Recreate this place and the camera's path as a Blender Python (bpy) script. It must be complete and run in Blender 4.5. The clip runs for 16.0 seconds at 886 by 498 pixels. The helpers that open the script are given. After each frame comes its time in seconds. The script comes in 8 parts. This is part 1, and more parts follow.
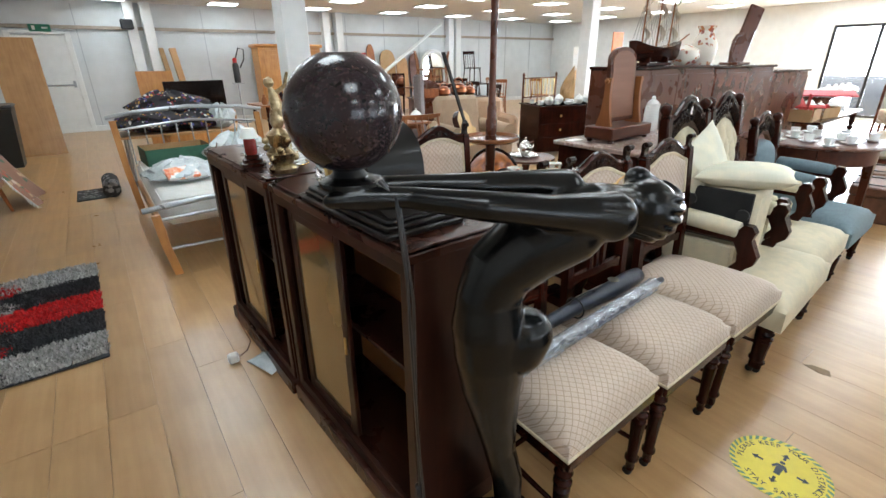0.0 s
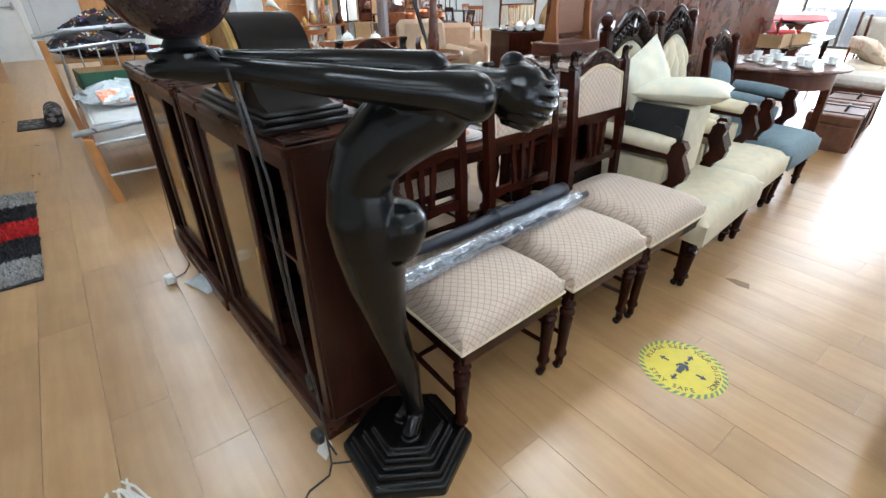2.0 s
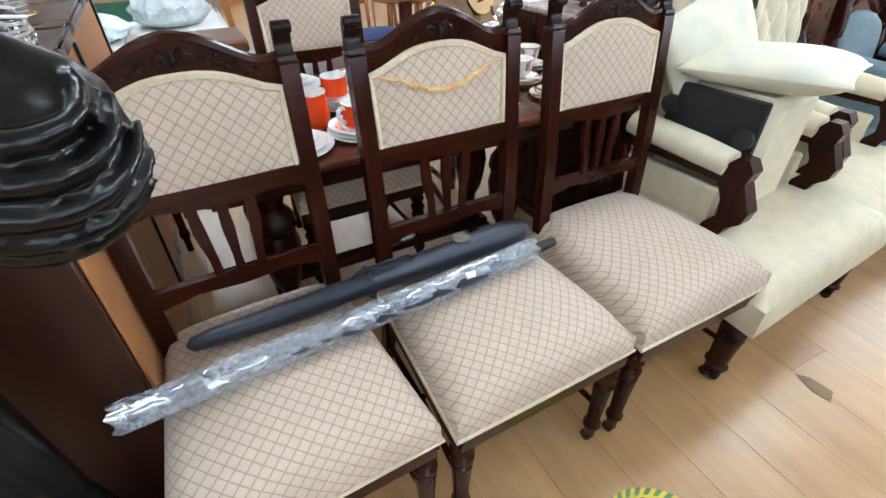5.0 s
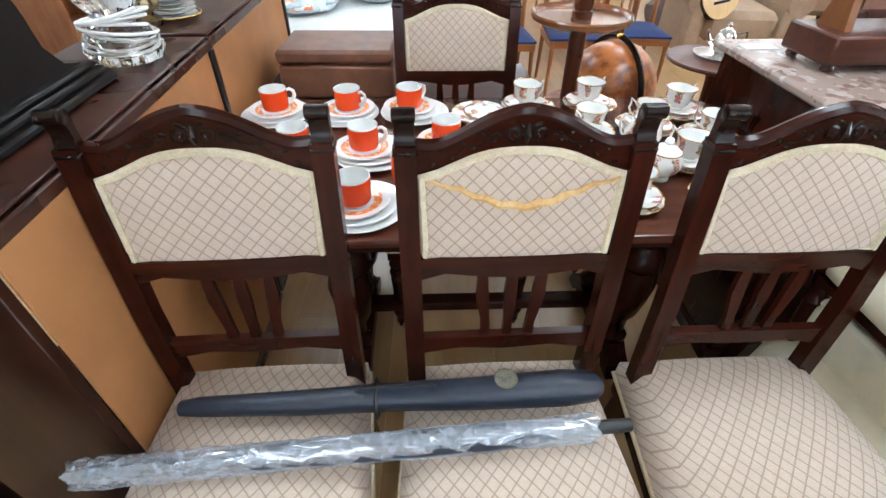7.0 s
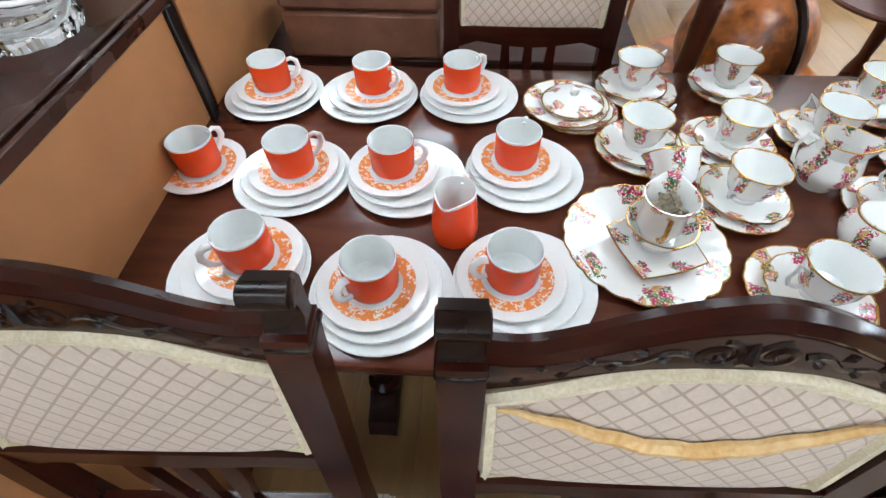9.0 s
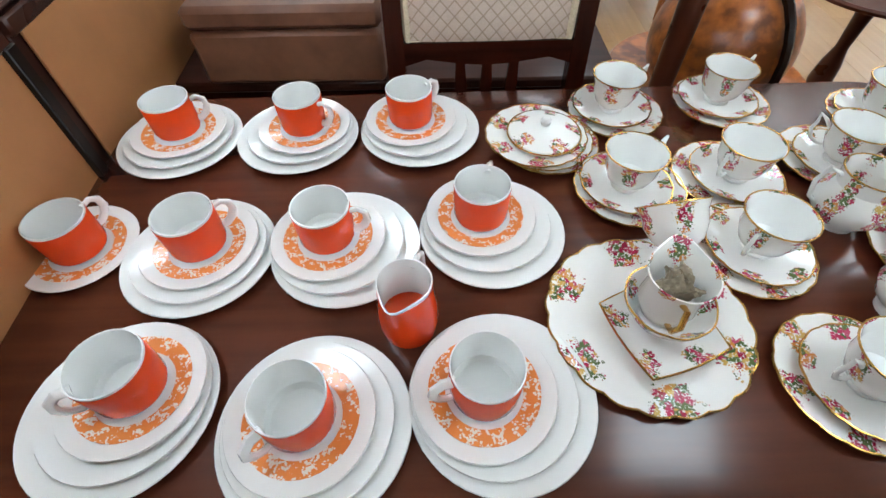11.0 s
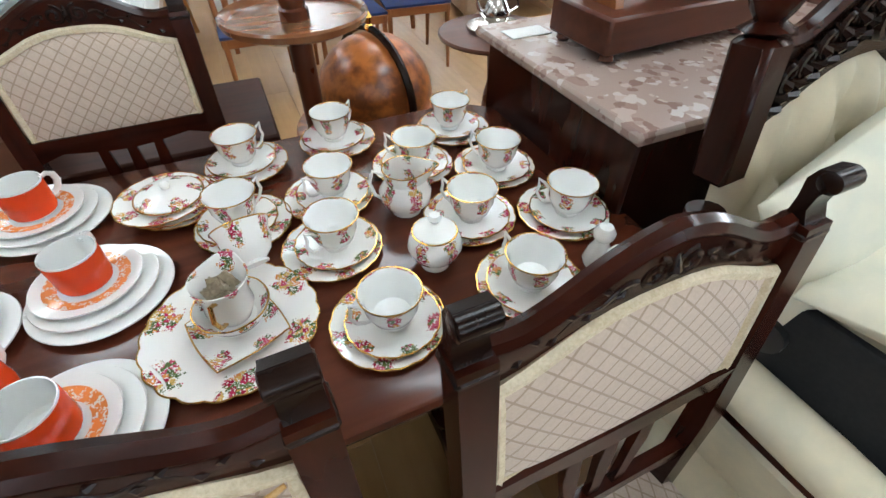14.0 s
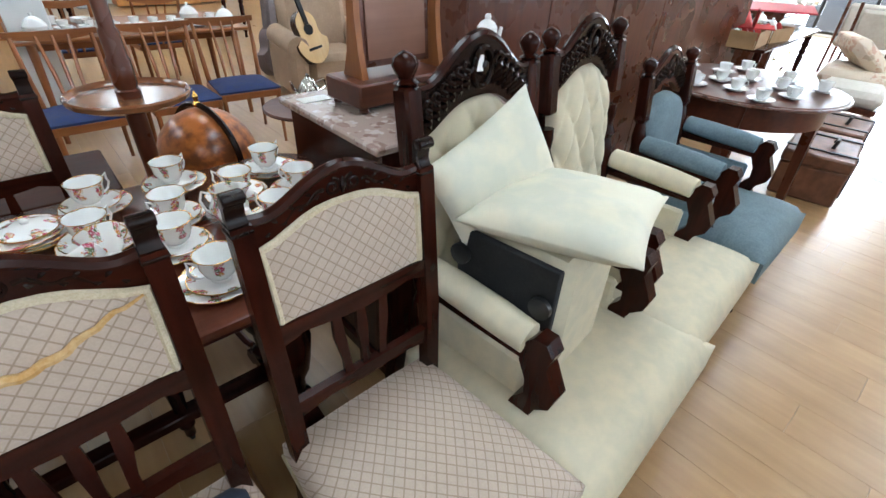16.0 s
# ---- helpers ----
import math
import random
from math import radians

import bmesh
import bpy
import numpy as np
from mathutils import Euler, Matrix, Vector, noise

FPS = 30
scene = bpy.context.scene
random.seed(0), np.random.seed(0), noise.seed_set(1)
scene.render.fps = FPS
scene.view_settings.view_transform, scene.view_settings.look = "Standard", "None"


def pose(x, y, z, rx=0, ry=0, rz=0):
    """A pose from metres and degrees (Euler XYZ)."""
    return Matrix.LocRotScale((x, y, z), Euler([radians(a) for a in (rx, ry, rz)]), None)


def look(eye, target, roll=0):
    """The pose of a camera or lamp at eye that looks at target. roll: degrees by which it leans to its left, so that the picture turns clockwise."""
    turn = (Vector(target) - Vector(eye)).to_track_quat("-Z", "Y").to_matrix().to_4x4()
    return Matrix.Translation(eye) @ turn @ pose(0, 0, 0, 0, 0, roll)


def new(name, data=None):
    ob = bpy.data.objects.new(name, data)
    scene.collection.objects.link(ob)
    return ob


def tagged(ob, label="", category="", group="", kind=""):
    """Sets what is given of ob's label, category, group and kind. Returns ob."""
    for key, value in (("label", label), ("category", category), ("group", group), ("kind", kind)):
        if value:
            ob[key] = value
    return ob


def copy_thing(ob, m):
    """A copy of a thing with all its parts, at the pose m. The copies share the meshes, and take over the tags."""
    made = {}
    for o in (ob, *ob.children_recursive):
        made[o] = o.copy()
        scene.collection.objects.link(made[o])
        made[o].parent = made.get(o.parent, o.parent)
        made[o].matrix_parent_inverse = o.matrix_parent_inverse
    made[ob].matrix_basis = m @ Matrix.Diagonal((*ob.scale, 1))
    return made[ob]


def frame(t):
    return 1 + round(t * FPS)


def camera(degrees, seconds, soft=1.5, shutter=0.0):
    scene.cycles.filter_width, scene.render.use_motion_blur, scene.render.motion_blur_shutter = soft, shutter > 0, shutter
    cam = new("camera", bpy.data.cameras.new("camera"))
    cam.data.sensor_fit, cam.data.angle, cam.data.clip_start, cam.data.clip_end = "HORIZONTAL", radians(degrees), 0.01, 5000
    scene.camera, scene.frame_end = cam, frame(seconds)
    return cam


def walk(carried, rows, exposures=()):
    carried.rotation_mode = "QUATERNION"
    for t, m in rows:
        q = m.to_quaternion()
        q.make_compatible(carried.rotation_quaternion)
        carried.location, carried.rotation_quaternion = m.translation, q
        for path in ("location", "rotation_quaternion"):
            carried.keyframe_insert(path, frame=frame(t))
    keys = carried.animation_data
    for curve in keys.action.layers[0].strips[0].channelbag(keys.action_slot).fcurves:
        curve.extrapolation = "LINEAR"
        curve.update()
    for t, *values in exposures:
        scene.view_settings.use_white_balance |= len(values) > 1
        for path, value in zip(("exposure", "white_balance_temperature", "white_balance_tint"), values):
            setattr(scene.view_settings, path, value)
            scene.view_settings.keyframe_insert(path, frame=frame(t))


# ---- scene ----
cam = camera(87.7, 16.0)

PATH = [
    (0, (0.089, -0.017, 1.445), (1.176, 1.48, 0.686), -0.5),
    (0.5, (0.128, -0.162, 1.417), (1.059, 1.406, 0.597), 0.8),
    (1, (0.151, -0.236, 1.396), (1.033, 1.346, 0.547), 1.3),
    (1.5, (0.176, -0.256, 1.37), (1.089, 1.284, 0.478), 0.9),
    (2, (0.26, -0.206, 1.339), (1.334, 1.163, 0.353), 0.0),
    (2.5, (0.396, -0.061, 1.31), (1.646, 1.113, 0.282), 0.6),
    (3, (0.527, 0.033, 1.278), (1.838, 1.048, 0.16), 1.2),
    (3.5, (0.722, 0.061, 1.255), (1.91, 1.173, 0.092), 1.1),
    (4, (0.85, 0.071, 1.258), (1.918, 1.286, 0.082), 0.9),
    (4.2, (0.912, 0.085, 1.253), (1.927, 1.346, 0.078), 0.4),
    (6.3, (1.51, 0.214, 1.349), (1.695, 1.79, 0.132), 0.2),
    (6.5, (1.518, 0.273, 1.364), (1.647, 1.837, 0.125), 0.3),
    (7, (1.529, 0.412, 1.386), (1.565, 1.955, 0.114), 0.5),
    (7.5, (1.593, 0.547, 1.393), (1.561, 2.015, 0.035), 2.8),
    (8, (1.585, 0.682, 1.395), (1.458, 2.094, -0.015), 0.2),
    (8.5, (1.532, 0.827, 1.38), (1.407, 2.169, -0.097), -0.7),
    (9, (1.483, 0.931, 1.355), (1.373, 2.203, -0.184), -0.9),
    (9.2, (1.473, 0.967, 1.338), (1.37, 2.23, -0.209), -0.9),
    (11.5, (1.537, 1.173, 1.3), (1.65, 2.411, -0.266), -0.9),
    (12, (1.631, 1.19, 1.29), (1.937, 2.373, -0.293), 0.7),
    (12.5, (1.716, 1.171, 1.294), (2.113, 2.354, -0.268), 0.2),
    (13, (1.777, 1.122, 1.313), (2.217, 2.357, -0.198), -0.7),
    (13.5, (1.834, 1.036, 1.336), (2.342, 2.325, -0.106), -0.6),
    (14, (1.901, 0.92, 1.35), (2.476, 2.253, -0.025), -0.1),
    (14.5, (1.932, 0.791, 1.381), (2.566, 2.135, 0.042), 0.6),
    (15, (1.927, 0.665, 1.41), (2.761, 1.993, 0.168), 2.8),
    (15.5, (1.863, 0.53, 1.432), (2.874, 1.796, 0.26), 2.7),
    (16, (1.823, 0.401, 1.446), (2.936, 1.631, 0.328), 2.8),
]
EXPOSURES = [(0, 0.62, 6450, 10), (1.5, 0.85, 6150, 10), (2.5, 0.75, 6000, 10), (4, 0.88, 6000, 10), (6.5, 1.08, 6100, 10), (8, 1.1, 6100, 10), (9, 0.85, 6050, 10), (11.5, 0.62, 6250, 10), (12.5, 0.6, 6350, 10), (14, 0.62, 6300, 10), (15, 0.5, 6200, 10), (16, 0.5, 6050, 10)]
walk(cam, [(t, look(eye, target, roll)) for t, eye, target, roll in PATH], EXPOSURES)

# ---- light and exposure ----
world = bpy.data.worlds.new("world")
scene.world = world
world.use_nodes = True
wn = world.node_tree
sky = wn.nodes.new("ShaderNodeTexSky")
sky.sky_type, sky.sun_disc, sky.sun_elevation, sky.sun_rotation = "NISHITA", False, radians(40), radians(200)
wn.nodes["Background"].inputs["Strength"].default_value = 0.12
wn.links.new(sky.outputs[0], wn.nodes["Background"].inputs[0])
WIN_Y, WALL_W, WALL_E, CEIL = -4.6, -2.1, 15.2, 2.68


def area(name, m, sx, sy, watts, col):
    d = bpy.data.lights.new(name, "AREA")
    d.shape, d.size, d.size_y, d.energy, d.color = "RECTANGLE", sx, sy, watts, col
    ob = new(name, d)
    ob.matrix_world = m
    return ob


WINDOWS = [(0.6, 2.2), (3.8, 2.2), (7.0, 2.2), (10.2, 2.2)]
for wx, ww in WINDOWS:
    area("window_daylight", pose(wx, WIN_Y + 0.05, 1.5, 90, 0, 0), ww, 1.5, 24, (0.75, 0.88, 1.0))
area("door_daylight", pose(WALL_E - 0.06, 2.6, 1.1, 90, 0, 90), 3.4, 1.9, 420, (0.78, 0.9, 1.0))


# ---- materials ----
def mat(name, c1, c2=None, rough=0.5, metal=0.0, scale=18.0, bump=0.12, stretch=(1, 1, 1), coat=0.0, contrast=0.5, var=0.0, dist=0.004, spec=0.5):
    """A surface of two tones mixed by fine and coarse noise, with relief and uneven gloss."""
    c2 = c2 or tuple(v * 0.72 for v in c1)
    m = bpy.data.materials.new(name)
    m.use_nodes = True
    n, l = m.node_tree.nodes, m.node_tree.links
    b = n["Principled BSDF"]
    tc = n.new("ShaderNodeTexCoord")
    mp = n.new("ShaderNodeMapping")
    mp.inputs["Scale"].default_value = stretch
    l.new(tc.outputs["Object"], mp.inputs[0])
    fine = n.new("ShaderNodeTexNoise")
    fine.inputs["Scale"].default_value, fine.inputs["Detail"].default_value = scale, 6
    coarse = n.new("ShaderNodeTexNoise")
    coarse.inputs["Scale"].default_value, coarse.inputs["Detail"].default_value = scale * 0.16, 3
    l.new(mp.outputs[0], fine.inputs[0])
    l.new(tc.outputs["Object"], coarse.inputs[0])
    add = n.new("ShaderNodeMath")
    add.operation = "ADD"
    l.new(fine.outputs[0], add.inputs[0])
    l.new(coarse.outputs[0], add.inputs[1])
    ramp = n.new("ShaderNodeMapRange")
    ramp.inputs[1].default_value, ramp.inputs[2].default_value = 1 - contrast * 0.5, 1 + contrast * 0.5
    l.new(add.outputs[0], ramp.inputs[0])
    mix = n.new("ShaderNodeMix")
    mix.data_type = "RGBA"
    mix.inputs[6].default_value, mix.inputs[7].default_value = (*c2, 1), (*c1, 1)
    l.new(ramp.outputs[0], mix.inputs[0])
    col = mix.outputs[2]
    if var:
        info = n.new("ShaderNodeObjectInfo")
        geo = n.new("ShaderNodeNewGeometry")
        s = n.new("ShaderNodeMath")
        s.operation = "ADD"
        l.new(info.outputs["Random"], s.inputs[0])
        l.new(geo.outputs["Random Per Island"], s.inputs[1])
        fr = n.new("ShaderNodeMath")
        fr.operation = "FRACT"
        l.new(s.outputs[0], fr.inputs[0])
        mr = n.new("ShaderNodeMapRange")
        mr.inputs[3].default_value, mr.inputs[4].default_value = 1 - var, 1 + var
        l.new(fr.outputs[0], mr.inputs[0])
        hs = n.new("ShaderNodeHueSaturation")
        l.new(mr.outputs[0], hs.inputs["Value"])
        l.new(col, hs.inputs["Color"])
        col = hs.outputs[0]
    l.new(col, b.inputs["Base Color"])
    rr = n.new("ShaderNodeMapRange")
    rr.inputs[3].default_value, rr.inputs[4].default_value = max(0.02, rough * 0.75), min(1, rough * 1.25)
    l.new(coarse.outputs[0], rr.inputs[0])
    l.new(rr.outputs[0], b.inputs["Roughness"])
    b.inputs["Metallic"].default_value = metal
    b.inputs["Coat Weight"].default_value = coat
    b.inputs["Specular IOR Level"].default_value = spec
    b.inputs["Coat Roughness"].default_value = 0.12
    if bump:
        bp = n.new("ShaderNodeBump")
        bp.inputs["Strength"].default_value, bp.inputs["Distance"].default_value = bump, dist
        l.new(fine.outputs[0], bp.inputs["Height"])
        l.new(bp.outputs[0], b.inputs["Normal"])
    return m


def wood(name, c1, c2=None, rough=0.35, axis=2, coat=0.2, scale=40.0, var=0.0, bump=0.06, contrast=0.7, spec=0.35):
    st = [1.0, 1.0, 1.0]
    st[axis] = 0.07
    return mat(name, c1, c2 or tuple(v * 0.5 for v in c1), rough, 0, scale, bump, tuple(st), coat, contrast, var, spec=spec)


def lattice(name, base, line, pitch, skew=0.75, width=0.09):
    """Woven upholstery with a diamond trellis."""
    m = mat(name, base, tuple(v * 0.88 for v in base), 0.85, 0, 260, 0.25, dist=0.0015)
    n, l = m.node_tree.nodes, m.node_tree.links
    b = n["Principled BSDF"]
    tc = n.new("ShaderNodeTexCoord")
    sp = n.new("ShaderNodeSeparateXYZ")
    l.new(tc.outputs["Object"], sp.inputs[0])

    def calc(op, a, c):
        k = n.new("ShaderNodeMath")
        k.operation = op
        for i, v in enumerate((a, c)):
            if isinstance(v, (int, float)):
                k.inputs[i].default_value = v
            else:
                l.new(v, k.inputs[i])
        return k.outputs[0]
    v = calc("MULTIPLY", calc("ADD", sp.outputs[1], sp.outputs[2]), skew)
    hits = []
    for sgn in (1, -1):
        w = calc("DIVIDE", calc("ADD", sp.outputs[0], calc("MULTIPLY", v, sgn)), pitch)
        w = calc("ABSOLUTE", calc("SUBTRACT", calc("FRACT", calc("ADD", w, 40.0), 0), 0.5), 0)
        hits.append(calc("LESS_THAN", w, width))
    on = calc("MULTIPLY", calc("MAXIMUM", hits[0], hits[1]), 0.8)
    mix = n.new("ShaderNodeMix")
    mix.data_type = "RGBA"
    old = b.inputs["Base Color"].links[0].from_socket
    l.new(on, mix.inputs[0])
    l.new(old, mix.inputs[6])
    mix.inputs[7].default_value = (*line, 1)
    l.new(mix.outputs[2], b.inputs["Base Color"])
    b.inputs["Sheen Weight"].default_value = 0.2
    return m


def spotted(name, base, spots, scale, rough=0.12, thresh=0.34, sprays=0, inner=0.03):
    """Glazed ware or cloth with scattered motifs in several colours."""
    m = bpy.data.materials.new(name)
    m.use_nodes = True
    n, l = m.node_tree.nodes, m.node_tree.links
    b = n["Principled BSDF"]
    b.inputs["Roughness"].default_value = rough
    tc = n.new("ShaderNodeTexCoord")
    info = n.new("ShaderNodeObjectInfo")
    off = n.new("ShaderNodeVectorMath")
    off.operation = "ADD"
    sc = n.new("ShaderNodeMath")
    sc.operation = "MULTIPLY"
    sc.inputs[1].default_value = 3.0
    l.new(info.outputs["Random"], sc.inputs[0])
    l.new(tc.outputs["Object"], off.inputs[0])
    l.new(sc.outputs[0], off.inputs[1])
    wob = n.new("ShaderNodeTexNoise")
    wob.inputs["Scale"].default_value = scale * 2.2
    l.new(off.outputs[0], wob.inputs[0])
    wm = n.new("ShaderNodeVectorMath")
    wm.operation = "MULTIPLY_ADD"
    wm.inputs[1].default_value = (0.5 / scale,) * 3
    l.new(wob.outputs["Color"], wm.inputs[0])
    l.new(off.outputs[0], wm.inputs[2])
    clump = n.new("ShaderNodeTexNoise")
    clump.inputs["Scale"].default_value = scale * 0.3
    l.new(off.outputs[0], clump.inputs[0])
    vo = n.new("ShaderNodeTexVoronoi")
    vo.inputs["Scale"].default_value = scale
    l.new(wm.outputs[0], vo.inputs["Vector"])
    gate = n.new("ShaderNodeMapRange")
    gate.inputs[1].default_value, gate.inputs[2].default_value = 0.44, 0.56
    gate.inputs[3].default_value, gate.inputs[4].default_value = 0.0, thresh
    if sprays:
        xyz = n.new("ShaderNodeSeparateXYZ")
        l.new(tc.outputs["Object"], xyz.inputs[0])
        last = None
        for op, first, second in (("ARCTAN2", xyz.outputs[1], xyz.outputs[0]), ("MULTIPLY", None, float(sprays)), ("COSINE", None, 0.0), ("MULTIPLY_ADD", None, 0.32)):
            k = n.new("ShaderNodeMath")
            k.operation = op
            l.new(first or last, k.inputs[0])
            if isinstance(second, float):
                k.inputs[1].default_value = second
            else:
                l.new(second, k.inputs[1])
            if op == "MULTIPLY_ADD":
                l.new(clump.outputs[0], k.inputs[2])
            last = k.outputs[0]
        hyp = n.new("ShaderNodeVectorMath")
        hyp.operation = "LENGTH"
        flat = n.new("ShaderNodeVectorMath")
        flat.operation = "MULTIPLY"
        flat.inputs[1].default_value = (1, 1, 0)
        l.new(tc.outputs["Object"], flat.inputs[0])
        l.new(flat.outputs[0], hyp.inputs[0])
        far = n.new("ShaderNodeMapRange")
        far.inputs[1].default_value, far.inputs[2].default_value = inner, inner + 0.01
        l.new(hyp.outputs["Value"], far.inputs[0])
        k = n.new("ShaderNodeMath")
        k.operation = "MULTIPLY"
        l.new(last, k.inputs[0])
        l.new(far.outputs[0], k.inputs[1])
        l.new(k.outputs[0], gate.inputs[0])
        gate.inputs[1].default_value, gate.inputs[2].default_value = 0.46, 0.7
    else:
        l.new(clump.outputs[0], gate.inputs[0])
    lt = n.new("ShaderNodeMath")
    lt.operation = "LESS_THAN"
    l.new(vo.outputs["Distance"], lt.inputs[0])
    l.new(gate.outputs[0], lt.inputs[1])
    ramp = n.new("ShaderNodeValToRGB")
    ramp.color_ramp.interpolation = "CONSTANT"
    for i, c in enumerate(spots):
        e = ramp.color_ramp.elements[i] if i < 2 else ramp.color_ramp.elements.new(i / len(spots))
        e.position, e.color = i / len(spots), (*c, 1)
    sep = n.new("ShaderNodeSeparateColor")
    if sprays:
        hue = n.new("ShaderNodeTexVoronoi")
        hue.inputs["Scale"].default_value = scale * 0.6
        vo.inputs["Scale"].default_value = scale * 1.7
        l.new(wm.outputs[0], hue.inputs["Vector"])
        l.new(hue.outputs["Color"], sep.inputs[0])
    else:
        l.new(vo.outputs["Color"], sep.inputs[0])
    l.new(sep.outputs[0], ramp.inputs[0])
    mix = n.new("ShaderNodeMix")
    mix.data_type = "RGBA"
    mix.inputs[6].default_value = (*base, 1)
    l.new(lt.outputs[0], mix.inputs[0])
    l.new(ramp.outputs[0], mix.inputs[7])
    l.new(mix.outputs[2], b.inputs["Base Color"])
    return m


def glass(name, tint=(1, 1, 1), rough=0.03):
    m = bpy.data.materials.new(name)
    m.use_nodes = True
    b = m.node_tree.nodes["Principled BSDF"]
    b.inputs["Base Color"].default_value = (*tint, 1)
    b.inputs["Roughness"].default_value, b.inputs["Transmission Weight"].default_value, b.inputs["IOR"].default_value = rough, 1.0, 1.45
    return m


def glow(name, col, strength):
    m = bpy.data.materials.new(name)
    m.use_nodes = True
    b = m.node_tree.nodes["Principled BSDF"]
    b.inputs["Emission Color"].default_value, b.inputs["Emission Strength"].default_value = (*col, 1), strength
    return m


MAHOGANY = wood("dark_mahogany", (0.040, 0.0085, 0.0042), (0.011, 0.0028, 0.0017), 0.22, coat=0.04, spec=0.14)
MAHOGANY_X = wood("dark_mahogany_across", (0.040, 0.0085, 0.0042), (0.011, 0.0028, 0.0017), 0.2, axis=0, coat=0.06, spec=0.16)
CARVED = wood("blackened_carving", (0.018, 0.007, 0.0045), (0.006, 0.003, 0.002), 0.24, coat=0.04, spec=0.16)
TABLETOP = wood("table_mahogany", (0.12, 0.031, 0.015), (0.055, 0.015, 0.008), 0.2, axis=0, coat=0.12, spec=0.3)
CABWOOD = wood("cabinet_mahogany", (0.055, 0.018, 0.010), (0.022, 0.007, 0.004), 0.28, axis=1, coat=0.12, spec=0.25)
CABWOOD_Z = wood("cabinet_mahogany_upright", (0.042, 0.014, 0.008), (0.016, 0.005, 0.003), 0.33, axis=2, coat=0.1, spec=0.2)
BLACKWOOD = wood("ebonised_wood", (0.010, 0.0075, 0.0065), (0.005, 0.004, 0.0035), 0.35, spec=0.2, coat=0.1)
TEAK = wood("teak", (0.33, 0.125, 0.04), (0.2, 0.065, 0.02), 0.4, axis=2, coat=0.1)
TEAK_X = wood("teak_across", (0.33, 0.125, 0.04), (0.2, 0.065, 0.02), 0.4, axis=0, coat=0.1)
PINE = wood("pine", (0.55, 0.27, 0.085), (0.4, 0.17, 0.05), 0.45, axis=2)
OAKVENEER = wood("light_oak_veneer", (0.5, 0.29, 0.13), (0.38, 0.2, 0.085), 0.45, axis=2)
REDWOOD = wood("red_mahogany", (0.115, 0.031, 0.014), (0.055, 0.015, 0.007), 0.28, axis=2, coat=0.15)
REDWOOD_X = wood("red_mahogany_across", (0.115, 0.031, 0.014), (0.055, 0.015, 0.007), 0.36, axis=0, coat=0.04)
HARDBOARD = mat("hardboard", (0.42, 0.185, 0.065), (0.33, 0.14, 0.048), 0.6, 0, 8, 0.05)
TRELLIS = lattice("trellis_upholstery", (0.545, 0.435, 0.35), (0.30, 0.215, 0.15), 0.0285, 0.85, 0.062)
TRIM = mat("gimp_braid", (0.68, 0.59, 0.43), (0.52, 0.43, 0.28), 0.8, 0, 300, 0.5, dist=0.002)
CREAM = mat("cream_damask", (0.64, 0.56, 0.40), (0.55, 0.50, 0.37), 0.75, 0, 22, 0.1, contrast=0.35)
CREAM2 = mat("ivory_cushion_damask", (0.65, 0.60, 0.46), (0.55, 0.54, 0.44), 0.7, 0, 14, 0.1, contrast=0.3)
BLUECLOTH = mat("grey_blue_upholstery", (0.165, 0.225, 0.255), (0.115, 0.165, 0.195), 0.8, 0, 120, 0.2)
NAVY = mat("navy_seat_cloth", (0.012, 0.03, 0.12), (0.008, 0.018, 0.07), 0.8, 0, 160, 0.2)
BLACKCLOTH = mat("black_lining", (0.012, 0.012, 0.014), (0.006, 0.006, 0.007), 0.8, 0, 120, 0.2)
STATUE = mat("black_patinated_resin", (0.002, 0.0022, 0.0027), (0.005, 0.0045, 0.004), 0.24, 0, 26, 0.06, spec=0.26)
PORCELAIN = mat("white_porcelain", (0.82, 0.82, 0.80), (0.78, 0.78, 0.76), 0.12, 0, 4, 0)
ORANGE = mat("orange_glaze", (0.84, 0.07, 0.008), (0.70, 0.052, 0.007), 0.14, 0, 10, 0.02)
ORANGEBAND = spotted("orange_lace_band", (0.80, 0.27, 0.07), [(0.86, 0.78, 0.66), (0.85, 0.8, 0.7)], 330, 0.15, 0.6)
SPRAY = [(0.46, 0.03, 0.09), (0.11, 0.15, 0.05), (0.62, 0.24, 0.06), (0.08, 0.12, 0.04), (0.5, 0.08, 0.14), (0.58, 0.36, 0.1), (0.33, 0.015, 0.05)]
ROSE = spotted("rose_china", (0.82, 0.81, 0.78), SPRAY, 220, 0.1, 0.66, 5)
ROSE_PLATE = spotted("rose_china_plate", (0.82, 0.81, 0.78), SPRAY, 220, 0.1, 0.68, 6, 0.046)
ROSE_CAKE = spotted("rose_china_cake_plate", (0.82, 0.81, 0.78), SPRAY, 200, 0.1, 0.68, 6, 0.082)
GOLD = mat("gilt", (0.72, 0.45, 0.12), (0.6, 0.34, 0.08), 0.25, 1.0, 60, 0.1)
BRASS = mat("brass", (0.6, 0.42, 0.17), (0.42, 0.27, 0.09), 0.3, 1.0, 40, 0.1)
STEEL = mat("grey_painted_steel", (0.42, 0.44, 0.46), (0.36, 0.38, 0.4), 0.3, 0.6, 30, 0.03)
MARBLE = spotted("pink_marble", (0.36, 0.27, 0.23), [(0.46, 0.36, 0.31), (0.25, 0.16, 0.13), (0.5, 0.42, 0.38), (0.3, 0.2, 0.17)], 45, 0.25, 0.75)
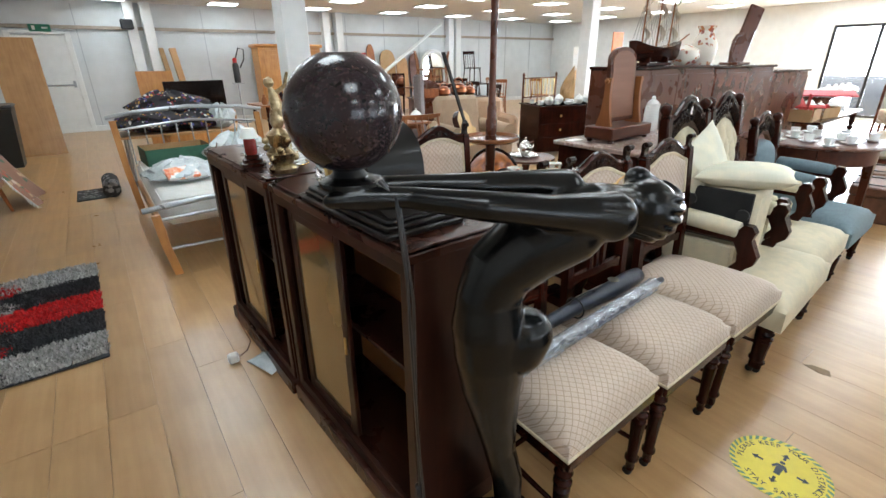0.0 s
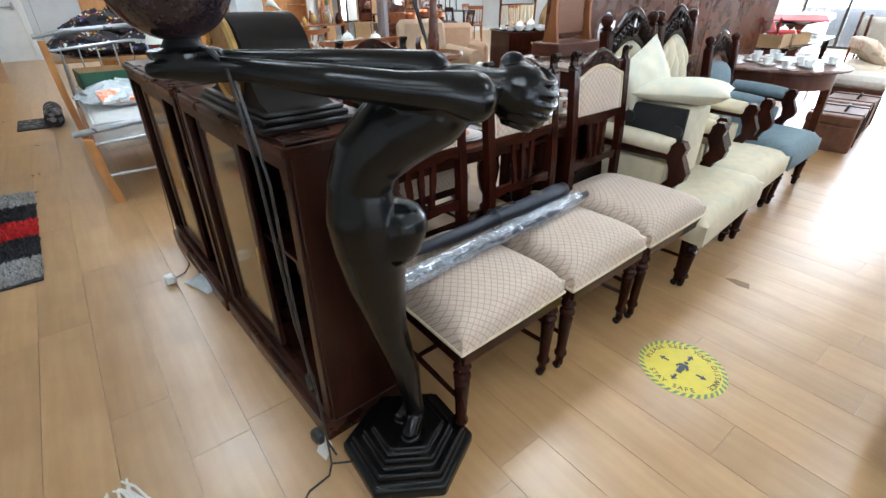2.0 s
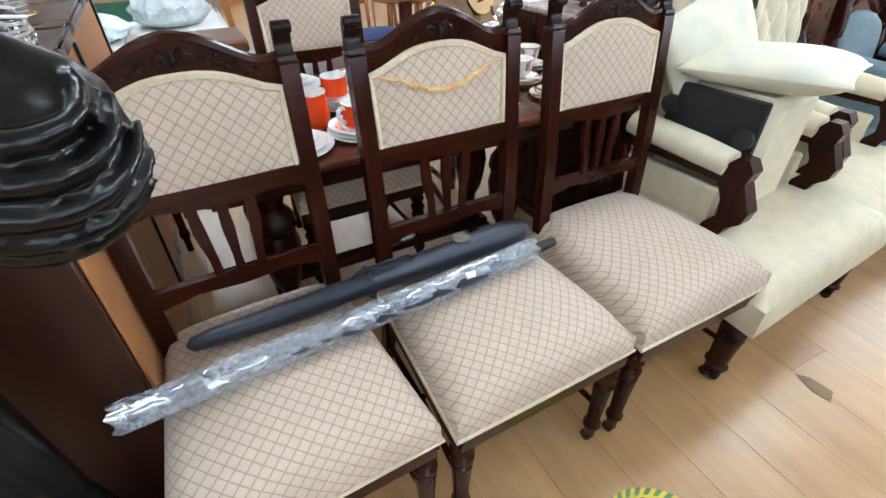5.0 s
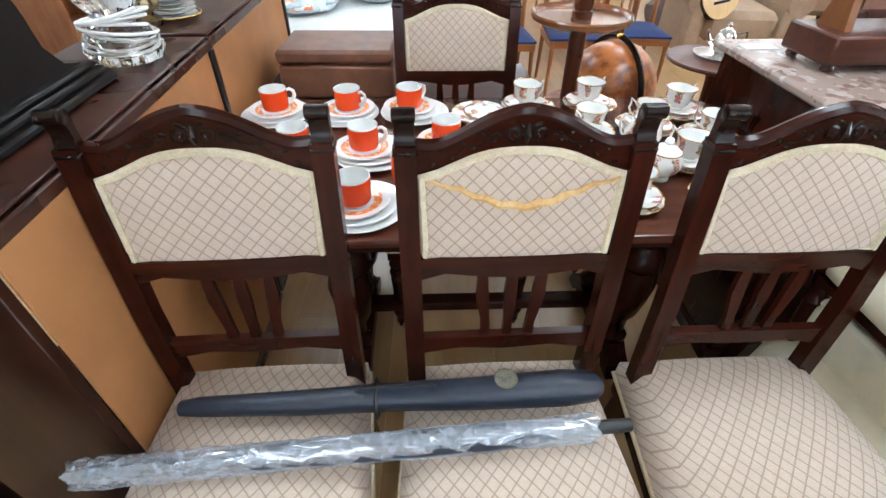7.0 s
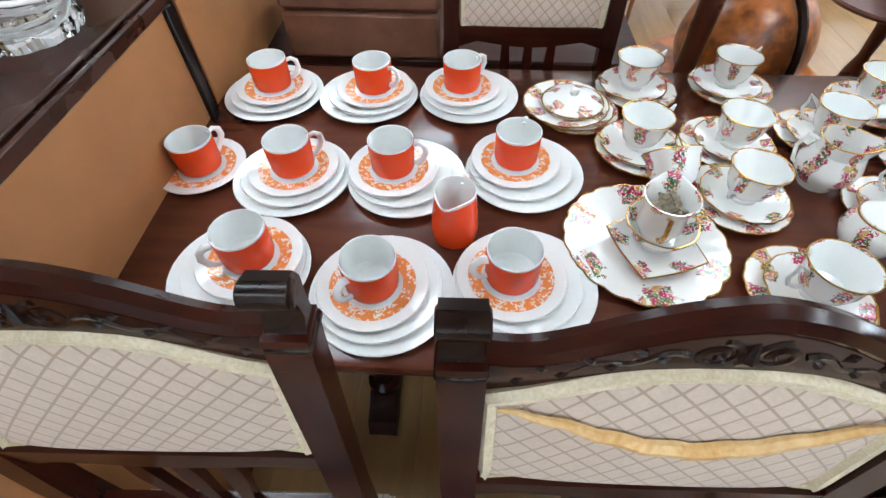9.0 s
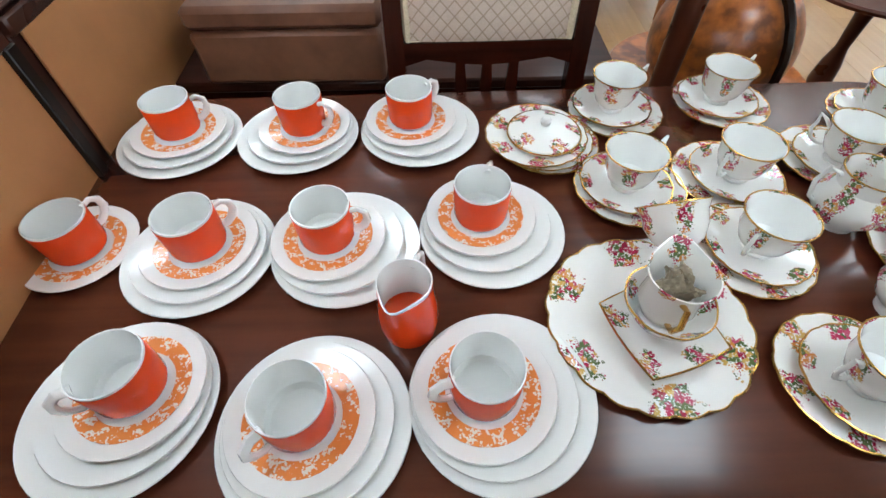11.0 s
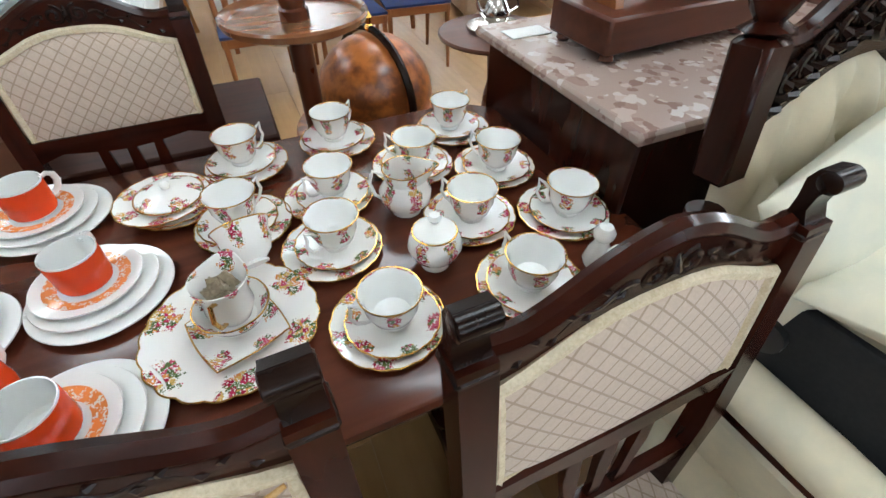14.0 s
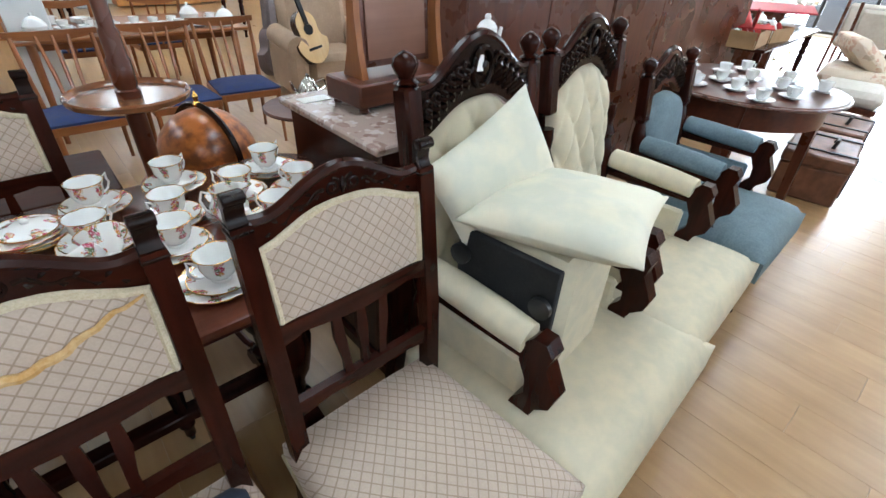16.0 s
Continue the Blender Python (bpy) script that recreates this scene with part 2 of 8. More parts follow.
GLOBEMAP = mat("varnished_globe", (0.50, 0.15, 0.028), (0.15, 0.04, 0.01), 0.3, 0, 26, 0.04, coat=0.08, contrast=0.32)
LEATHER = mat("brown_leather", (0.018, 0.013, 0.012), (0.009, 0.007, 0.006), 0.42, 0, 90, 0.25, spec=0.14)
TANLEATHER = mat("worn_tan_leather", (0.20, 0.085, 0.045), (0.10, 0.04, 0.022), 0.5, 0, 16, 0.2)
NYLON = mat("black_nylon", (0.010, 0.014, 0.026), (0.017, 0.023, 0.038), 0.38, 0, 40, 0.3)
FILM = mat("crinkled_clear_film", (0.55, 0.58, 0.62), (0.22, 0.25, 0.29), 0.12, 0.35, 60, 0.9, (0.35, 1, 1), contrast=0.6, dist=0.01)
BLACKPLASTIC = mat("black_plastic", (0.015, 0.015, 0.016), (0.01, 0.01, 0.01), 0.4, 0, 60, 0.05)
WHITEPAINT = mat("white_paint", (0.74, 0.75, 0.74), (0.66, 0.67, 0.66), 0.5, 0, 6, 0.04)
GREYWALL = mat("grey_white_panel", (0.58, 0.60, 0.61), (0.5, 0.52, 0.53), 0.6, 0, 3, 0.05)
CEILTILE = mat("ceiling_tile", (0.74, 0.73, 0.70), (0.68, 0.67, 0.64), 0.9, 0, 40, 0.15)
PAPER = mat("white_paper", (0.78, 0.77, 0.74), (0.7, 0.69, 0.66), 0.7, 0, 30, 0.05)
BOARD = wood("laminate_board", (0.48, 0.295, 0.135), (0.38, 0.218, 0.09), 0.31, axis=1, coat=0.0, scale=26, var=0.08, bump=0.02, contrast=0.55, spec=1.0)
SEAM = mat("pale_seam", (0.62, 0.5, 0.34), (0.3, 0.2, 0.1), 0.6, 0, 5, 0.1)
MOSAIC = spotted("crackle_mosaic", (0.018, 0.010, 0.012), [(0.04, 0.024, 0.026), (0.022, 0.013, 0.016), (0.008, 0.006, 0.007), (0.014, 0.01, 0.012)], 260, 0.15, 0.9)
mo_n, mo_l = MOSAIC.node_tree.nodes, MOSAIC.node_tree.links
mo_b = mo_n.new("ShaderNodeBump")
mo_b.inputs["Strength"].default_value, mo_b.inputs["Distance"].default_value = 0.7, 0.002
mo_l.new(next(q for q in mo_n if q.bl_idname == "ShaderNodeTexVoronoi").outputs["Color"], mo_b.inputs["Height"])
mo_l.new(mo_b.outputs[0], mo_n["Principled BSDF"].inputs["Normal"])
mo_n["Principled BSDF"].inputs["Specular IOR Level"].default_value = 0.35
PANEL = glow("light_panel", (0.84, 0.95, 1.0), 10.0)
GLASS = glass("clear_glass")
MIRROR = mat("mirror_silver", (0.85, 0.85, 0.85), (0.82, 0.82, 0.82), 0.03, 1.0, 2, 0)


# ---- building helpers ----
class Geo:
    """Gathers vertices and faces for one mesh."""

    def __init__(self):
        self.v, self.f = [], []

    def add(self, vs, fs, m=None):
        o = len(self.v)
        self.v += [tuple(m @ Vector(p)) if m else tuple(p) for p in vs]
        self.f += [tuple(i + o for i in f) for f in fs]
        return self

    def box(self, c, s, b=0.003, m=None):
        hx, hy, hz = (k / 2 for k in s)
        b = min(b, hx * 0.9, hy * 0.9, hz * 0.9)
        vs, ix = [], {}
        for sx in (-1, 1):
            for sy in (-1, 1):
                for sz in (-1, 1):
                    for a in range(3):
                        h = [hx - b, hy - b, hz - b]
                        h[a] = (hx, hy, hz)[a]
                        ix[sx, sy, sz, a] = len(vs)
                        vs.append((c[0] + sx * h[0], c[1] + sy * h[1], c[2] + sz * h[2]))
        fs = []
        for a in range(3):
            u, w = (a + 1) % 3, (a + 2) % 3
            for s1 in (-1, 1):
                q = []
                for su, sw in ((-1, -1), (1, -1), (1, 1), (-1, 1)):
                    k = [0, 0, 0]
                    k[a], k[u], k[w] = s1, su, sw
                    q.append(ix[(*k, a)])
                fs.append(tuple(q if s1 > 0 else q[::-1]))
            for su in (-1, 1):
                for sw in (-1, 1):
                    k0, k1 = [0, 0, 0], [0, 0, 0]
                    k0[a], k1[a] = -1, 1
                    k0[u] = k1[u] = su
                    k0[w] = k1[w] = sw
                    q = [ix[(*k0, u)], ix[(*k1, u)], ix[(*k1, w)], ix[(*k0, w)]]
                    fs.append(tuple(q if su * sw < 0 else q[::-1]))
        for sx in (-1, 1):
            for sy in (-1, 1):
                for sz in (-1, 1):
                    q = [ix[sx, sy, sz, a] for a in range(3)]
                    fs.append(tuple(q if sx * sy * sz > 0 else q[::-1]))
        return self.add(vs, fs, m)

    def rings(self, rs, caps=True, closed=False, m=None):
        n = len(rs[0])
        vs = [p for r in rs for p in r]
        fs = []
        k = len(rs)
        for i in range(k if closed else k - 1):
            a, c = i * n, ((i + 1) % k) * n
            for j in range(n):
                j2 = (j + 1) % n
                fs.append((a + j, a + j2, c + j2, c + j))
        if caps and not closed:
            fs.append(tuple(range(n))[::-1])
            fs.append(tuple((k - 1) * n + j for j in range(n)))
        return self.add(vs, fs, m)

    def lathe(self, prof, n=16, c=(0, 0, 0), m=None, caps=True):
        rs = [[(c[0] + max(r, 1e-4) * math.cos(2 * math.pi * j / n), c[1] + max(r, 1e-4) * math.sin(2 * math.pi * j / n), c[2] + z)
               for j in range(n)] for r, z in prof]
        return self.rings(rs, caps, False, m)

    def tube(self, pts, r, n=8, closed=False, m=None, flat=1.0):
        pts = [Vector(p) for p in pts]
        k = len(pts)
        rad = [r] * k if isinstance(r, (int, float)) else r
        rs, side = [], None
        for i, p in enumerate(pts):
            a = pts[(i - 1) % k] if (i or closed) else p
            c = pts[(i + 1) % k] if (i < k - 1 or closed) else p
            d = (c - a).normalized()
            if side is None:
                side = d.orthogonal().normalized()
            side = (side - d * side.dot(d))
            side = side.normalized() if side.length > 1e-6 else d.orthogonal().normalized()
            up = d.cross(side)
            rs.append([p + (side * math.cos(2 * math.pi * j / n) + up * math.sin(2 * math.pi * j / n) * flat) * rad[i] for j in range(n)])
        return self.rings(rs, True, closed, m)

    def prism(self, poly, axis, lo, hi, m=None):
        """A polygon (x,z), (y,z) or (x,y) pushed along the axis y, x or z."""
        put = {"y": lambda a, h: (a[0], h, a[1]), "x": lambda a, h: (h, a[0], a[1]), "z": lambda a, h: (a[0], a[1], h)}[axis]
        k = len(poly)
        vs = [put(a, lo) for a in poly] + [put(a, hi) for a in poly]
        fs = [tuple(range(k))[::-1], tuple(range(k, 2 * k))] + [(i, (i + 1) % k, k + (i + 1) % k, k + i) for i in range(k)]
        return self.add(vs, fs, m)

    def pillow(self, sx, sy, sz, n=14, p=2.6, m=None, sag=0.0, c=(0, 0, 0)):
        """A stuffed cushion with pinched edges."""
        vs, fs = [], []
        for top in (1, -1):
            for i in range(n + 1):
                for j in range(n + 1):
                    u, w = 2 * i / n - 1, 2 * j / n - 1
                    e = max(0.0, (1 - abs(u) ** p)) * max(0.0, (1 - abs(w) ** p))
                    pin = 1 - 0.06 * (1 - abs(w) ** 2) * abs(u) ** 4, 1 - 0.06 * (1 - abs(u) ** 2) * abs(w) ** 4
                    wr = 0.004 * math.sin(9 * u + 5 * w) * e
                    vs.append((c[0] + u * sx / 2 * pin[0], c[1] + w * sy / 2 * pin[1], c[2] + top * (sz / 2 * e ** 0.5 + 0.002) + wr - sag * (1 - u * u)))
        k = (n + 1) ** 2
        for i in range(n):
            for j in range(n):
                a = i * (n + 1) + j
                q = (a, a + n + 1, a + n + 2, a + 1)
                fs.append(q)
                fs.append(tuple(k + x for x in q[::-1]))
        for i in range(n):
            for q in ((i * (n + 1), (i + 1) * (n + 1)), ((i + 1) * (n + 1) + n, i * (n + 1) + n), (i + 1, i), (n * (n + 1) + i, n * (n + 1) + i + 1)):
                fs.append((q[0], q[1], k + q[1], k + q[0])[::-1])
        return self.add(vs, fs, m)

    def slab(self, f_top, f_bot, nu, nv):
        """A thick sheet between two functions of (u, v) in 0..1."""
        vs = [f(i / nu, j / nv) for f in (f_top, f_bot) for i in range(nu + 1) for j in range(nv + 1)]
        k = (nu + 1) * (nv + 1)
        fs = []
        for i in range(nu):
            for j in range(nv):
                a = i * (nv + 1) + j
                q = (a, a + nv + 1, a + nv + 2, a + 1)
                fs += [q, tuple(k + x for x in q[::-1])]
        for i in range(nu):
            fs.append((i * (nv + 1), k + i * (nv + 1), k + (i + 1) * (nv + 1), (i + 1) * (nv + 1)))
            a, c = i * (nv + 1) + nv, (i + 1) * (nv + 1) + nv
            fs.append((a, c, k + c, k + a))
        for j in range(nv):
            fs.append((j, j + 1, k + j + 1, k + j))
            a = nu * (nv + 1) + j
            fs.append((a, k + a, k + a + 1, a + 1))
        return self.add(vs, fs)


def mesh(name, g, material, smooth=38):
    me = bpy.data.meshes.new(name)
    me.from_pydata(g.v, [], g.f)
    bm = bmesh.new()
    bm.from_mesh(me)
    bmesh.ops.recalc_face_normals(bm, faces=bm.faces)
    bm.to_mesh(me)
    bm.free()
    me.materials.append(material)
    if smooth:
        me.polygons.foreach_set("use_smooth", [True] * len(me.polygons))
        me.set_sharp_from_angle(angle=radians(smooth))
    me.update()
    return me


def part(name, g, material, parent, label="", smooth=38, m=None):
    ob = new(name, g if isinstance(g, bpy.types.Mesh) else mesh(name, g, material, smooth))
    ob.parent = parent
    if m:
        ob.matrix_basis = m
    return tagged(ob, label)


def thing(name, label, category, m=None, group=""):
    ob = new(name)
    ob.empty_display_size = 0.1
    if m:
        ob.matrix_basis = m
    return tagged(ob, label, category, group)


def solid(name, g, material, label, category, m=None, group="", smooth=38):
    """A thing that is one plain mesh."""
    ob = new(name, mesh(name, g, material, smooth))
    if m:
        ob.matrix_basis = m
    return tagged(ob, label, category, group)


def structure(name, g, material, label="", smooth=0):
    return tagged(new(name, mesh(name, g, material, smooth)), label, "", "", "structure")


def arc(cx, cy, r, a0, a1, n, ry=None):
    return [(cx + r * math.cos(radians(a0 + (a1 - a0) * i / n)), cy + (ry or r) * math.sin(radians(a0 + (a1 - a0) * i / n))) for i in range(n + 1)]


def spiral(cx, cz, y, r0, r1, turns, a0, n=22):
    return [(cx + (r0 + (r1 - r0) * i / n) * math.cos(a0 + turns * 2 * math.pi * i / n), y, cz + (r0 + (r1 - r0) * i / n) * math.sin(a0 + turns * 2 * math.pi * i / n)) for i in range(n + 1)]


# ---- room ----
def wall_with_holes(name, along, at, lo, hi, z1, thick, holes, material, label):
    """An upright wall along x or y with rectangular openings (from, to, bottom, top)."""
    g = Geo()
    cuts = sorted(holes)
    spans, p = [], lo
    for a, b, z0, zt in cuts:
        spans.append((p, a, 0, z1))
        if z0 > 0:
            spans.append((a, b, 0, z0))
        if zt < z1:
            spans.append((a, b, zt, z1))
        p = b
    spans.append((p, hi, 0, z1))
    for a, b, z0, zt in spans:
        c = ((a + b) / 2, at, (z0 + zt) / 2) if along == "x" else (at, (a + b) / 2, (z0 + zt) / 2)
        s = (b - a, thick, zt - z0) if along == "x" else (thick, b - a, zt - z0)
        g.box(c, s, 0.0005)
    return structure(name, g, material, label)


structure("ground", Geo().box((0, 0, -0.36), (400, 400, 0.2), 0.001), mat("car_park_asphalt", (0.06, 0.06, 0.06), None, 0.9))
subfloor = structure("subfloor", Geo().box((6.5, 4.4, -0.034), (18, 18.6, 0.04), 0.001), SEAM, "pale jointing under the floor boards")
FAR = pose(0, 13.4, 0)
far = Geo()
far.box((7.0, 0.1, CEIL / 2 + 0.3), (20, 0.2, CEIL + 0.6), 0.001)
far_wall = structure("wall_north", far, GREYWALL, "grey-white panelled back wall of the showroom")
far_wall.matrix_basis = FAR
wall_with_holes("wall_south", "x", WIN_Y - 0.1, -2.2, WALL_E, CEIL, 0.2, [(wx - ww / 2, wx + ww / 2, 0.75, 2.25) for wx, ww in WINDOWS], WHITEPAINT, "white painted wall with windows")
wall_with_holes("wall_east", "y", WALL_E + 0.1, WIN_Y, 15.0, CEIL, 0.2, [(0.8, 4.4, 0.05, 2.15)], WHITEPAINT, "white wall with glazed exit doors")
structure("wall_west", Geo().box((WALL_W - 0.1, 4.2, CEIL / 2), (0.2, 18.2, CEIL), 0.001), WHITEPAINT, "white painted side wall")
ceil = Geo().box((6.5, 5.2, CEIL + 0.1), (18, 20.4, 0.2), 0.001)
structure("ceiling", ceil, CEILTILE, "off-white tiled ceiling")
LIGHTS = [(3.05 + 2.2 * i - 0.06 * j, 12.55 - 0.09 * i - 1.87 * j) for i in range(-2, 6) for j in range(9)]
LIGHTS = [(lx, ly) for lx, ly in LIGHTS if WALL_W + 0.5 < lx < WALL_E - 0.5 and lx > 0]
lamp0 = None
for lx, ly in LIGHTS:
    m = pose(lx, ly, CEIL - 0.012, 0, 0, -2.5)
    if lamp0 is None:
        lamp0 = thing("ceiling_light", "white recessed square ceiling light panel, lit", "ceiling light", m, "ceiling light panels")
        part("diffuser", Geo().box((0, 0, 0), (0.58, 0.58, 0.012), 0.002), PANEL, lamp0)
        fr = Geo()
        for sx, sy, cx, cy in ((0.64, 0.03, 0, 0.305), (0.64, 0.03, 0, -0.305), (0.03, 0.58, 0.305, 0), (0.03, 0.58, -0.305, 0)):
            fr.box((cx, cy, 0.001), (sx, sy, 0.02), 0.002)
        part("frame", fr, WHITEPAINT, lamp0)
    else:
        copy_thing(lamp0, m)


# ---- dining chairs ----
def turned_leg(h, r):
    return [(r * 0.62, 0), (r * 0.62, h * 0.1), (r * 0.95, h * 0.13), (r * 0.95, h * 0.16), (r * 0.7, h * 0.19), (r * 0.85, h * 0.45), (r * 1.0, h * 0.62),
            (r * 0.7, h * 0.65), (r * 1.1, h * 0.68), (r * 1.1, h * 0.71), (r * 0.75, h * 0.74), (r * 1.12, h * 0.8), (r * 0.8, h * 0.86), (r * 1.0, h * 0.88), (r * 1.0, h)]


def crest_z(x, w, base, rise):
    k = min(1, abs(x) / w)
    return base + rise * (0.5 + 0.5 * math.cos(math.pi * min(1, k * 1.1) ** 1.25)) - 0.008 * math.sin(math.pi * k)


def dining_chair(m):
    ch = thing("dining_chair", "dark mahogany dining chair with cream trellis upholstery and carved crest", "chair", m, "trellis upholstered dining chairs")
    # upholstered seat: wider in front, domed, pulled down at the rail
    def outline(u, w, grow):
        hw = 0.245 - 0.032 * w
        return ((2 * u - 1) * (hw + grow), -0.262 + 0.525 * w + (w - 0.5) * 2 * grow)

    def top(u, w):
        x, y = outline(u, w, 0)
        e = max(0, 1 - abs(2 * u - 1) ** 3.2) * max(0, 1 - abs(2 * w - 1) ** 3.2)
        return (x, y, 0.452 + 0.07 * e ** 0.38)

    def bottom(u, w):
        x, y = outline(u, w, 0.002)
        return (x, y, 0.398)
    part("seat", Geo().slab(top, bottom, 18, 18), TRELLIS, ch, smooth=60)
    rail = Geo()
    for w0, w1 in (((0, 0), (1, 0)), ((1, 0), (1, 1)), ((1, 1), (0, 1)), ((0, 1), (0, 0))):
        a, b = outline(*w0, -0.008), outline(*w1, -0.008)
        d = Vector((b[0] - a[0], b[1] - a[1], 0))
        rail.box((0, 0, 0), (d.length, 0.022, 0.05), 0.003, Matrix.Translation(((a[0] + b[0]) / 2, (a[1] + b[1]) / 2, 0.378)) @ Matrix.Rotation(math.atan2(d.y, d.x), 4, "Z"))
    part("seat_frame", rail, MAHOGANY_X, ch)
    edge = [outline(u, w, 0.003) for u, w in ((0, 0), (0.5, 0), (1, 0), (1, 0.5), (1, 1), (0.5, 1), (0, 1), (0, 0.5))]
    part("braid", Geo().tube([(x, y, 0.404) for x, y in edge], 0.006, 6, True), TRIM, ch, "tan gimp braid round the seat")
    leg = mesh("leg", Geo().lathe(turned_leg(0.365, 0.026), 14, (0, 0, 0.035)), MAHOGANY)
    castor = mesh("castor", Geo().lathe([(0.006, -0.008), (0.016, -0.007), (0.018, 0), (0.016, 0.007), (0.006, 0.008)], 12, (0, 0, 0), pose(0, 0.008, 0.018, 0, 90, 0)).lathe([(0.012, 0.026), (0.012, 0.04), (0.008, 0.05)], 10), BLACKWOOD)
    for s in (-1, 1):
        lg = part("leg", leg, None, ch, "", m=pose(s * 0.218, -0.235, 0))
        part("castor", castor, None, lg, "small dark castor")
        # back leg and upright in one raked piece
        pr = []
        for y, z, hw in ((0.315, 0.0, 0.015), (0.25, 0.2, 0.017), (0.21, 0.42, 0.02), (0.222, 0.7, 0.019), (0.256, 1.02, 0.0185), (0.26, 1.046, 0.0185)):
            x = s * (0.19 + 0.006 * z)
            pr.append([(x - hw, y - 0.018, z), (x + hw, y - 0.018, z), (x + hw, y + 0.016, z), (x - hw, y + 0.016, z)])
        post = part("upright", Geo().rings(pr), MAHOGANY, ch)
        fin = Geo()
        poly = [(0.286, 1.07), (0.316, 1.07), (0.313, 1.085), (0.312, 1.105), (0.314, 1.125), (0.308, 1.138), (0.296, 1.142), (0.290, 1.13), (0.296, 1.112), (0.298, 1.095), (0.292, 1.082)]
        fin.prism(poly, "x", s * 0.1965 - 0.0165, s * 0.1965 + 0.0165)
        fin.box((s * 0.1965, 0.301, 1.068), (0.041, 0.04, 0.01), 0.003)
        fin.lathe([(0.01, -0.0185), (0.012, -0.017), (0.012, 0.017), (0.01, 0.0185)], 12, (0, 0, 0), pose(s * 0.1965, 0.294, 1.13, 0, 90, 0))
        part("finial", fin, CARVED, post, m=pose(0, -0.042, -0.034))
    # crest with an arched top and carved scrolls
    n = 24
    top_e = [(-0.18 + 0.36 * i / n, crest_z(-0.18 + 0.36 * i / n, 0.18, 1.036, 0.056)) for i in range(n + 1)]
    low_e = [(x, 0.985 + 0.045 * (0.5 + 0.5 * math.cos(math.pi * min(1, abs(x) / 0.18) ** 1.35))) for x, z in top_e[::-1]]
    crest = part("crest_rail", Geo().prism(top_e + low_e, "y", 0.282, 0.306), MAHOGANY_X, ch, m=pose(0, -0.03, 0))
    cap = Geo().tube([(x, 0.294, z + 0.004) for x, z in top_e], 0.013, 8)
    part("moulding", cap, MAHOGANY_X, crest)
    # a central pair of scrolls, then an S-shaped leafy tendril running out to each end
    def on_band(x):
        return 0.5 * (crest_z(x, 0.18, 1.036, 0.056) + 0.985 + 0.045 * (0.5 + 0.5 * math.cos(math.pi * min(1, abs(x) / 0.18) ** 1.35)))
    for s in (-1, 1):
        part("scroll", Geo().tube(spiral(s * 0.021, on_band(0.02) + 0.003, 0.284, 0.018, 0.004, s * 1.5, math.pi / 2), 0.0042, 6), CARVED, crest, "blackened carved scroll")
        part("tendril", Geo().tube([(s * (0.04 + 0.125 * i / 18), 0.2845, on_band(0.04 + 0.125 * i / 18) + 0.006 + 0.005 * math.sin(i * 0.95)) for i in range(19)], [0.0052 - 0.00018 * i for i in range(19)], 6), CARVED, crest, "blackened carved tendril")
        for k in range(7):
            x = 0.048 + 0.0165 * k
            up = 1 if k % 2 else -1
            z = on_band(x) + 0.006 + 0.003 * up
            part("leaf", Geo().tube([(s * x, 0.2845, z), (s * (x + 0.006), 0.2825, z + 0.006 * up), (s * (x + 0.014), 0.2845, z + 0.007 * up)], [0.002, 0.004, 0.001], 6), CARVED, crest)
    part("boss", Geo().tube([(0, 0.2845, on_band(0) - 0.018), (0, 0.282, on_band(0)), (0, 0.2845, on_band(0) + 0.02)], [0.002, 0.008, 0.002], 8), CARVED, crest)
    # back panel
    def back(u, w, off):
        x = (2 * u - 1) * (0.172 - 0.004 * (1 - w))
        lo = 0.828 - 0.012 * (1 - (2 * u - 1) ** 2)
        hi = 0.987 + 0.046 * (0.5 + 0.5 * math.cos(math.pi * min(1, abs(x) / 0.18) ** 1.35))
        z = lo + (hi - lo) * w
        y = 0.232 + (z - 0.8) * 0.12
        e = max(0, 1 - abs(2 * u - 1) ** 4) * max(0, 1 - abs(2 * w - 1) ** 4)
        return (x, y + off * (0.006 + 0.012 * e ** 0.5), z)
    part("backrest", Geo().slab(lambda u, w: back(u, w, -1), lambda u, w: back(u, w, 1), 16, 12), TRELLIS, ch, smooth=60)
    loop = [back(i / 12, 0, -1.1) for i in range(13)] + [back(1, i / 6, -1.1) for i in range(1, 7)] + [back(1 - i / 12, 1, -1.1) for i in range(1, 13)] + [back(0, 1 - i / 6, -1.1) for i in range(1, 6)]
    part("trim", Geo().tube(loop, 0.0085, 6, True), TRIM, ch, "tan braid round the back panel")
    # rails and slats
    lo = Geo()
    poly = [(-0.185, 0.832), (0.185, 0.832), (0.185, 0.78), (0.13, 0.797), (0.05, 0.785), (0, 0.782), (-0.05, 0.785), (-0.13, 0.797), (-0.185, 0.78)]
    lo.prism([(x, z - 0.012 * (1 - (x / 0.185) ** 2) if z > 0.82 else z) for x, z in poly], "y", 0.218, 0.24)
    part("back_rail", lo, MAHOGANY_X, ch)
    part("lower_rail", Geo().prism([(-0.19, 0.625), (0.19, 0.625), (0.19, 0.575), (0.1, 0.592), (0, 0.585), (-0.1, 0.592), (-0.19, 0.575)], "y", 0.206, 0.226), MAHOGANY_X, ch)
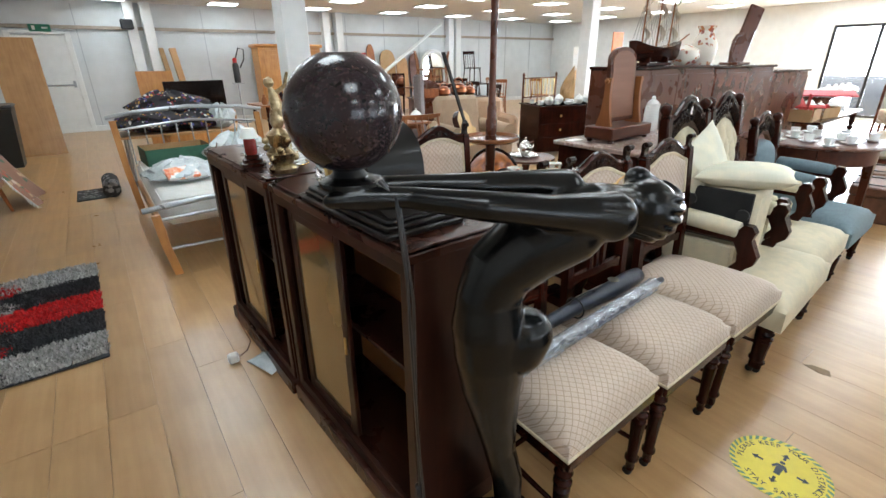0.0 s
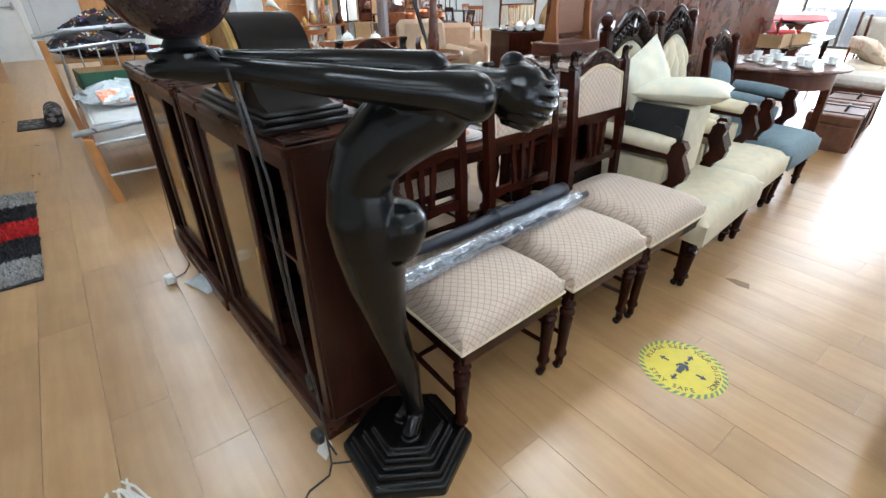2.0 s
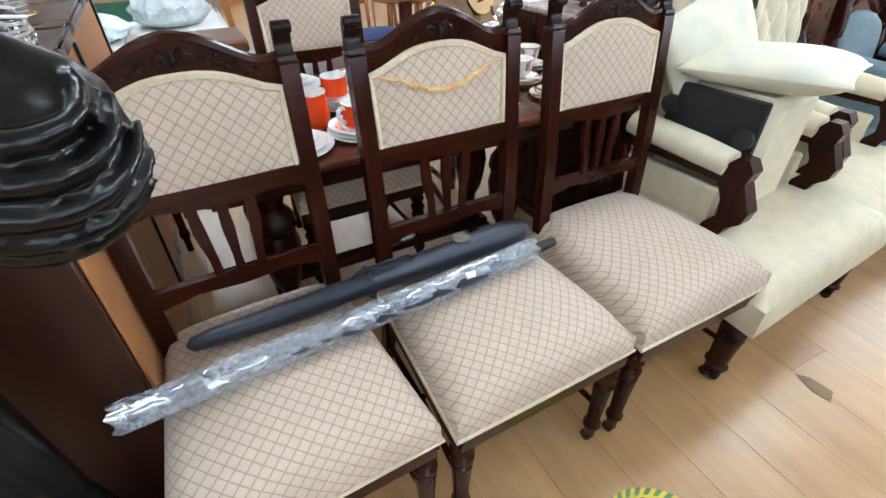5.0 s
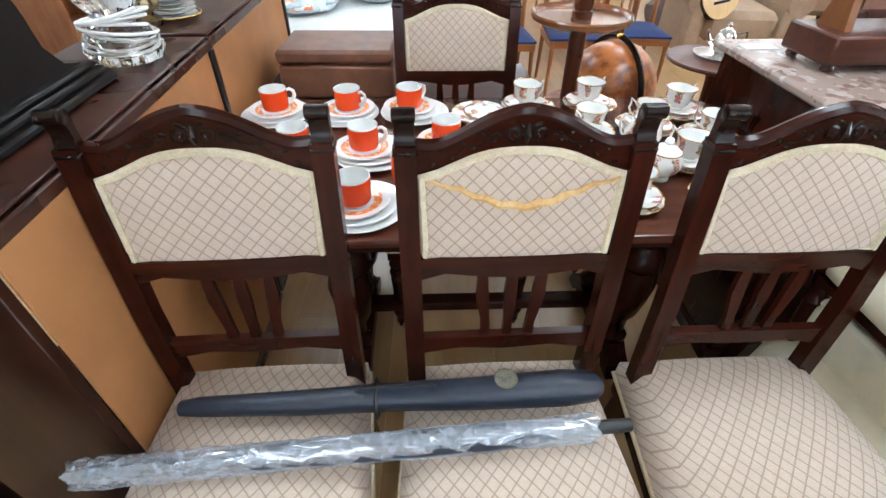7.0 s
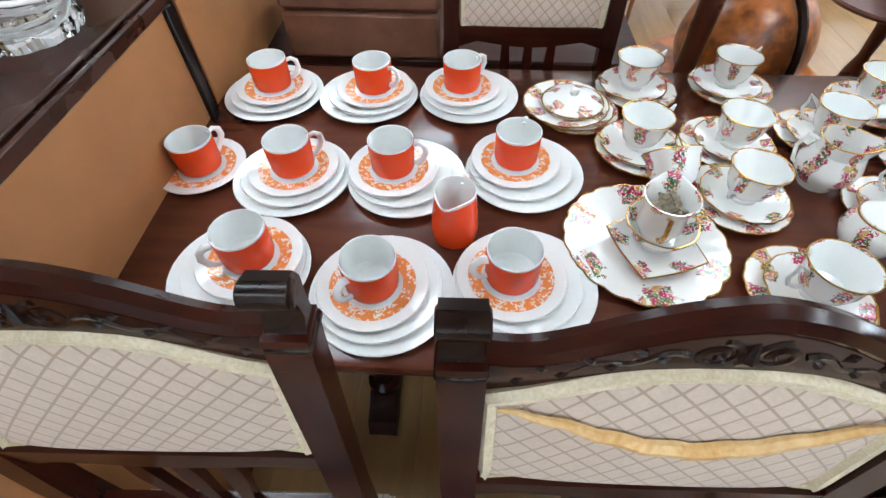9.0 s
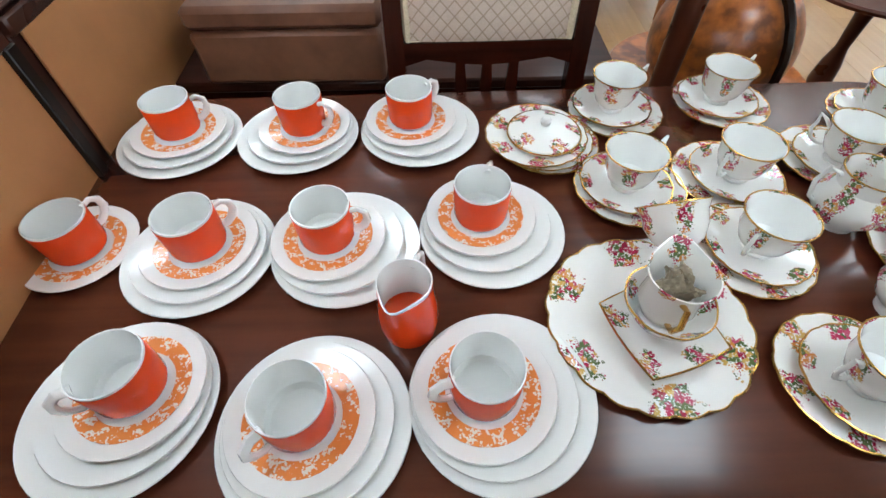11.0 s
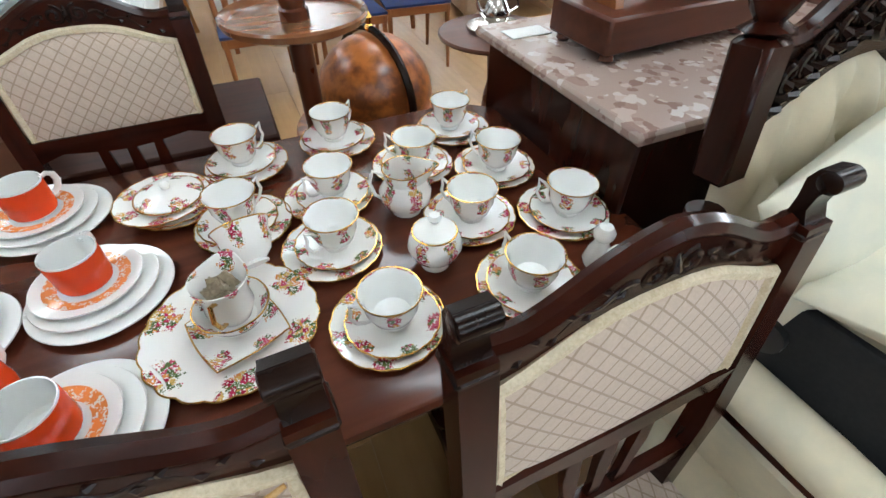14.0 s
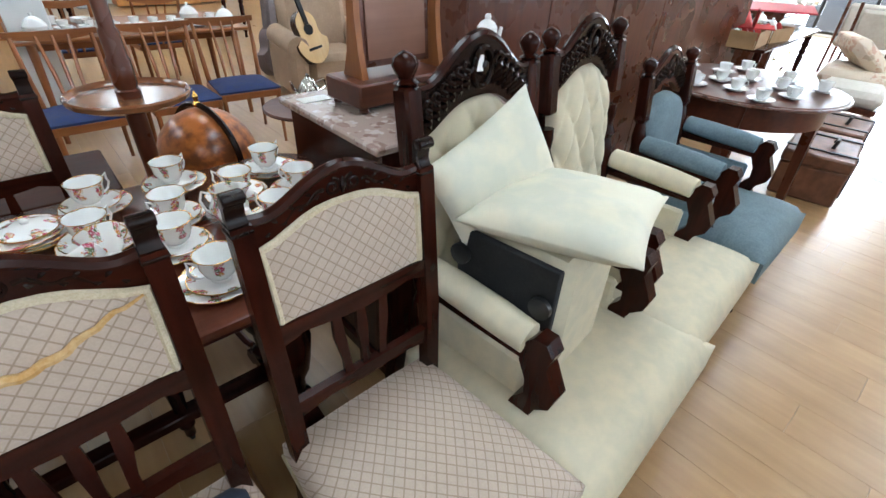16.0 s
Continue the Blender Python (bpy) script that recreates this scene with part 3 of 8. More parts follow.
    for x in (-0.045, 0, 0.045):
        sl = [[(x * k - w, y - 0.006, z), (x * k + w, y - 0.006, z), (x * k + w, y + 0.006, z), (x * k - w, y + 0.006, z)] for z, w, k, y in ((0.6, 0.011, 1, 0.216), (0.66, 0.009, 1.05, 0.219), (0.73, 0.013, 1.25, 0.224), (0.8, 0.009, 1.3, 0.229))]
        part("slat", Geo().rings(sl), MAHOGANY, ch)
    for s in (-1, 1):
        part("stretcher", Geo().tube([(s * 0.215, -0.23, 0.17), (s * 0.2, 0.0, 0.175), (s * 0.192, 0.26, 0.175)], [0.008, 0.011, 0.008], 8), MAHOGANY, ch)
    part("stretcher", Geo().tube([(-0.2, 0.02, 0.175), (0, 0.02, 0.175), (0.2, 0.02, 0.175)], [0.008, 0.011, 0.008], 8), MAHOGANY, ch)
    return ch


chair = dining_chair(pose(1.165, 0.836, 0, 0, 0, 3))
chair_torn = copy_thing(chair, pose(1.688, 0.84, 0, 0, 0, 2.2))
tagged(chair_torn, "dark mahogany dining chair, braid torn loose from its cream back")
copy_thing(chair, pose(2.203, 0.846, 0, 0, 0, 1.6))
copy_thing(chair, pose(1.612, 1.858, 0, 0, 0, 1))
torn = [(-0.165 + 0.33 * i / 24, 0.238 - 0.014 * math.sin(math.pi * i / 24), 0.984 - 0.042 * math.sin(math.pi * i / 24) ** 2 + 0.003 * math.sin(i * 1.9)) for i in range(25)]
part("loose_trim", Geo().tube(torn, [0.0022 + 0.0055 * math.sin(math.pi * i / 24) for i in range(25)], 6, flat=0.6), mat("frayed_gold_braid", (0.50, 0.27, 0.08), (0.62, 0.42, 0.2), 0.8, 0, 160, 0.5), chair_torn, "torn hanging strip of gold braid")


# ---- dining table ----
TABLE_Z = 0.757
tb = thing("dining_table", "dark mahogany draw-leaf dining table laid with china", "table", pose(1.712, 1.617, 0, 0, 0, 1))
ol = arc(0.665, 0.25, 0.155, 0, 90, 8) + arc(-0.665, 0.25, 0.155, 90, 180, 8) + arc(-0.665, -0.25, 0.155, 180, 270, 8) + arc(0.665, -0.25, 0.155, 270, 360, 8)
top = Geo()
rr = []
for z, k in ((TABLE_Z - 0.028, -0.008), (TABLE_Z - 0.022, 0), (TABLE_Z - 0.012, 0.002), (TABLE_Z - 0.003, -0.001), (TABLE_Z, -0.006)):
    rr.append([(x * (1 + k / 0.8), y * (1 + k / 0.4), z) for x, y in ol])
top.rings(rr)
part("tabletop", top, TABLETOP, tb)
ap = Geo()
for y in (-0.3, 0.3):
    ap.box((0, y, TABLE_Z - 0.072), (1.2, 0.022, 0.088), 0.003)
for x in (-0.6, 0.6):
    ap.box((x, 0, TABLE_Z - 0.072), (0.022, 0.58, 0.088), 0.003)
part("apron", ap, MAHOGANY_X, tb)
bulb = [(0.03, 0.08), (0.045, 0.1), (0.045, 0.12), (0.028, 0.14), (0.03, 0.2), (0.05, 0.24), (0.062, 0.3), (0.072, 0.38), (0.062, 0.44), (0.074, 0.46), (0.066, 0.5), (0.045, 0.53), (0.052, 0.56), (0.034, 0.58), (0.05, 0.62), (0.05, 0.66)]
bl = mesh("leg", Geo().lathe(bulb, 18), MAHOGANY)
foot = mesh("foot", Geo().prism([(-0.26, 0), (-0.24, 0.05), (-0.2, 0.06), (-0.16, 0.09), (0.16, 0.09), (0.2, 0.06), (0.24, 0.05), (0.26, 0), (0.2, 0), (0.17, 0.03), (-0.17, 0.03), (-0.2, 0)], "x", -0.04, 0.04), MAHOGANY)
for x in (-0.45, 0.45):
    for y in (-0.14, 0.14):
        part("leg", bl, None, tb, m=pose(x, y, 0))
    part("trestle_foot", foot, None, tb, m=pose(x, 0, 0))
part("stretcher", Geo().box((0, 0, 0.14), (0.9, 0.06, 0.04), 0.006), MAHOGANY_X, tb)


# ---- china ----
def cup_profile(r, h, base, flare):
    out = [(base * r, 0), (base * r, h * 0.05), (base * r * 0.86, h * 0.09), (r * 0.72, h * 0.26), (r * 0.9, h * 0.55), (r * 0.93, h * 0.8), (r * flare, h)]
    return out + [(q - 0.0025, max(z, h * 0.12)) for q, z in out[::-1][:-2]] + [(0.0, h * 0.12)]


def dish(r, h, foot=0.55, lip=0.0):
    return [(r * foot, 0), (r * foot, 0.003), (r * 0.75, h * 0.4 + 0.002), (r, h), (r - 0.001, h + 0.002), (r * 0.75, h * 0.4 + 0.005), (r * foot, 0.006), (0, 0.006)]


def scallop(r, n=9, amt=0.03, seg=54):
    return [r * (1 + amt * abs(math.cos(n * math.pi * j / seg))) for j in range(seg)]


def fluted(prof, n=9, amt=0.03, seg=54):
    g = Geo()
    big = max(r for r, z in prof)
    g.rings([[(max(r, 1e-4) * (1 + amt * (r / big) ** 3 * abs(math.cos(n * math.pi * j / seg))) * math.cos(2 * math.pi * j / seg),
               max(r, 1e-4) * (1 + amt * (r / big) ** 3 * abs(math.cos(n * math.pi * j / seg))) * math.sin(2 * math.pi * j / seg), z) for j in range(seg)] for r, z in prof])
    return g


def gold_edge(r, z, n=9, amt=0.03, seg=54, th=0.0014):
    return Geo().tube([(r * (1 + amt * abs(math.cos(n * math.pi * j / seg))) * math.cos(2 * math.pi * j / seg), r * (1 + amt * abs(math.cos(n * math.pi * j / seg))) * math.sin(2 * math.pi * j / seg), z) for j in range(seg)], th, 5, True)


T_PLATE = mesh("plate", Geo().lathe(dish(0.112, 0.013), 44), PORCELAIN)
T_SIDE = mesh("plate", Geo().lathe(dish(0.098, 0.013), 44), PORCELAIN)
T_SAUCER = mesh("saucer", Geo().lathe(dish(0.085, 0.012), 44), PORCELAIN)
T_BAND = mesh("lace_band", Geo().lathe([(0.046, 0.0064), (0.062, 0.0098), (0.066, 0.0106), (0.066, 0.0113), (0.062, 0.0105), (0.046, 0.0074)], 40, caps=False), ORANGEBAND)
mug = [(0.034, 0), (0.038, 0.004), (0.0405, 0.012), (0.0415, 0.068), (0.0398, 0.068), (0.0388, 0.012), (0.033, 0.006), (0, 0.006)]
T_CUP = mesh("cup", Geo().lathe(mug, 32), PORCELAIN)
T_COAT = mesh("glaze", Geo().lathe([(0.0383, 0.005), (0.0409, 0.012), (0.0419, 0.064), (0.0416, 0.0645), (0.0405, 0.012)], 32, caps=False), ORANGE)
T_HANDLE = mesh("handle", Geo().tube([(0.038, 0, 0.056), (0.051, 0, 0.06), (0.061, 0, 0.053), (0.063, 0, 0.039), (0.057, 0, 0.026), (0.047, 0, 0.018), (0.038, 0, 0.018)], 0.0042, 8, flat=1.5), PORCELAIN)


def orange_trio(x, y, turn, shift):
    """A cup on its saucer, and below it two plates set off by shift (None: no plates)."""
    s = thing("tea_trio" if shift else "cup_and_saucer", "orange-banded white cup on a saucer" + (" and two stacked white plates" if shift else ""), "crockery", pose(x, y, TABLE_Z), "orange tea service")
    z = 0.0
    if shift:
        part("plate", T_PLATE, None, s, m=pose(shift[0], shift[1], 0))
        part("plate", T_SIDE, None, s, m=pose(shift[0] * 0.55, shift[1] * 0.55, 0.008))
        z = 0.017
    sa = part("saucer", T_SAUCER, None, s, m=pose(0, 0, z))
    part("lace_band", T_BAND, None, sa, "orange lace pattern band")
    c = part("cup", T_CUP, None, s, m=pose(0, 0, z + 0.007, 0, 0, turn))
    part("glaze", T_COAT, None, c, "glossy orange glaze band")
    part("handle", T_HANDLE, None, c)


for x, y, a, p in ((1.019, 1.866, 20, (0.000, -0.009)), (1.252, 1.871, -20, (-0.014, -0.008)), (1.449, 1.887, 40, (0.017, -0.011)), (0.952, 1.599, 60, None), (1.145, 1.588, 35, (-0.003, -0.008)), (1.334, 1.598, 0, (0.025, -0.007)), (1.564, 1.636, 75, (0.017, -0.018)), (1.136, 1.368, 220, (-0.015, -0.017)), (1.341, 1.328, 235, (0.013, -0.002)), (1.550, 1.357, 200, (0.022, -0.003))):
    orange_trio(x, y, a, p)
jug = thing("milk_jug", "orange glazed milk jug with a white lip and handle", "crockery", pose(1.458, 1.458, TABLE_Z, 0, 0, 252), "orange tea service")


def spout(prof, pull, z0, z1, seg=32):
    return Geo().rings([[((max(r, 1e-4) + (pull * max(0, (z - z0) / (z1 - z0)) * max(0, math.cos(2 * math.pi * j / seg)) ** 6 if r > 0.02 else 0)) * math.cos(2 * math.pi * j / seg), max(r, 1e-4) * math.sin(2 * math.pi * j / seg), z) for j in range(seg)] for r, z in prof])


part("jug", spout([(0.03, 0), (0.036, 0.004), (0.039, 0.03), (0.037, 0.06), (0.033, 0.09), (0.034, 0.106), (0.032, 0.106), (0.031, 0.09), (0.035, 0.03), (0.03, 0.008), (0, 0.008)], 0.014, 0.07, 0.106), PORCELAIN, jug)
part("glaze", spout([(0.0362, 0.004), (0.0396, 0.03), (0.0376, 0.06), (0.0337, 0.09), (0.0342, 0.1), (0.0335, 0.1), (0.037, 0.06), (0.039, 0.03)], 0.0135, 0.07, 0.106), ORANGE, jug, "glossy orange glaze")
part("handle", Geo().tube([(-0.031, 0, 0.09), (-0.047, 0, 0.096), (-0.06, 0, 0.085), (-0.062, 0, 0.06), (-0.054, 0, 0.035), (-0.037, 0, 0.022)], 0.0042, 8), PORCELAIN, jug)

R_PLATE = mesh("plate", fluted(dish(0.0895, 0.012), 18, 0.02, 72), ROSE_PLATE)
R_PLATE_RIM = mesh("gilt_rim", gold_edge(0.0895, 0.0135, 18, 0.02, 72, th=0.0015), GOLD)
R_SAUCER = mesh("saucer", fluted(dish(0.073, 0.013), 16, 0.02, 64), ROSE_PLATE)
R_SAUCER_RIM = mesh("gilt_rim", gold_edge(0.073, 0.0145, 16, 0.02, 64, th=0.0015), GOLD)
rp = cup_profile(0.046, 0.07, 0.5, 1.06)
R_CUP = mesh("cup", Geo().lathe(rp, 36), ROSE)
R_INSIDE = mesh("lining", Geo().lathe([(0.0455, 0.0685), (0.0395, 0.056), (0.0372, 0.0385), (0.0292, 0.0205), (0.001, 0.0095)], 36, caps=False), PORCELAIN)
R_CUP_RIM = mesh("gilt_rim", Geo().tube([(0.0482 * math.cos(i * math.pi / 18), 0.0482 * math.sin(i * math.pi / 18), 0.07) for i in range(36)], 0.0013, 5, True), GOLD)
R_HANDLE = mesh("handle", Geo().tube([(0.04, 0, 0.05), (0.052, 0, 0.064), (0.064, 0, 0.072), (0.062, 0, 0.057), (0.065, 0, 0.043), (0.057, 0, 0.027), (0.044, 0, 0.02), (0.034, 0, 0.02)], [0.003, 0.0032, 0.0028, 0.003, 0.0032, 0.003, 0.003, 0.0028], 8), PORCELAIN)


def rose_trio(x, y, turn):
    s = thing("tea_trio", "rose-patterned china cup, saucer and plate with gilt edges", "crockery", pose(x, y, TABLE_Z, 0, 0, turn), "rose tea service")
    p = part("plate", R_PLATE, None, s)
    part("gilt_rim", R_PLATE_RIM, None, p)
    p = part("saucer", R_SAUCER, None, s, m=pose(-0.006, 0.006, 0.009, 0, 0, 25))
    part("gilt_rim", R_SAUCER_RIM, None, p)
    c = part("cup", R_CUP, None, s, m=pose(-0.006, 0.006, 0.016))
    part("gilt_rim", R_CUP_RIM, None, c)
    part("lining", R_INSIDE, None, c, "plain white inside")
    part("handle", R_HANDLE, None, c)


for x, y, a in ((1.847, 1.924, 25), (1.818, 1.706, 30), (2.063, 1.946, 30), (1.991, 1.729, 210), (1.960, 1.571, 215), (2.193, 1.770, 150), (2.346, 1.887, 25), (2.231, 1.552, 130), (2.360, 1.690, 130), (2.410, 1.491, 150), (2.000, 1.367, 185), (2.248, 1.352, 110)):
    rose_trio(x, y, a)
st = thing("covered_dish", "stack of rose-patterned plates with a lidded dish on top", "crockery", pose(1.691, 1.83, TABLE_Z), "rose tea service")
for i in range(3):
    p = part("plate", R_PLATE, None, st, m=pose(0.01 - 0.012 * i, 0, 0.008 * i, 0, 0, 14 * i))
    part("gilt_rim", R_PLATE_RIM, None, p)
lid = part("lid", Geo().lathe([(0.066, 0.03), (0.063, 0.036), (0.034, 0.046), (0.008, 0.05), (0.01, 0.058), (0.006, 0.063), (0, 0.064)], 36), ROSE, st)
part("gilt_rim", Geo().tube([(0.066 * math.cos(i * math.pi / 18), 0.066 * math.sin(i * math.pi / 18), 0.033) for i in range(36)], 0.0016, 5, True), GOLD, lid)
cp = thing("cake_plate", "large scalloped rose-patterned cake plate with gilt edge", "crockery", pose(1.774, 1.455, TABLE_Z, 0, 0, -30), "rose tea service")
part("plate", fluted(dish(0.130, 0.014), 20, 0.03, 120), ROSE_CAKE, cp)
part("gilt_rim", gold_edge(0.130, 0.0155, 20, 0.03, 120), GOLD, cp)
sq = thing("square_dish", "square rose china dish with gilt edge on the cake plate", "crockery", pose(1.784, 1.437, TABLE_Z + 0.008, 0, 0, 20), "rose tea service")
sqg = Geo()
sqp = [(max(abs(math.cos(a)), abs(math.sin(a))), a) for a in [2 * math.pi * j / 48 for j in range(48)]]
sqg.rings([[(r * math.cos(a) / k ** 0.75, r * math.sin(a) / k ** 0.75, z) for k, a in sqp] for r, z in ((0.035, 0), (0.04, 0.004), (0.062, 0.018), (0.061, 0.02), (0.04, 0.008), (0.001, 0.008))])
part("dish", sqg, ROSE, sq)
part("gilt_rim", Geo().tube([(0.062 * math.cos(a) / k ** 0.75, 0.062 * math.sin(a) / k ** 0.75, 0.019) for k, a in sqp], 0.0015, 5, True), GOLD, sq)
bw = thing("sugar_bowl", "white rose china bowl on the square dish", "crockery", pose(1.786, 1.452, TABLE_Z + 0.018), "rose tea service")
part("bowl", fluted([(0.022, 0), (0.024, 0.006), (0.04, 0.016), (0.052, 0.036), (0.054, 0.045), (0.052, 0.045), (0.048, 0.034), (0.03, 0.014), (0, 0.012)], 8, 0.02), ROSE, bw)
part("gilt_rim", gold_edge(0.054, 0.045, 8, 0.02), GOLD, bw)
jg = thing("cream_jug", "white and gilt cream jug holding crumpled paper", "crockery", pose(1.784, 1.455, TABLE_Z + 0.03, 0, 0, 75), "rose tea service")
part("jug", spout([(0.02, 0), (0.026, 0.006), (0.036, 0.03), (0.033, 0.06), (0.042, 0.085), (0.04, 0.085), (0.031, 0.06), (0.033, 0.03), (0.02, 0.012), (0, 0.012)], 0.02, 0.05, 0.085), ROSE, jg)
part("handle", Geo().tube([(-0.034, 0, 0.07), (-0.052, 0, 0.082), (-0.06, 0, 0.06), (-0.05, 0, 0.035), (-0.034, 0, 0.024)], 0.0036, 8), GOLD, jg, "gilt handle")
crumple = Geo()
for i in range(9):
    crumple.pillow(0.03, 0.02, 0.006, 5, 2, pose(0.012 * math.sin(i * 2.4), 0.012 * math.cos(i * 1.7), 0.06 + 0.0015 * i, 70 * math.sin(i), 60 * math.cos(i * 3), 40 * i))
tagged(part("paper", crumple, mat("newsprint", (0.38, 0.31, 0.21), (0.17, 0.135, 0.09), 0.8, 0, 120, 0.2), jg, "crumpled newspaper"), kind="stuff")
tc_ = thing("tipped_cup", "rose china teacup laid on its side on the cake plate", "crockery", pose(1.83, 1.535, TABLE_Z + 0.05, 50, 0, 190), "rose tea service")
c = part("cup", R_CUP, None, tc_)
part("gilt_rim", R_CUP_RIM, None, c)
part("lining", R_INSIDE, None, c)
part("handle", R_HANDLE, None, c, m=pose(0, 0, 0, 0, 0, 250))
gb = thing("cream_boat", "rose china cream boat with a wide lip on a saucer", "crockery", pose(2.128, 1.635, TABLE_Z, 0, 0, -12), "rose tea service")
part("jug", spout([(0.03, 0), (0.032, 0.008), (0.05, 0.03), (0.052, 0.05), (0.038, 0.075), (0.042, 0.1), (0.04, 0.1), (0.036, 0.075), (0.049, 0.05), (0.047, 0.03), (0.02, 0.012), (0, 0.012)], 0.026, 0.06, 0.1), ROSE, gb)
part("gilt_rim", Geo().tube([((0.042 + 0.026 * max(0, math.cos(i * math.pi / 18)) ** 6) * math.cos(i * math.pi / 18), 0.042 * math.sin(i * math.pi / 18), 0.1) for i in range(36)], 0.0014, 5, True), GOLD, gb)
part("handle", Geo().tube([(-0.04, 0, 0.09), (-0.06, 0, 0.1), (-0.068, 0, 0.075), (-0.06, 0, 0.045), (-0.048, 0, 0.035)], 0.0036, 8), PORCELAIN, gb)
sb = thing("sugar_pot", "lidded rose china sugar pot with gilt edges", "crockery", pose(2.122, 1.468, TABLE_Z), "rose tea service")
part("pot", Geo().lathe([(0.026, 0), (0.027, 0.006), (0.022, 0.012), (0.04, 0.026), (0.048, 0.045), (0.044, 0.065), (0.036, 0.075), (0, 0.075)], 32), ROSE, sb)
ld = part("lid", Geo().lathe([(0.038, 0.075), (0.037, 0.08), (0.022, 0.092), (0.007, 0.097), (0.012, 0.104), (0.009, 0.112), (0, 0.113)], 32), ROSE, sb)
part("gilt_rim", Geo().tube([(0.0385 * math.cos(i * math.pi / 18), 0.0385 * math.sin(i * math.pi / 18), 0.077) for i in range(36)], 0.0015, 5, True), GOLD, ld)
shaker = None
for x, y in ((2.388, 1.352), (2.372, 1.298)):
    if shaker is None:
        shaker = thing("salt_shaker", "small white rose china shaker with a domed top", "crockery", pose(x, y, TABLE_Z), "china shakers")
        part("body", Geo().lathe([(0.022, 0), (0.026, 0.01), (0.02, 0.035), (0.013, 0.05), (0.013, 0.058)], 24), ROSE, shaker)
        part("top", Geo().lathe([(0.013, 0.058), (0.018, 0.064), (0.019, 0.074), (0.012, 0.086), (0, 0.089)], 24), PORCELAIN, shaker)
    else:
        copy_thing(shaker, pose(x, y, TABLE_Z))


# ---- display cabinets ----
def display_cabinet(m, shut):
    """A low mahogany cabinet: sliding glazed doors in front (-x), hardboard back (+x). Length along y."""
    L, D, H = 0.93, 0.33, 1.023
    cb = thing("display_cabinet", "low dark mahogany display cabinet with sliding glazed doors", "cabinet", m, "display cabinets")
    for y in (0.011, L - 0.011):
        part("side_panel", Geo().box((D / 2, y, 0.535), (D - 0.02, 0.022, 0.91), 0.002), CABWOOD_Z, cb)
    part("top", Geo().box((D / 2 - 0.004, L / 2, H - 0.024), (D + 0.012, L, 0.028), 0.004).box((D / 2, L / 2, H - 0.004), (D - 0.01, L - 0.012, 0.008), 0.003), CABWOOD, cb)
    part("plinth", Geo().box((D / 2 - 0.012, L / 2, 0.04), (D + 0.02, L - 0.004, 0.08), 0.006), CABWOOD, cb, "moulded mahogany plinth")
    part("back_panel", Geo().box((D - 0.006, L / 2, 0.52), (0.006, L - 0.044, 0.94), 0.001), HARDBOARD, cb, "plain orange-brown hardboard back")
    part("back_strip", Geo().box((D + 0.001, L - 0.012, 0.52), (0.012, 0.024, 0.94), 0.002), BLACKWOOD, cb, "dark upright strip")
    part("shelf", Geo().box((D / 2 + 0.03, L / 2, 0.55), (D - 0.1, L - 0.05, 0.018), 0.002), CABWOOD, cb)
    part("floor_panel", Geo().box((D / 2, L / 2, 0.1), (D - 0.03, L - 0.046, 0.02), 0.002), CABWOOD, cb)
    fr = Geo()
    for y, w in ((0.03, 0.04), (L - 0.03, 0.04)):
        fr.box((0.012, y, 0.53), (0.024, w, 0.88), 0.003)
    fr.box((0.012, L / 2, 0.968), (0.024, L - 0.02, 0.05), 0.003)
    fr.box((0.012, L / 2, 0.1), (0.024, L - 0.02, 0.04), 0.003)
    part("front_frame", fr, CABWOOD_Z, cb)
    for k, (y0, x) in enumerate(shut):
        w, z0, z1 = 0.42, 0.122, 0.941
        d = Geo()
        for cy in (y0 + 0.022, y0 + w - 0.022):
            d.box((x, cy, (z0 + z1) / 2), (0.018, 0.044, z1 - z0), 0.003)
        for cz in (z0 + 0.022, z1 - 0.022):
            d.box((x, y0 + w / 2, cz), (0.018, w - 0.088, 0.044), 0.003)
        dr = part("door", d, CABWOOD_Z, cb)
        part("pane", Geo().box((x, y0 + w / 2, (z0 + z1) / 2), (0.004, w - 0.08, z1 - z0 - 0.08), 0.0005), GILTPANE, dr, "gold-tinted glass pane")
        part("handle", Geo().box((x - 0.012, y0 + 0.022, 0.52), (0.008, 0.014, 0.07), 0.003), BRASS, dr, "small brass finger pull")
    return cb


GILTPANE = mat("gold_backed_glass", (0.30, 0.21, 0.09), (0.22, 0.15, 0.06), 0.1, 0.35, 6, 0.02, coat=0.5)
display_cabinet(pose(0.618, 0.846, 0, 0, 0, 3), [(0.42, 0.03)])
display_cabinet(pose(0.562, 1.80, 0, 0, 0, 2.4), [(0.35, 0.03)])

# ---- figure lamp ----
joints = [((0.775, 0.665, 0.135), 0.026), ((0.825, 0.69, 0.165), 0.028), ((0.81, 0.69, 0.26), 0.031), ((0.795, 0.695, 0.38), 0.041), ((0.765, 0.705, 0.50), 0.043), ((0.75, 0.71, 0.6), 0.055), ((0.732, 0.715, 0.73), 0.074), ((0.722, 0.712, 0.84), 0.088),
          ((0.708, 0.71, 0.93), 0.086), ((0.705, 0.71, 1.01), 0.072), ((0.725, 0.695, 1.075), 0.078), ((0.775, 0.655, 1.135), 0.088), ((0.83, 0.60, 1.175), 0.082), ((0.88, 0.57, 1.21), 0.06), ((0.96, 0.55, 1.215), 0.036), ((1.005, 0.54, 1.2), 0.056)]
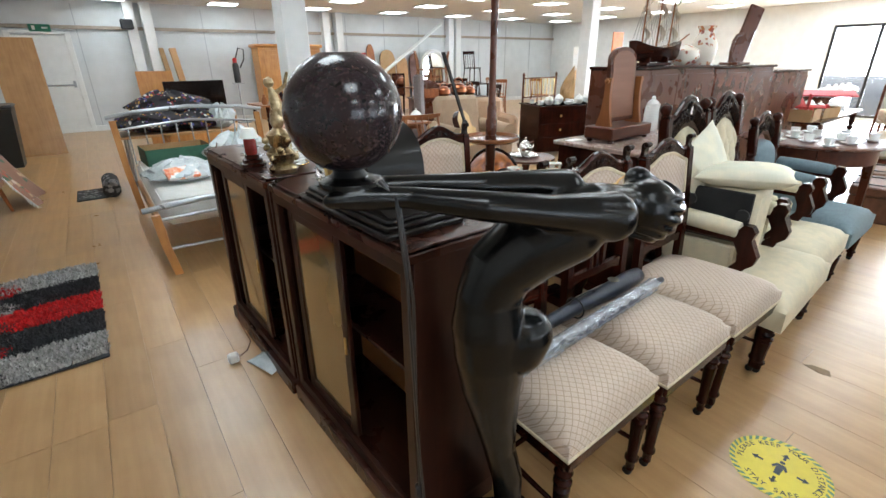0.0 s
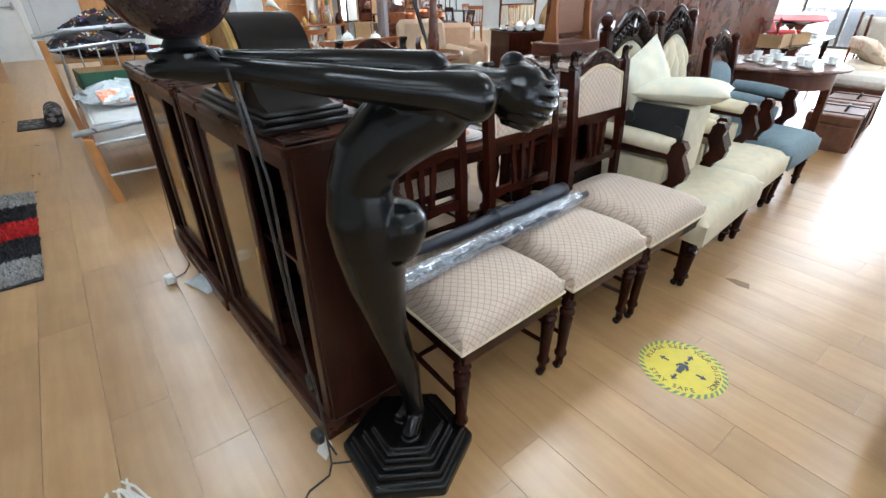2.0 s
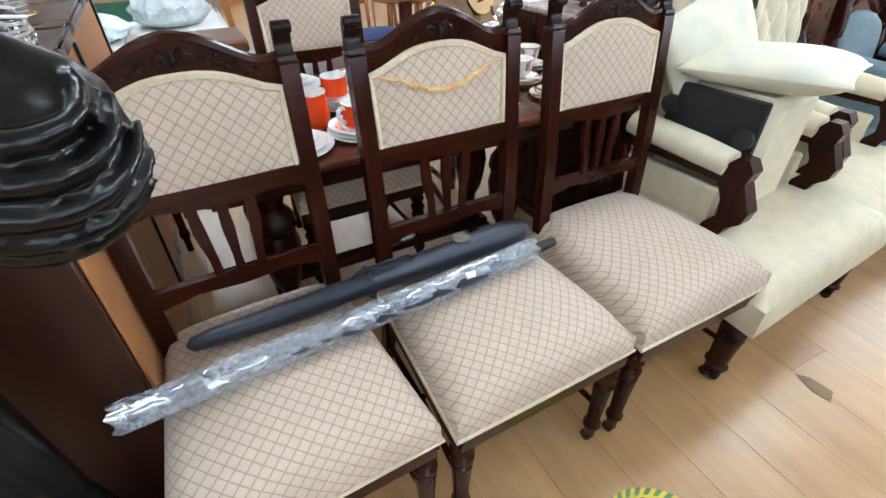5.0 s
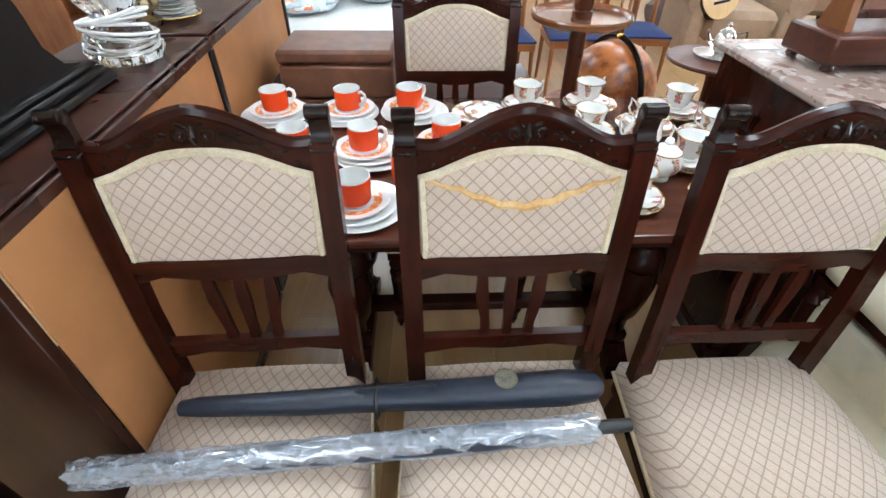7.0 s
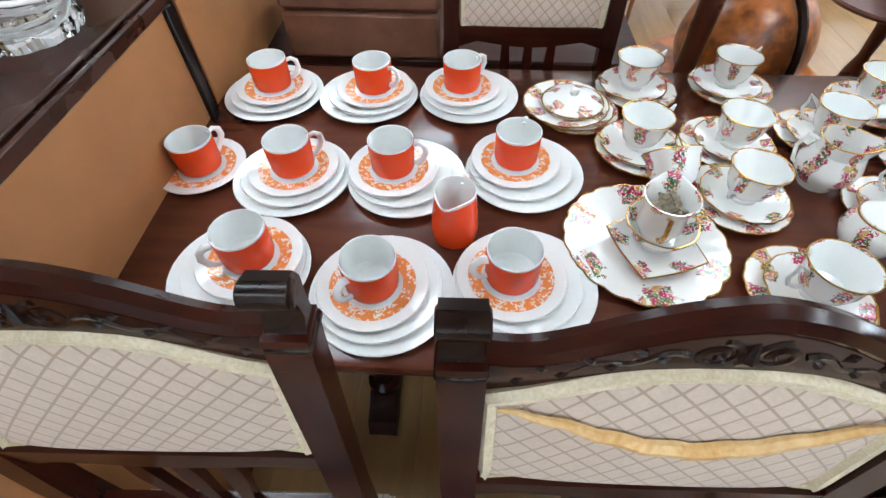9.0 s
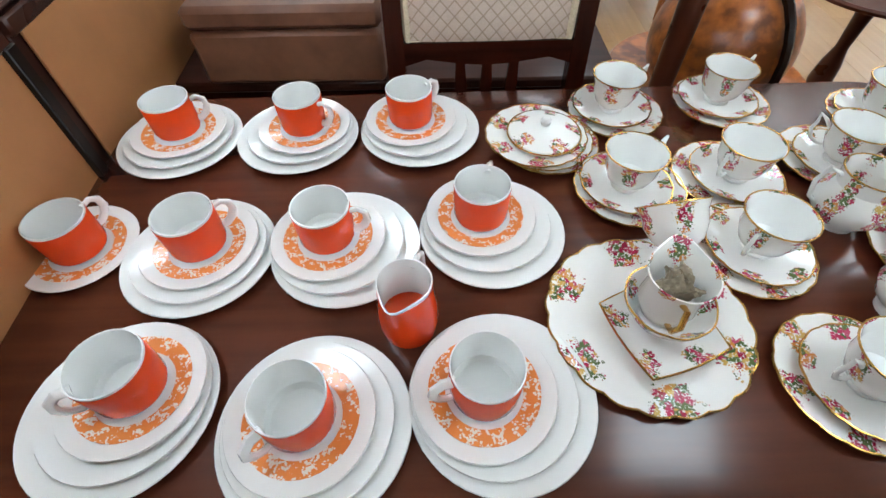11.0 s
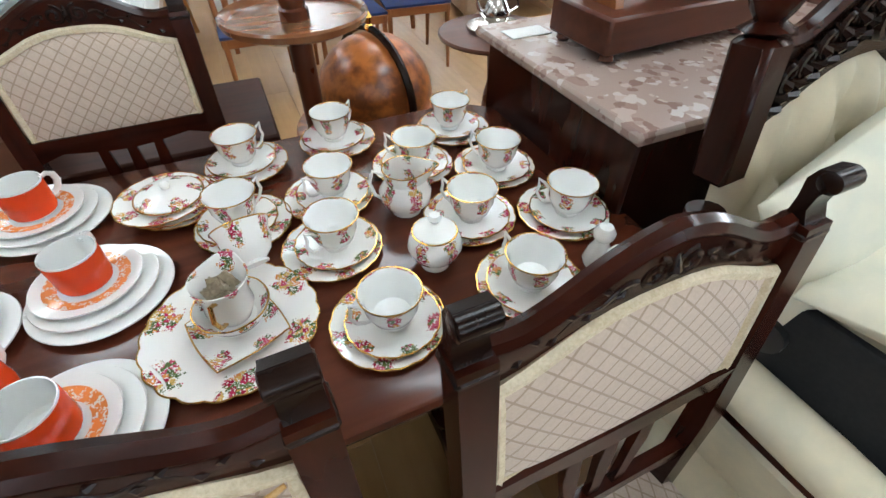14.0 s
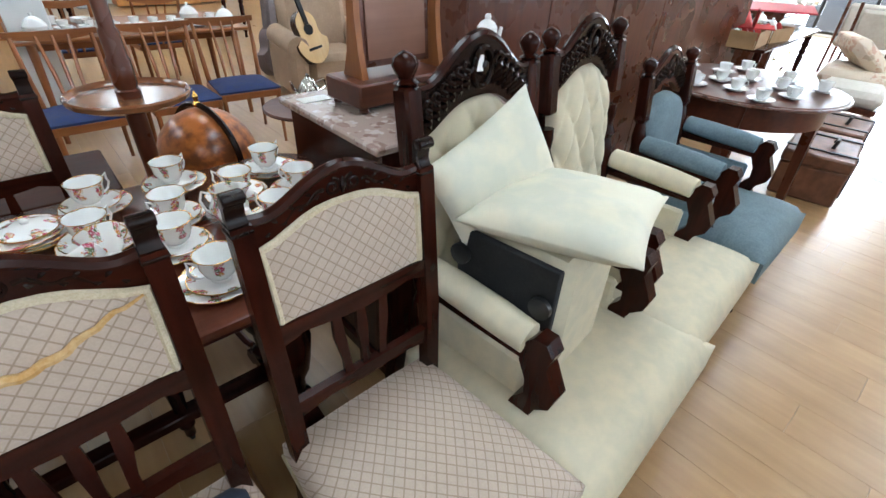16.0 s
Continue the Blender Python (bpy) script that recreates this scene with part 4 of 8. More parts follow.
limbs = [joints,
         [((0.80, 0.735, 0.135), 0.024), ((0.855, 0.75, 0.165), 0.027), ((0.85, 0.755, 0.27), 0.031), ((0.83, 0.76, 0.39), 0.04), ((0.805, 0.765, 0.51), 0.043), ((0.785, 0.76, 0.64), 0.058), ((0.765, 0.75, 0.8), 0.075)],
         [((0.755, 0.665, 0.865), 0.07), ((0.765, 0.65, 0.905), 0.066)],
         [((1.025, 0.53, 1.192), 0.068), ((1.055, 0.54, 1.172), 0.07), ((1.06, 0.55, 1.21), 0.052), ((1.035, 0.56, 1.25), 0.03)],
         [((0.865, 0.53, 1.205), 0.055), ((0.81, 0.55, 1.22), 0.044), ((0.735, 0.59, 1.232), 0.035), ((0.62, 0.655, 1.255), 0.03), ((0.515, 0.745, 1.275), 0.021), ((0.445, 0.785, 1.28), 0.024), ((0.39, 0.80, 1.283), 0.014)],
         [((0.86, 0.64, 1.245), 0.045), ((0.78, 0.675, 1.262), 0.033), ((0.68, 0.72, 1.27), 0.03), ((0.575, 0.785, 1.281), 0.021), ((0.495, 0.83, 1.281), 0.024), ((0.435, 0.848, 1.283), 0.014)]]
fig = Geo()
for limb in limbs:
    pts, rad = [], []
    for (a, ra), (b, rb) in zip(limb, limb[1:]):
        for i in range(5):
            pts.append(Vector(a).lerp(Vector(b), i / 5))
            rad.append(ra + (rb - ra) * i / 5)
    pts.append(Vector(limb[-1][0]))
    rad.append(limb[-1][1])
    fig.tube(pts, rad, 28)
    for p, r in ((pts[0], rad[0]), (pts[-1], rad[-1])):
        fig.lathe([(r * math.sin(math.pi * i / 8), -r * math.cos(math.pi * i / 8)) for i in range(9)], 28, p)
for k in range(6):
    wave = []
    for i in range(13):
        az, el = radians(165 + 15 * i), radians(52 - 19 * k - 22 * math.sin(math.pi * i / 12) + 10 * math.sin(2 * math.pi * i / 12))
        wave.append((1.046 + 0.079 * math.cos(az) * math.cos(el), 0.538 + 0.077 * math.sin(az) * math.cos(el), 1.182 + 0.079 * math.sin(el)))
    fig.tube(wave, [0.004 + 0.006 * math.sin(math.pi * i / 12) for i in range(13)], 8)
for r, z0, z1 in ((0.215, 0.0, 0.045), (0.185, 0.04, 0.078), (0.145, 0.075, 0.105), (0.115, 0.1, 0.122)):
    fig.rings([[(0.80 + r * k * math.cos(radians(60 * j + 20)), 0.705 + r * k * math.sin(radians(60 * j + 20)), z) for j in range(6)] for z, k in ((z0, 1), (z1 - 0.006, 1), (z1, 0.97))])
fig.lathe([(0.05, 1.29), (0.058, 1.297), (0.058, 1.308), (0.03, 1.314)], 20, (0.452, 0.83, 0))
PLACED = pose(0.80, 0.668, 0, 0, 0, 7.2) @ Matrix.Diagonal((1, 1, 0.953, 1)) @ Matrix.Translation((-0.80, -0.705, 0))
fig.v = [tuple(PLACED @ Vector(p)) for p in fig.v]
statue = solid("statue", fig, STATUE, "black resin art deco figure bending back on a stepped plinth", "statue")
rm = statue.modifiers.new("blend", "REMESH")
rm.mode, rm.voxel_size, rm.use_smooth_shade = "VOXEL", 0.0045, True
sm = statue.modifiers.new("soften", "SMOOTH")
sm.factor, sm.iterations = 0.5, 4

gl = thing("globe_lamp", "dark crackle mosaic glass globe lampshade held by the figure", "lamp", pose(0.441, 0.759, 1.248))
part("neck", Geo().lathe([(0.04, 0), (0.03, 0.008), (0.024, 0.02), (0.03, 0.03)], 24), BLACKPLASTIC, gl)
part("shade", Geo().lathe([(0.03, 0.018)] + [(0.102 * math.sin(radians(a)), 0.113 - 0.102 * math.cos(radians(a))) for a in range(18, 163, 6)] + [(0.033, 0.209)], 48), MOSAIC, gl)
cord = thing("lamp_cord", "black lamp flex hanging to a white price tag", "cable", PLACED @ pose(0.022, -0.03, 0))
part("flex", Geo().tube([(0.45, 0.80, 1.31), (0.462, 0.77, 1.28), (0.475, 0.765, 1.1), (0.49, 0.77, 0.7), (0.52, 0.79, 0.45), (0.53, 0.80, 0.2), (0.55, 0.80, 0.12)], 0.0036, 6), BLACKPLASTIC, cord)
part("flex", Geo().tube([(0.455, 0.80, 1.31), (0.472, 0.775, 1.27), (0.5, 0.78, 1.05), (0.505, 0.79, 0.75), (0.515, 0.80, 0.5), (0.522, 0.815, 0.42)], 0.0036, 6), BLACKPLASTIC, cord)
part("flex", Geo().tube([(0.53, 0.80, 0.2), (0.545, 0.83, 0.05), (0.6, 0.82, 0.012), (0.64, 0.8, 0.008), (0.68, 0.76, 0.02)], 0.0036, 6), BLACKPLASTIC, cord)
part("switch", Geo().box((0.517, 0.805, 0.46), (0.022, 0.02, 0.055), 0.006), BLACKPLASTIC, cord)
part("price_tag", Geo().box((0, 0, 0), (0.003, 0.045, 0.07), 0.001, pose(0.535, 0.84, 0.13, 8, 20, 10)), PAPER, cord, "white card price tag")
part("plug", Geo().box((0.53, 0.86, 0.17), (0.03, 0.045, 0.045), 0.008), BLACKPLASTIC, cord)

# ---- on the cabinets ----
ck = thing("mantel_clock", "large black ebonised drum-top mantel clock case on the cabinet", "clock", pose(0.715, 1.19, 1.024, 0, 0, 2.6))
cs = Geo()
for z0, z1, k in ((0.0, 0.018, 0.0), (0.018, 0.034, -0.012), (0.034, 0.046, -0.02)):
    cs.box((0, 0, (z0 + z1) / 2), (0.26 + 2 * k, 0.52 + 2 * k, z1 - z0), 0.005)
part("base", cs, BLACKWOOD, ck)
dome = arc(0, 0.12, 0.13, 0, 180, 20) + [(-0.13, 0.046), (0.13, 0.046)]
sw = arc(0.0, 0.1, 0.12, 0, 180, 18)
part("case", Geo().prism([(-0.22, 0.046), (-0.17, 0.06), (-0.135, 0.1)] + [(-x, z) for x, z in arc(0, 0.13, 0.13, 0, 180, 18)] + [(0.135, 0.1), (0.17, 0.06), (0.22, 0.046)], "x", -0.09, 0.09), BLACKWOOD, ck)
part("bezel", Geo().lathe([(0.1, -0.004), (0.112, 0), (0.112, 0.01), (0.1, 0.016), (0.095, 0.008)], 32, (0, 0, 0), pose(-0.095, 0, 0.15, 0, -90, 0)), BRASS, ck, "dull brass dial bezel")
cv_ = thing("crystal_lamp", "cut-glass table lamp base wrapped in white flex", "lamp", pose(0.782, 1.60, 1.024))
part("base", fluted([(0.075, 0), (0.082, 0.02), (0.075, 0.055), (0.05, 0.085), (0.045, 0.1), (0.065, 0.13), (0.07, 0.17), (0.05, 0.21), (0.03, 0.23)], 12, 0.08, 48), GLASS, cv_, smooth=0)
fx = []
for i in range(120):
    a = i * 0.42
    fx.append(((0.07 + 0.012 * math.sin(i * 0.13)) * math.cos(a), (0.07 + 0.012 * math.cos(i * 0.21)) * math.sin(a), 0.03 + 0.0006 * i + 0.016 * math.sin(a * 0.9)))
part("flex", Geo().tube(fx, 0.004, 6), PAPER, cv_, "coiled white flex")
ps = thing("plate_stack", "stack of china saucers in a gilt wire stand", "crockery", pose(0.725, 1.99, 1.024))
for i in range(7):
    part("saucer", Geo().lathe([(0.035, 0.012 * i), (0.07, 0.012 * i + 0.012), (0.071, 0.012 * i + 0.014), (0.03, 0.012 * i + 0.006)], 28), PORCELAIN, ps)
part("stand", Geo().tube([(0.082 * math.cos(i * math.pi / 12), 0.082 * math.sin(i * math.pi / 12), 0.012) for i in range(24)], 0.0025, 6, True).tube([(0.08 * math.cos(i * math.pi / 12), 0.08 * math.sin(i * math.pi / 12), 0.07) for i in range(24)], 0.002, 6, True), GOLD, ps)
PALEGILT = mat("tarnished_gilt", (0.52, 0.42, 0.26), (0.2, 0.14, 0.07), 0.28, 1.0, 70, 0.3)
lf = thing("gilt_figurine_lamp", "ornate gilt cherub lamp with hanging ornaments", "lamp", pose(0.67, 1.90, 1.024))
g = Geo().lathe([(0.055, 0), (0.06, 0.015), (0.04, 0.03), (0.05, 0.045), (0.06, 0.075), (0.035, 0.1), (0.045, 0.12), (0.05, 0.15), (0.02, 0.175), (0.028, 0.2), (0.022, 0.24), (0.012, 0.25)], 16)
for k in range(10):
    a = k * math.pi / 5
    g.lathe([(0.001, -0.016), (0.013, -0.008), (0.015, 0), (0.013, 0.008), (0.001, 0.016)], 8, (0.056 * math.cos(a), 0.056 * math.sin(a), 0.06 + 0.035 * (k % 3)))
part("body", g, PALEGILT, lf, smooth=50)
part("figure", Geo().tube([(0, 0, 0.2), (0.01, 0, 0.24), (0.0, 0, 0.29), (-0.01, 0, 0.33)], [0.02, 0.026, 0.02, 0.008], 10).lathe([(0.001, -0.022), (0.016, -0.012), (0.021, 0), (0.016, 0.014), (0.001, 0.022)], 12, (-0.012, 0, 0.345)).tube([(0, 0, 0.3), (0.05, 0.01, 0.33), (0.07, 0.02, 0.38)], [0.01, 0.008, 0.006], 8), PALEGILT, lf)
l2 = thing("oil_lamp", "small red and brass oil lamp on a stepped wooden base", "lamp", pose(0.60, 2.09, 1.024))
part("base", Geo().lathe([(0.055, 0), (0.055, 0.014), (0.042, 0.018), (0.042, 0.03), (0.03, 0.034), (0.03, 0.05)], 20), MAHOGANY, l2)
part("body", Geo().lathe([(0.022, 0.05), (0.026, 0.06), (0.026, 0.11), (0.02, 0.12)], 18), mat("ruby_glaze", (0.25, 0.02, 0.015), None, 0.15), l2)
part("shade", Geo().lathe([(0.04, 0.12), (0.03, 0.15), (0.024, 0.16)], 18), PAPER, l2, "small cream shade")

# ---- umbrellas on the seats ----
um = thing("umbrella", "black umbrella in a nylon sleeve lying across two chair seats", "umbrella", look((1.012, 0.928, 0.552), (1.872, 0.962, 0.562)) @ pose(0, 0, 0, 0, 90, 0))
pr = [(0.004, 0, 0), (0.02, 0.01, 0), (0.026, 0.05, 0), (0.03, 0.25, 0), (0.031, 0.38, 0), (0.034, 0.4, 0), (0.031, 0.42, 0), (0.034, 0.6, 0), (0.036, 0.78, 0), (0.03, 0.84, 0), (0.014, 0.86, 0)]
part("sleeve", Geo().tube([(x, 0.003 * math.sin(x * 17), 0) for r, x, _ in pr], [r * (0.8 + 0.4 * x) for r, x, _ in pr], 12, flat=0.95), NYLON, um)
part("badge", Geo().lathe([(0.022, 0), (0.024, 0.001), (0.022, 0.002), (0.016, 0.0015)], 24, (0, 0, 0), pose(0.66, 0.0355, -0.006, -90, 0, 0)), mat("faded_gold_print", (0.16, 0.14, 0.09), (0.05, 0.05, 0.05), 0.5, 0, 300, 0), um, "round printed gold crest")
part("strap", Geo().tube([(0.36, 0.03, 0), (0.38, 0.046, 0.004), (0.45, 0.05, 0.006), (0.5, 0.046, 0.004), (0.52, 0.03, 0)], 0.006, 8, flat=0.5), BLACKPLASTIC, um, "black carrying strap")
part("hem", Geo().tube([(0.4, 0.041 * math.cos(i * math.pi / 8), 0.041 * math.sin(i * math.pi / 8)) for i in range(16)], 0.003, 6, True), BLACKPLASTIC, um)
u2 = thing("umbrella", "black umbrella wrapped in crinkled clear plastic film, across the seats", "umbrella", look((0.888, 0.80, 0.552), (1.876, 0.876, 0.558)) @ pose(0, 0, 0, 0, 90, 0))
part("canopy", Geo().tube([(0.02 + 0.09 * i, 0.002 * math.sin(i * 2), 0) for i in range(11)], [0.014, 0.018, 0.02, 0.022, 0.024, 0.025, 0.025, 0.026, 0.026, 0.022, 0.012], 10), NYLON, u2)
part("handle", Geo().tube([(0.92, 0, 0), (0.97, 0, 0), (1.02, 0, 0)], [0.013, 0.014, 0.013], 12), BLACKPLASTIC, u2)
fm = []
for i in range(46):
    x = 0.0 + 0.95 * i / 45
    fm.append([(x + 0.006 * math.sin(j * 2.1 + i), (0.034 + 0.006 * noise.noise((i * 0.7, j * 0.9, 3))) * math.cos(j * math.pi / 9), (0.024 + 0.009 * noise.noise((i * 0.6, j * 0.8, 9))) * math.sin(j * math.pi / 9)) for j in range(18)])
CLEARFILM = bpy.data.materials.new("clear_film")
CLEARFILM.use_nodes = True
fn, fl = CLEARFILM.node_tree.nodes, CLEARFILM.node_tree.links
tr, gs, mx = fn.new("ShaderNodeBsdfTransparent"), fn.new("ShaderNodeBsdfGlossy"), fn.new("ShaderNodeMixShader")
df, m2 = fn.new("ShaderNodeBsdfDiffuse"), fn.new("ShaderNodeMixShader")
gs.inputs["Roughness"].default_value = 0.12
df.inputs["Color"].default_value = (0.78, 0.86, 0.97, 1)
tr.inputs["Color"].default_value = (0.9, 0.93, 0.95, 1)
nz, rp_ = fn.new("ShaderNodeTexNoise"), fn.new("ShaderNodeMapRange")
tcf = fn.new("ShaderNodeTexCoord")
fl.new(tcf.outputs["Object"], nz.inputs[0])
nz.inputs["Scale"].default_value = 75
rp_.inputs[1].default_value, rp_.inputs[2].default_value, rp_.inputs[3].default_value, rp_.inputs[4].default_value = 0.36, 0.68, 0.26, 0.55
fl.new(nz.outputs[0], rp_.inputs[0])
mx.inputs[0].default_value = 0.45
fl.new(df.outputs[0], mx.inputs[1])
fl.new(gs.outputs[0], mx.inputs[2])
fl.new(rp_.outputs[0], m2.inputs[0])
fl.new(tr.outputs[0], m2.inputs[1])
fl.new(mx.outputs[0], m2.inputs[2])
fl.new(m2.outputs[0], fn["Material Output"].inputs[0])
part("wrapper", Geo().rings(fm, False), CLEARFILM, u2, "crinkled clear plastic wrapper", smooth=25)


# ---- armchairs ----
def tufted(cx, w, z0, ztop, y, rise, cols, rows):
    """A deep-buttoned back panel with an arched top."""
    def f(u, v, front):
        x = cx + (2 * u - 1) * w / 2
        hi = ztop + rise * (0.5 + 0.5 * math.cos(math.pi * abs(2 * u - 1) ** 1.35))
        z = z0 + (hi - z0) * v
        e = (max(0, 1 - abs(2 * u - 1) ** 5) * max(0, 1 - abs(2 * v - 1) ** 5)) ** 0.5
        a, b = u * (cols + 0.5) - 0.5, (v * (rows + 0.2) - 0.6) / 2
        puff = (abs(math.sin(math.pi * (a - b))) * abs(math.sin(math.pi * (a + b)))) ** 0.35 if rows > 1 else 0.9
        return (x, y + 0.12 * (z - 0.45) - (0.018 + 0.062 * e * (0.42 + 0.58 * puff) if front else 0), z)
    return Geo().slab(lambda u, v: f(u, v, True), lambda u, v: f(u, v, False), 52, 60)


def armchair(m, label, cloth, posts, width, group, rows=4, arm_left=True, arm_right=True, crest_mat=CARVED, plain_back=False, top=1.14):
    """A high-backed Victorian armchair, front to -y, origin at floor under the middle."""
    ac = thing("armchair", label, "armchair", m, group)
    hw = width / 2
    def outl(u, v, k=0.0):
        return ((2 * u - 1) * (hw - 0.09 * v + k), -0.43 + 0.69 * v + (v - 0.5) * 2 * k)

    def seat_top(u, v):
        x, y = outl(u, v)
        e = max(0, 1 - abs(2 * u - 1) ** 4) * max(0, 1 - abs(2 * v - 1) ** 4)
        return (x, y, 0.37 + 0.075 * e ** 0.4)
    part("seat", Geo().slab(seat_top, lambda u, v: (*outl(u, v, 0.001), 0.27), 16, 16), cloth, ac, smooth=60)
    leg = mesh("leg", Geo().lathe(turned_leg(0.245, 0.032), 16, (0, 0, 0.03)), MAHOGANY)
    cas = mesh("castor", Geo().lathe([(0.006, -0.01), (0.017, -0.008), (0.019, 0), (0.017, 0.008), (0.006, 0.01)], 12, (0, 0, 0), pose(0, 0, 0.019, 0, 90, 0)).box((0, 0, 0.03), (0.02, 0.03, 0.014), 0.003), BLACKWOOD)
    for s in (-1, 1):
        lg = part("leg", leg, None, ac, m=pose(s * (hw - 0.05), -0.37, 0))
        part("castor", cas, None, lg, "small dark castor")
        part("back_leg", Geo().rings([[(s * (hw - 0.06) + a * 0.02, y + b * 0.02, z) for a, b in ((-1, -1), (1, -1), (1, 1), (-1, 1))] for y, z in ((0.36, 0), (0.28, 0.2), (0.25, 0.4))]), MAHOGANY, ac)
        # post with turned lower part, square block and ball finial
        x = s * posts
        lean = Matrix.Translation((x, 0.24, 0.4)) @ Matrix.Rotation(radians(-7), 4, "X")
        ps_ = Geo().lathe([(0.024, 0), (0.024, 0.12), (0.034, 0.14), (0.022, 0.17), (0.03, 0.2), (0.033, 0.3), (0.022, 0.36), (0.036, 0.38), (0.022, 0.42), (0.03, 0.46), (0.03, 0.5)], 14, (0, 0, 0), lean)
        k = top - 0.4
        ps_.box((0, 0, k - 0.13), (0.056, 0.056, 0.2), 0.008, lean)
        ps_.lathe([(0.02, k - 0.03), (0.034, k - 0.022), (0.018, k - 0.012), (0.026, k), (0.033, k + 0.018), (0.028, k + 0.034), (0.014, k + 0.044), (0.001, k + 0.05)], 14, (0, 0, 0), lean)
        part("post", ps_, MAHOGANY, ac)
    z_s, z_c = top - 0.17, top - 0.02
    n = 24
    w = posts - 0.02
    te = [(-w + 2 * w * i / n, crest_z(-w + 2 * w * i / n, w, top - 0.05, 0.105)) for i in range(n + 1)]
    le = [(x, top - 0.175 + 0.08 * (0.5 + 0.5 * math.cos(math.pi * (abs(x) / w) ** 1.35))) for x, z in te[::-1]]
    cr = part("crest", Geo().prism(te + le, "y", 0.312, 0.34), crest_mat, ac, "pierced and carved leaf crest")
    mo = part("moulding", Geo().tube([(x, 0.325, z + 0.004) for x, z in te], 0.015, 8), MAHOGANY_X, cr)
    for s in (-1, 1):
        for k in range(6):
            px = s * (0.062 + (w - 0.095) * k / 5)
            up = 0.5 + 0.5 * math.cos(math.pi * (abs(px) / w) ** 1.4)
            pz = top - 0.112 + 0.092 * up
            part("scroll", Geo().tube(spiral(px, pz + 0.016, 0.306, 0.021, 0.005, s * 0.9, (0.3 + 0.25 * k) * s, 12), [0.008 - 0.0004 * i for i in range(13)], 6), CARVED, cr)
            for q in range(3):
                part("leaf", Geo().tube([(px - s * 0.012, 0.31, pz - 0.045 + 0.012 * q), (px + s * 0.004, 0.3, pz - 0.028 + 0.016 * q), (px + s * 0.026, 0.31, pz - 0.03 + 0.024 * q)], [0.003, 0.0085, 0.002], 6), CARVED, cr)
    part("cartouche", Geo().tube([(0.036 * math.cos(i * math.pi / 8), 0.306, top - 0.02 + 0.05 * math.sin(i * math.pi / 8)) for i in range(16)], 0.008, 6, True), CARVED, cr)
    part("boss", Geo().lathe([(0.022, 0), (0.018, 0.008), (0.001, 0.012)], 12, (0, 0, 0), pose(0, 0.308, top - 0.02, 90, 0, 0)), CARVED, cr)
    bw_ = 2 * posts - 0.075
    if plain_back:
        part("backrest", tufted(0, bw_, 0.42, top - 0.19, 0.275, 0.05, 1, 1), cloth, ac, smooth=60)
    else:
        part("backrest", tufted(0, bw_, 0.42, top - 0.185, 0.275, 0.09, 3, rows + 1), cloth, ac, "deep-buttoned cream back", smooth=60)
    for s, on in ((-1, arm_left), (1, arm_right)):
        if not on:
            continue
        x = s * (posts + 0.015)
        part("armrest", Geo().tube([(x, -0.135, 0.652), (x, -0.125, 0.655), (x, -0.02, 0.662), (x, 0.12, 0.668), (x, 0.235, 0.672), (x, 0.245, 0.672)], [0.02, 0.042, 0.046, 0.046, 0.042, 0.02], 14, flat=0.8), cloth, ac)
        part("arm_rail", Geo().box((x, 0.06, 0.612), (0.045, 0.4, 0.03), 0.006), MAHOGANY, ac)
        sc = [(-0.13, 0.33), (-0.10, 0.4), (-0.12, 0.46), (-0.15, 0.5), (-0.145, 0.55), (-0.12, 0.6), (-0.125, 0.66), (-0.15, 0.69), (-0.185, 0.69), (-0.205, 0.66), (-0.195, 0.62), (-0.215, 0.58), (-0.235, 0.54), (-0.225, 0.5), (-0.19, 0.47), (-0.175, 0.43), (-0.2, 0.39), (-0.225, 0.33)]
        part("arm_support", Geo().prism(sc, "x", x - 0.026, x + 0.026), MAHOGANY, ac, "scroll-carved dark arm front")
        part("side_panel", Geo().box((x - s * 0.02, 0.06, 0.45), (0.03, 0.36, 0.22), 0.01), cloth, ac)
    return ac


armchair(pose(2.78, 1.0, 0, 0, 0, 5), "cream buttoned Victorian armchair with carved crest, piled with cushions", CREAM, 0.25, 0.85, "cream hall armchairs", top=1.185)
solid("price_tag", Geo().box((0, 0, 0), (0.026, 0.002, 0.04), 0.0006, pose(2.735, 1.298, 1.178, -6, 4, 5)), PAPER, "small white price tag hung on the carved crest", "tag")
armchair(pose(3.43, 1.09, 0, 0, 0, 5), "cream deep-buttoned Victorian armchair with carved crest and finials", CREAM, 0.24, 0.83, "cream hall armchairs", top=1.18)
armchair(pose(4.2, 1.13, 0, 0, 0, 3), "grey-blue upholstered mahogany armchair with a carved crest", BLUECLOTH, 0.235, 0.68, "", crest_mat=REDWOOD_X, plain_back=True, top=1.0)
stool = thing("footstool", "cream upholstered stool on its side, black lining outwards", "stool", pose(2.715, 1.01, 0.447, 0, 0, 8))
part("cushion", Geo().box((0.01, 0, 0.192), (0.29, 0.34, 0.384), 0.03), CREAM, stool)
part("lining", Geo().box((-0.142, 0, 0.25), (0.02, 0.3, 0.26), 0.004), BLACKCLOTH, stool, "black cloth underside")
for y in (-0.12, 0.13):
    part("castor", Geo().lathe([(0.02, 0), (0.03, 0.006), (0.03, 0.02), (0.012, 0.024)], 14, (0, 0, 0), pose(-0.152, y, 0.27 + 0.04 * (y > 0), 0, -90, 0)), BLACKPLASTIC, stool)
pl = thing("cushion", "plump ivory damask cushion lying on the upturned stool", "cushion", pose(2.775, 0.975, 0.876, -3, 3, 20), "ivory cushions")
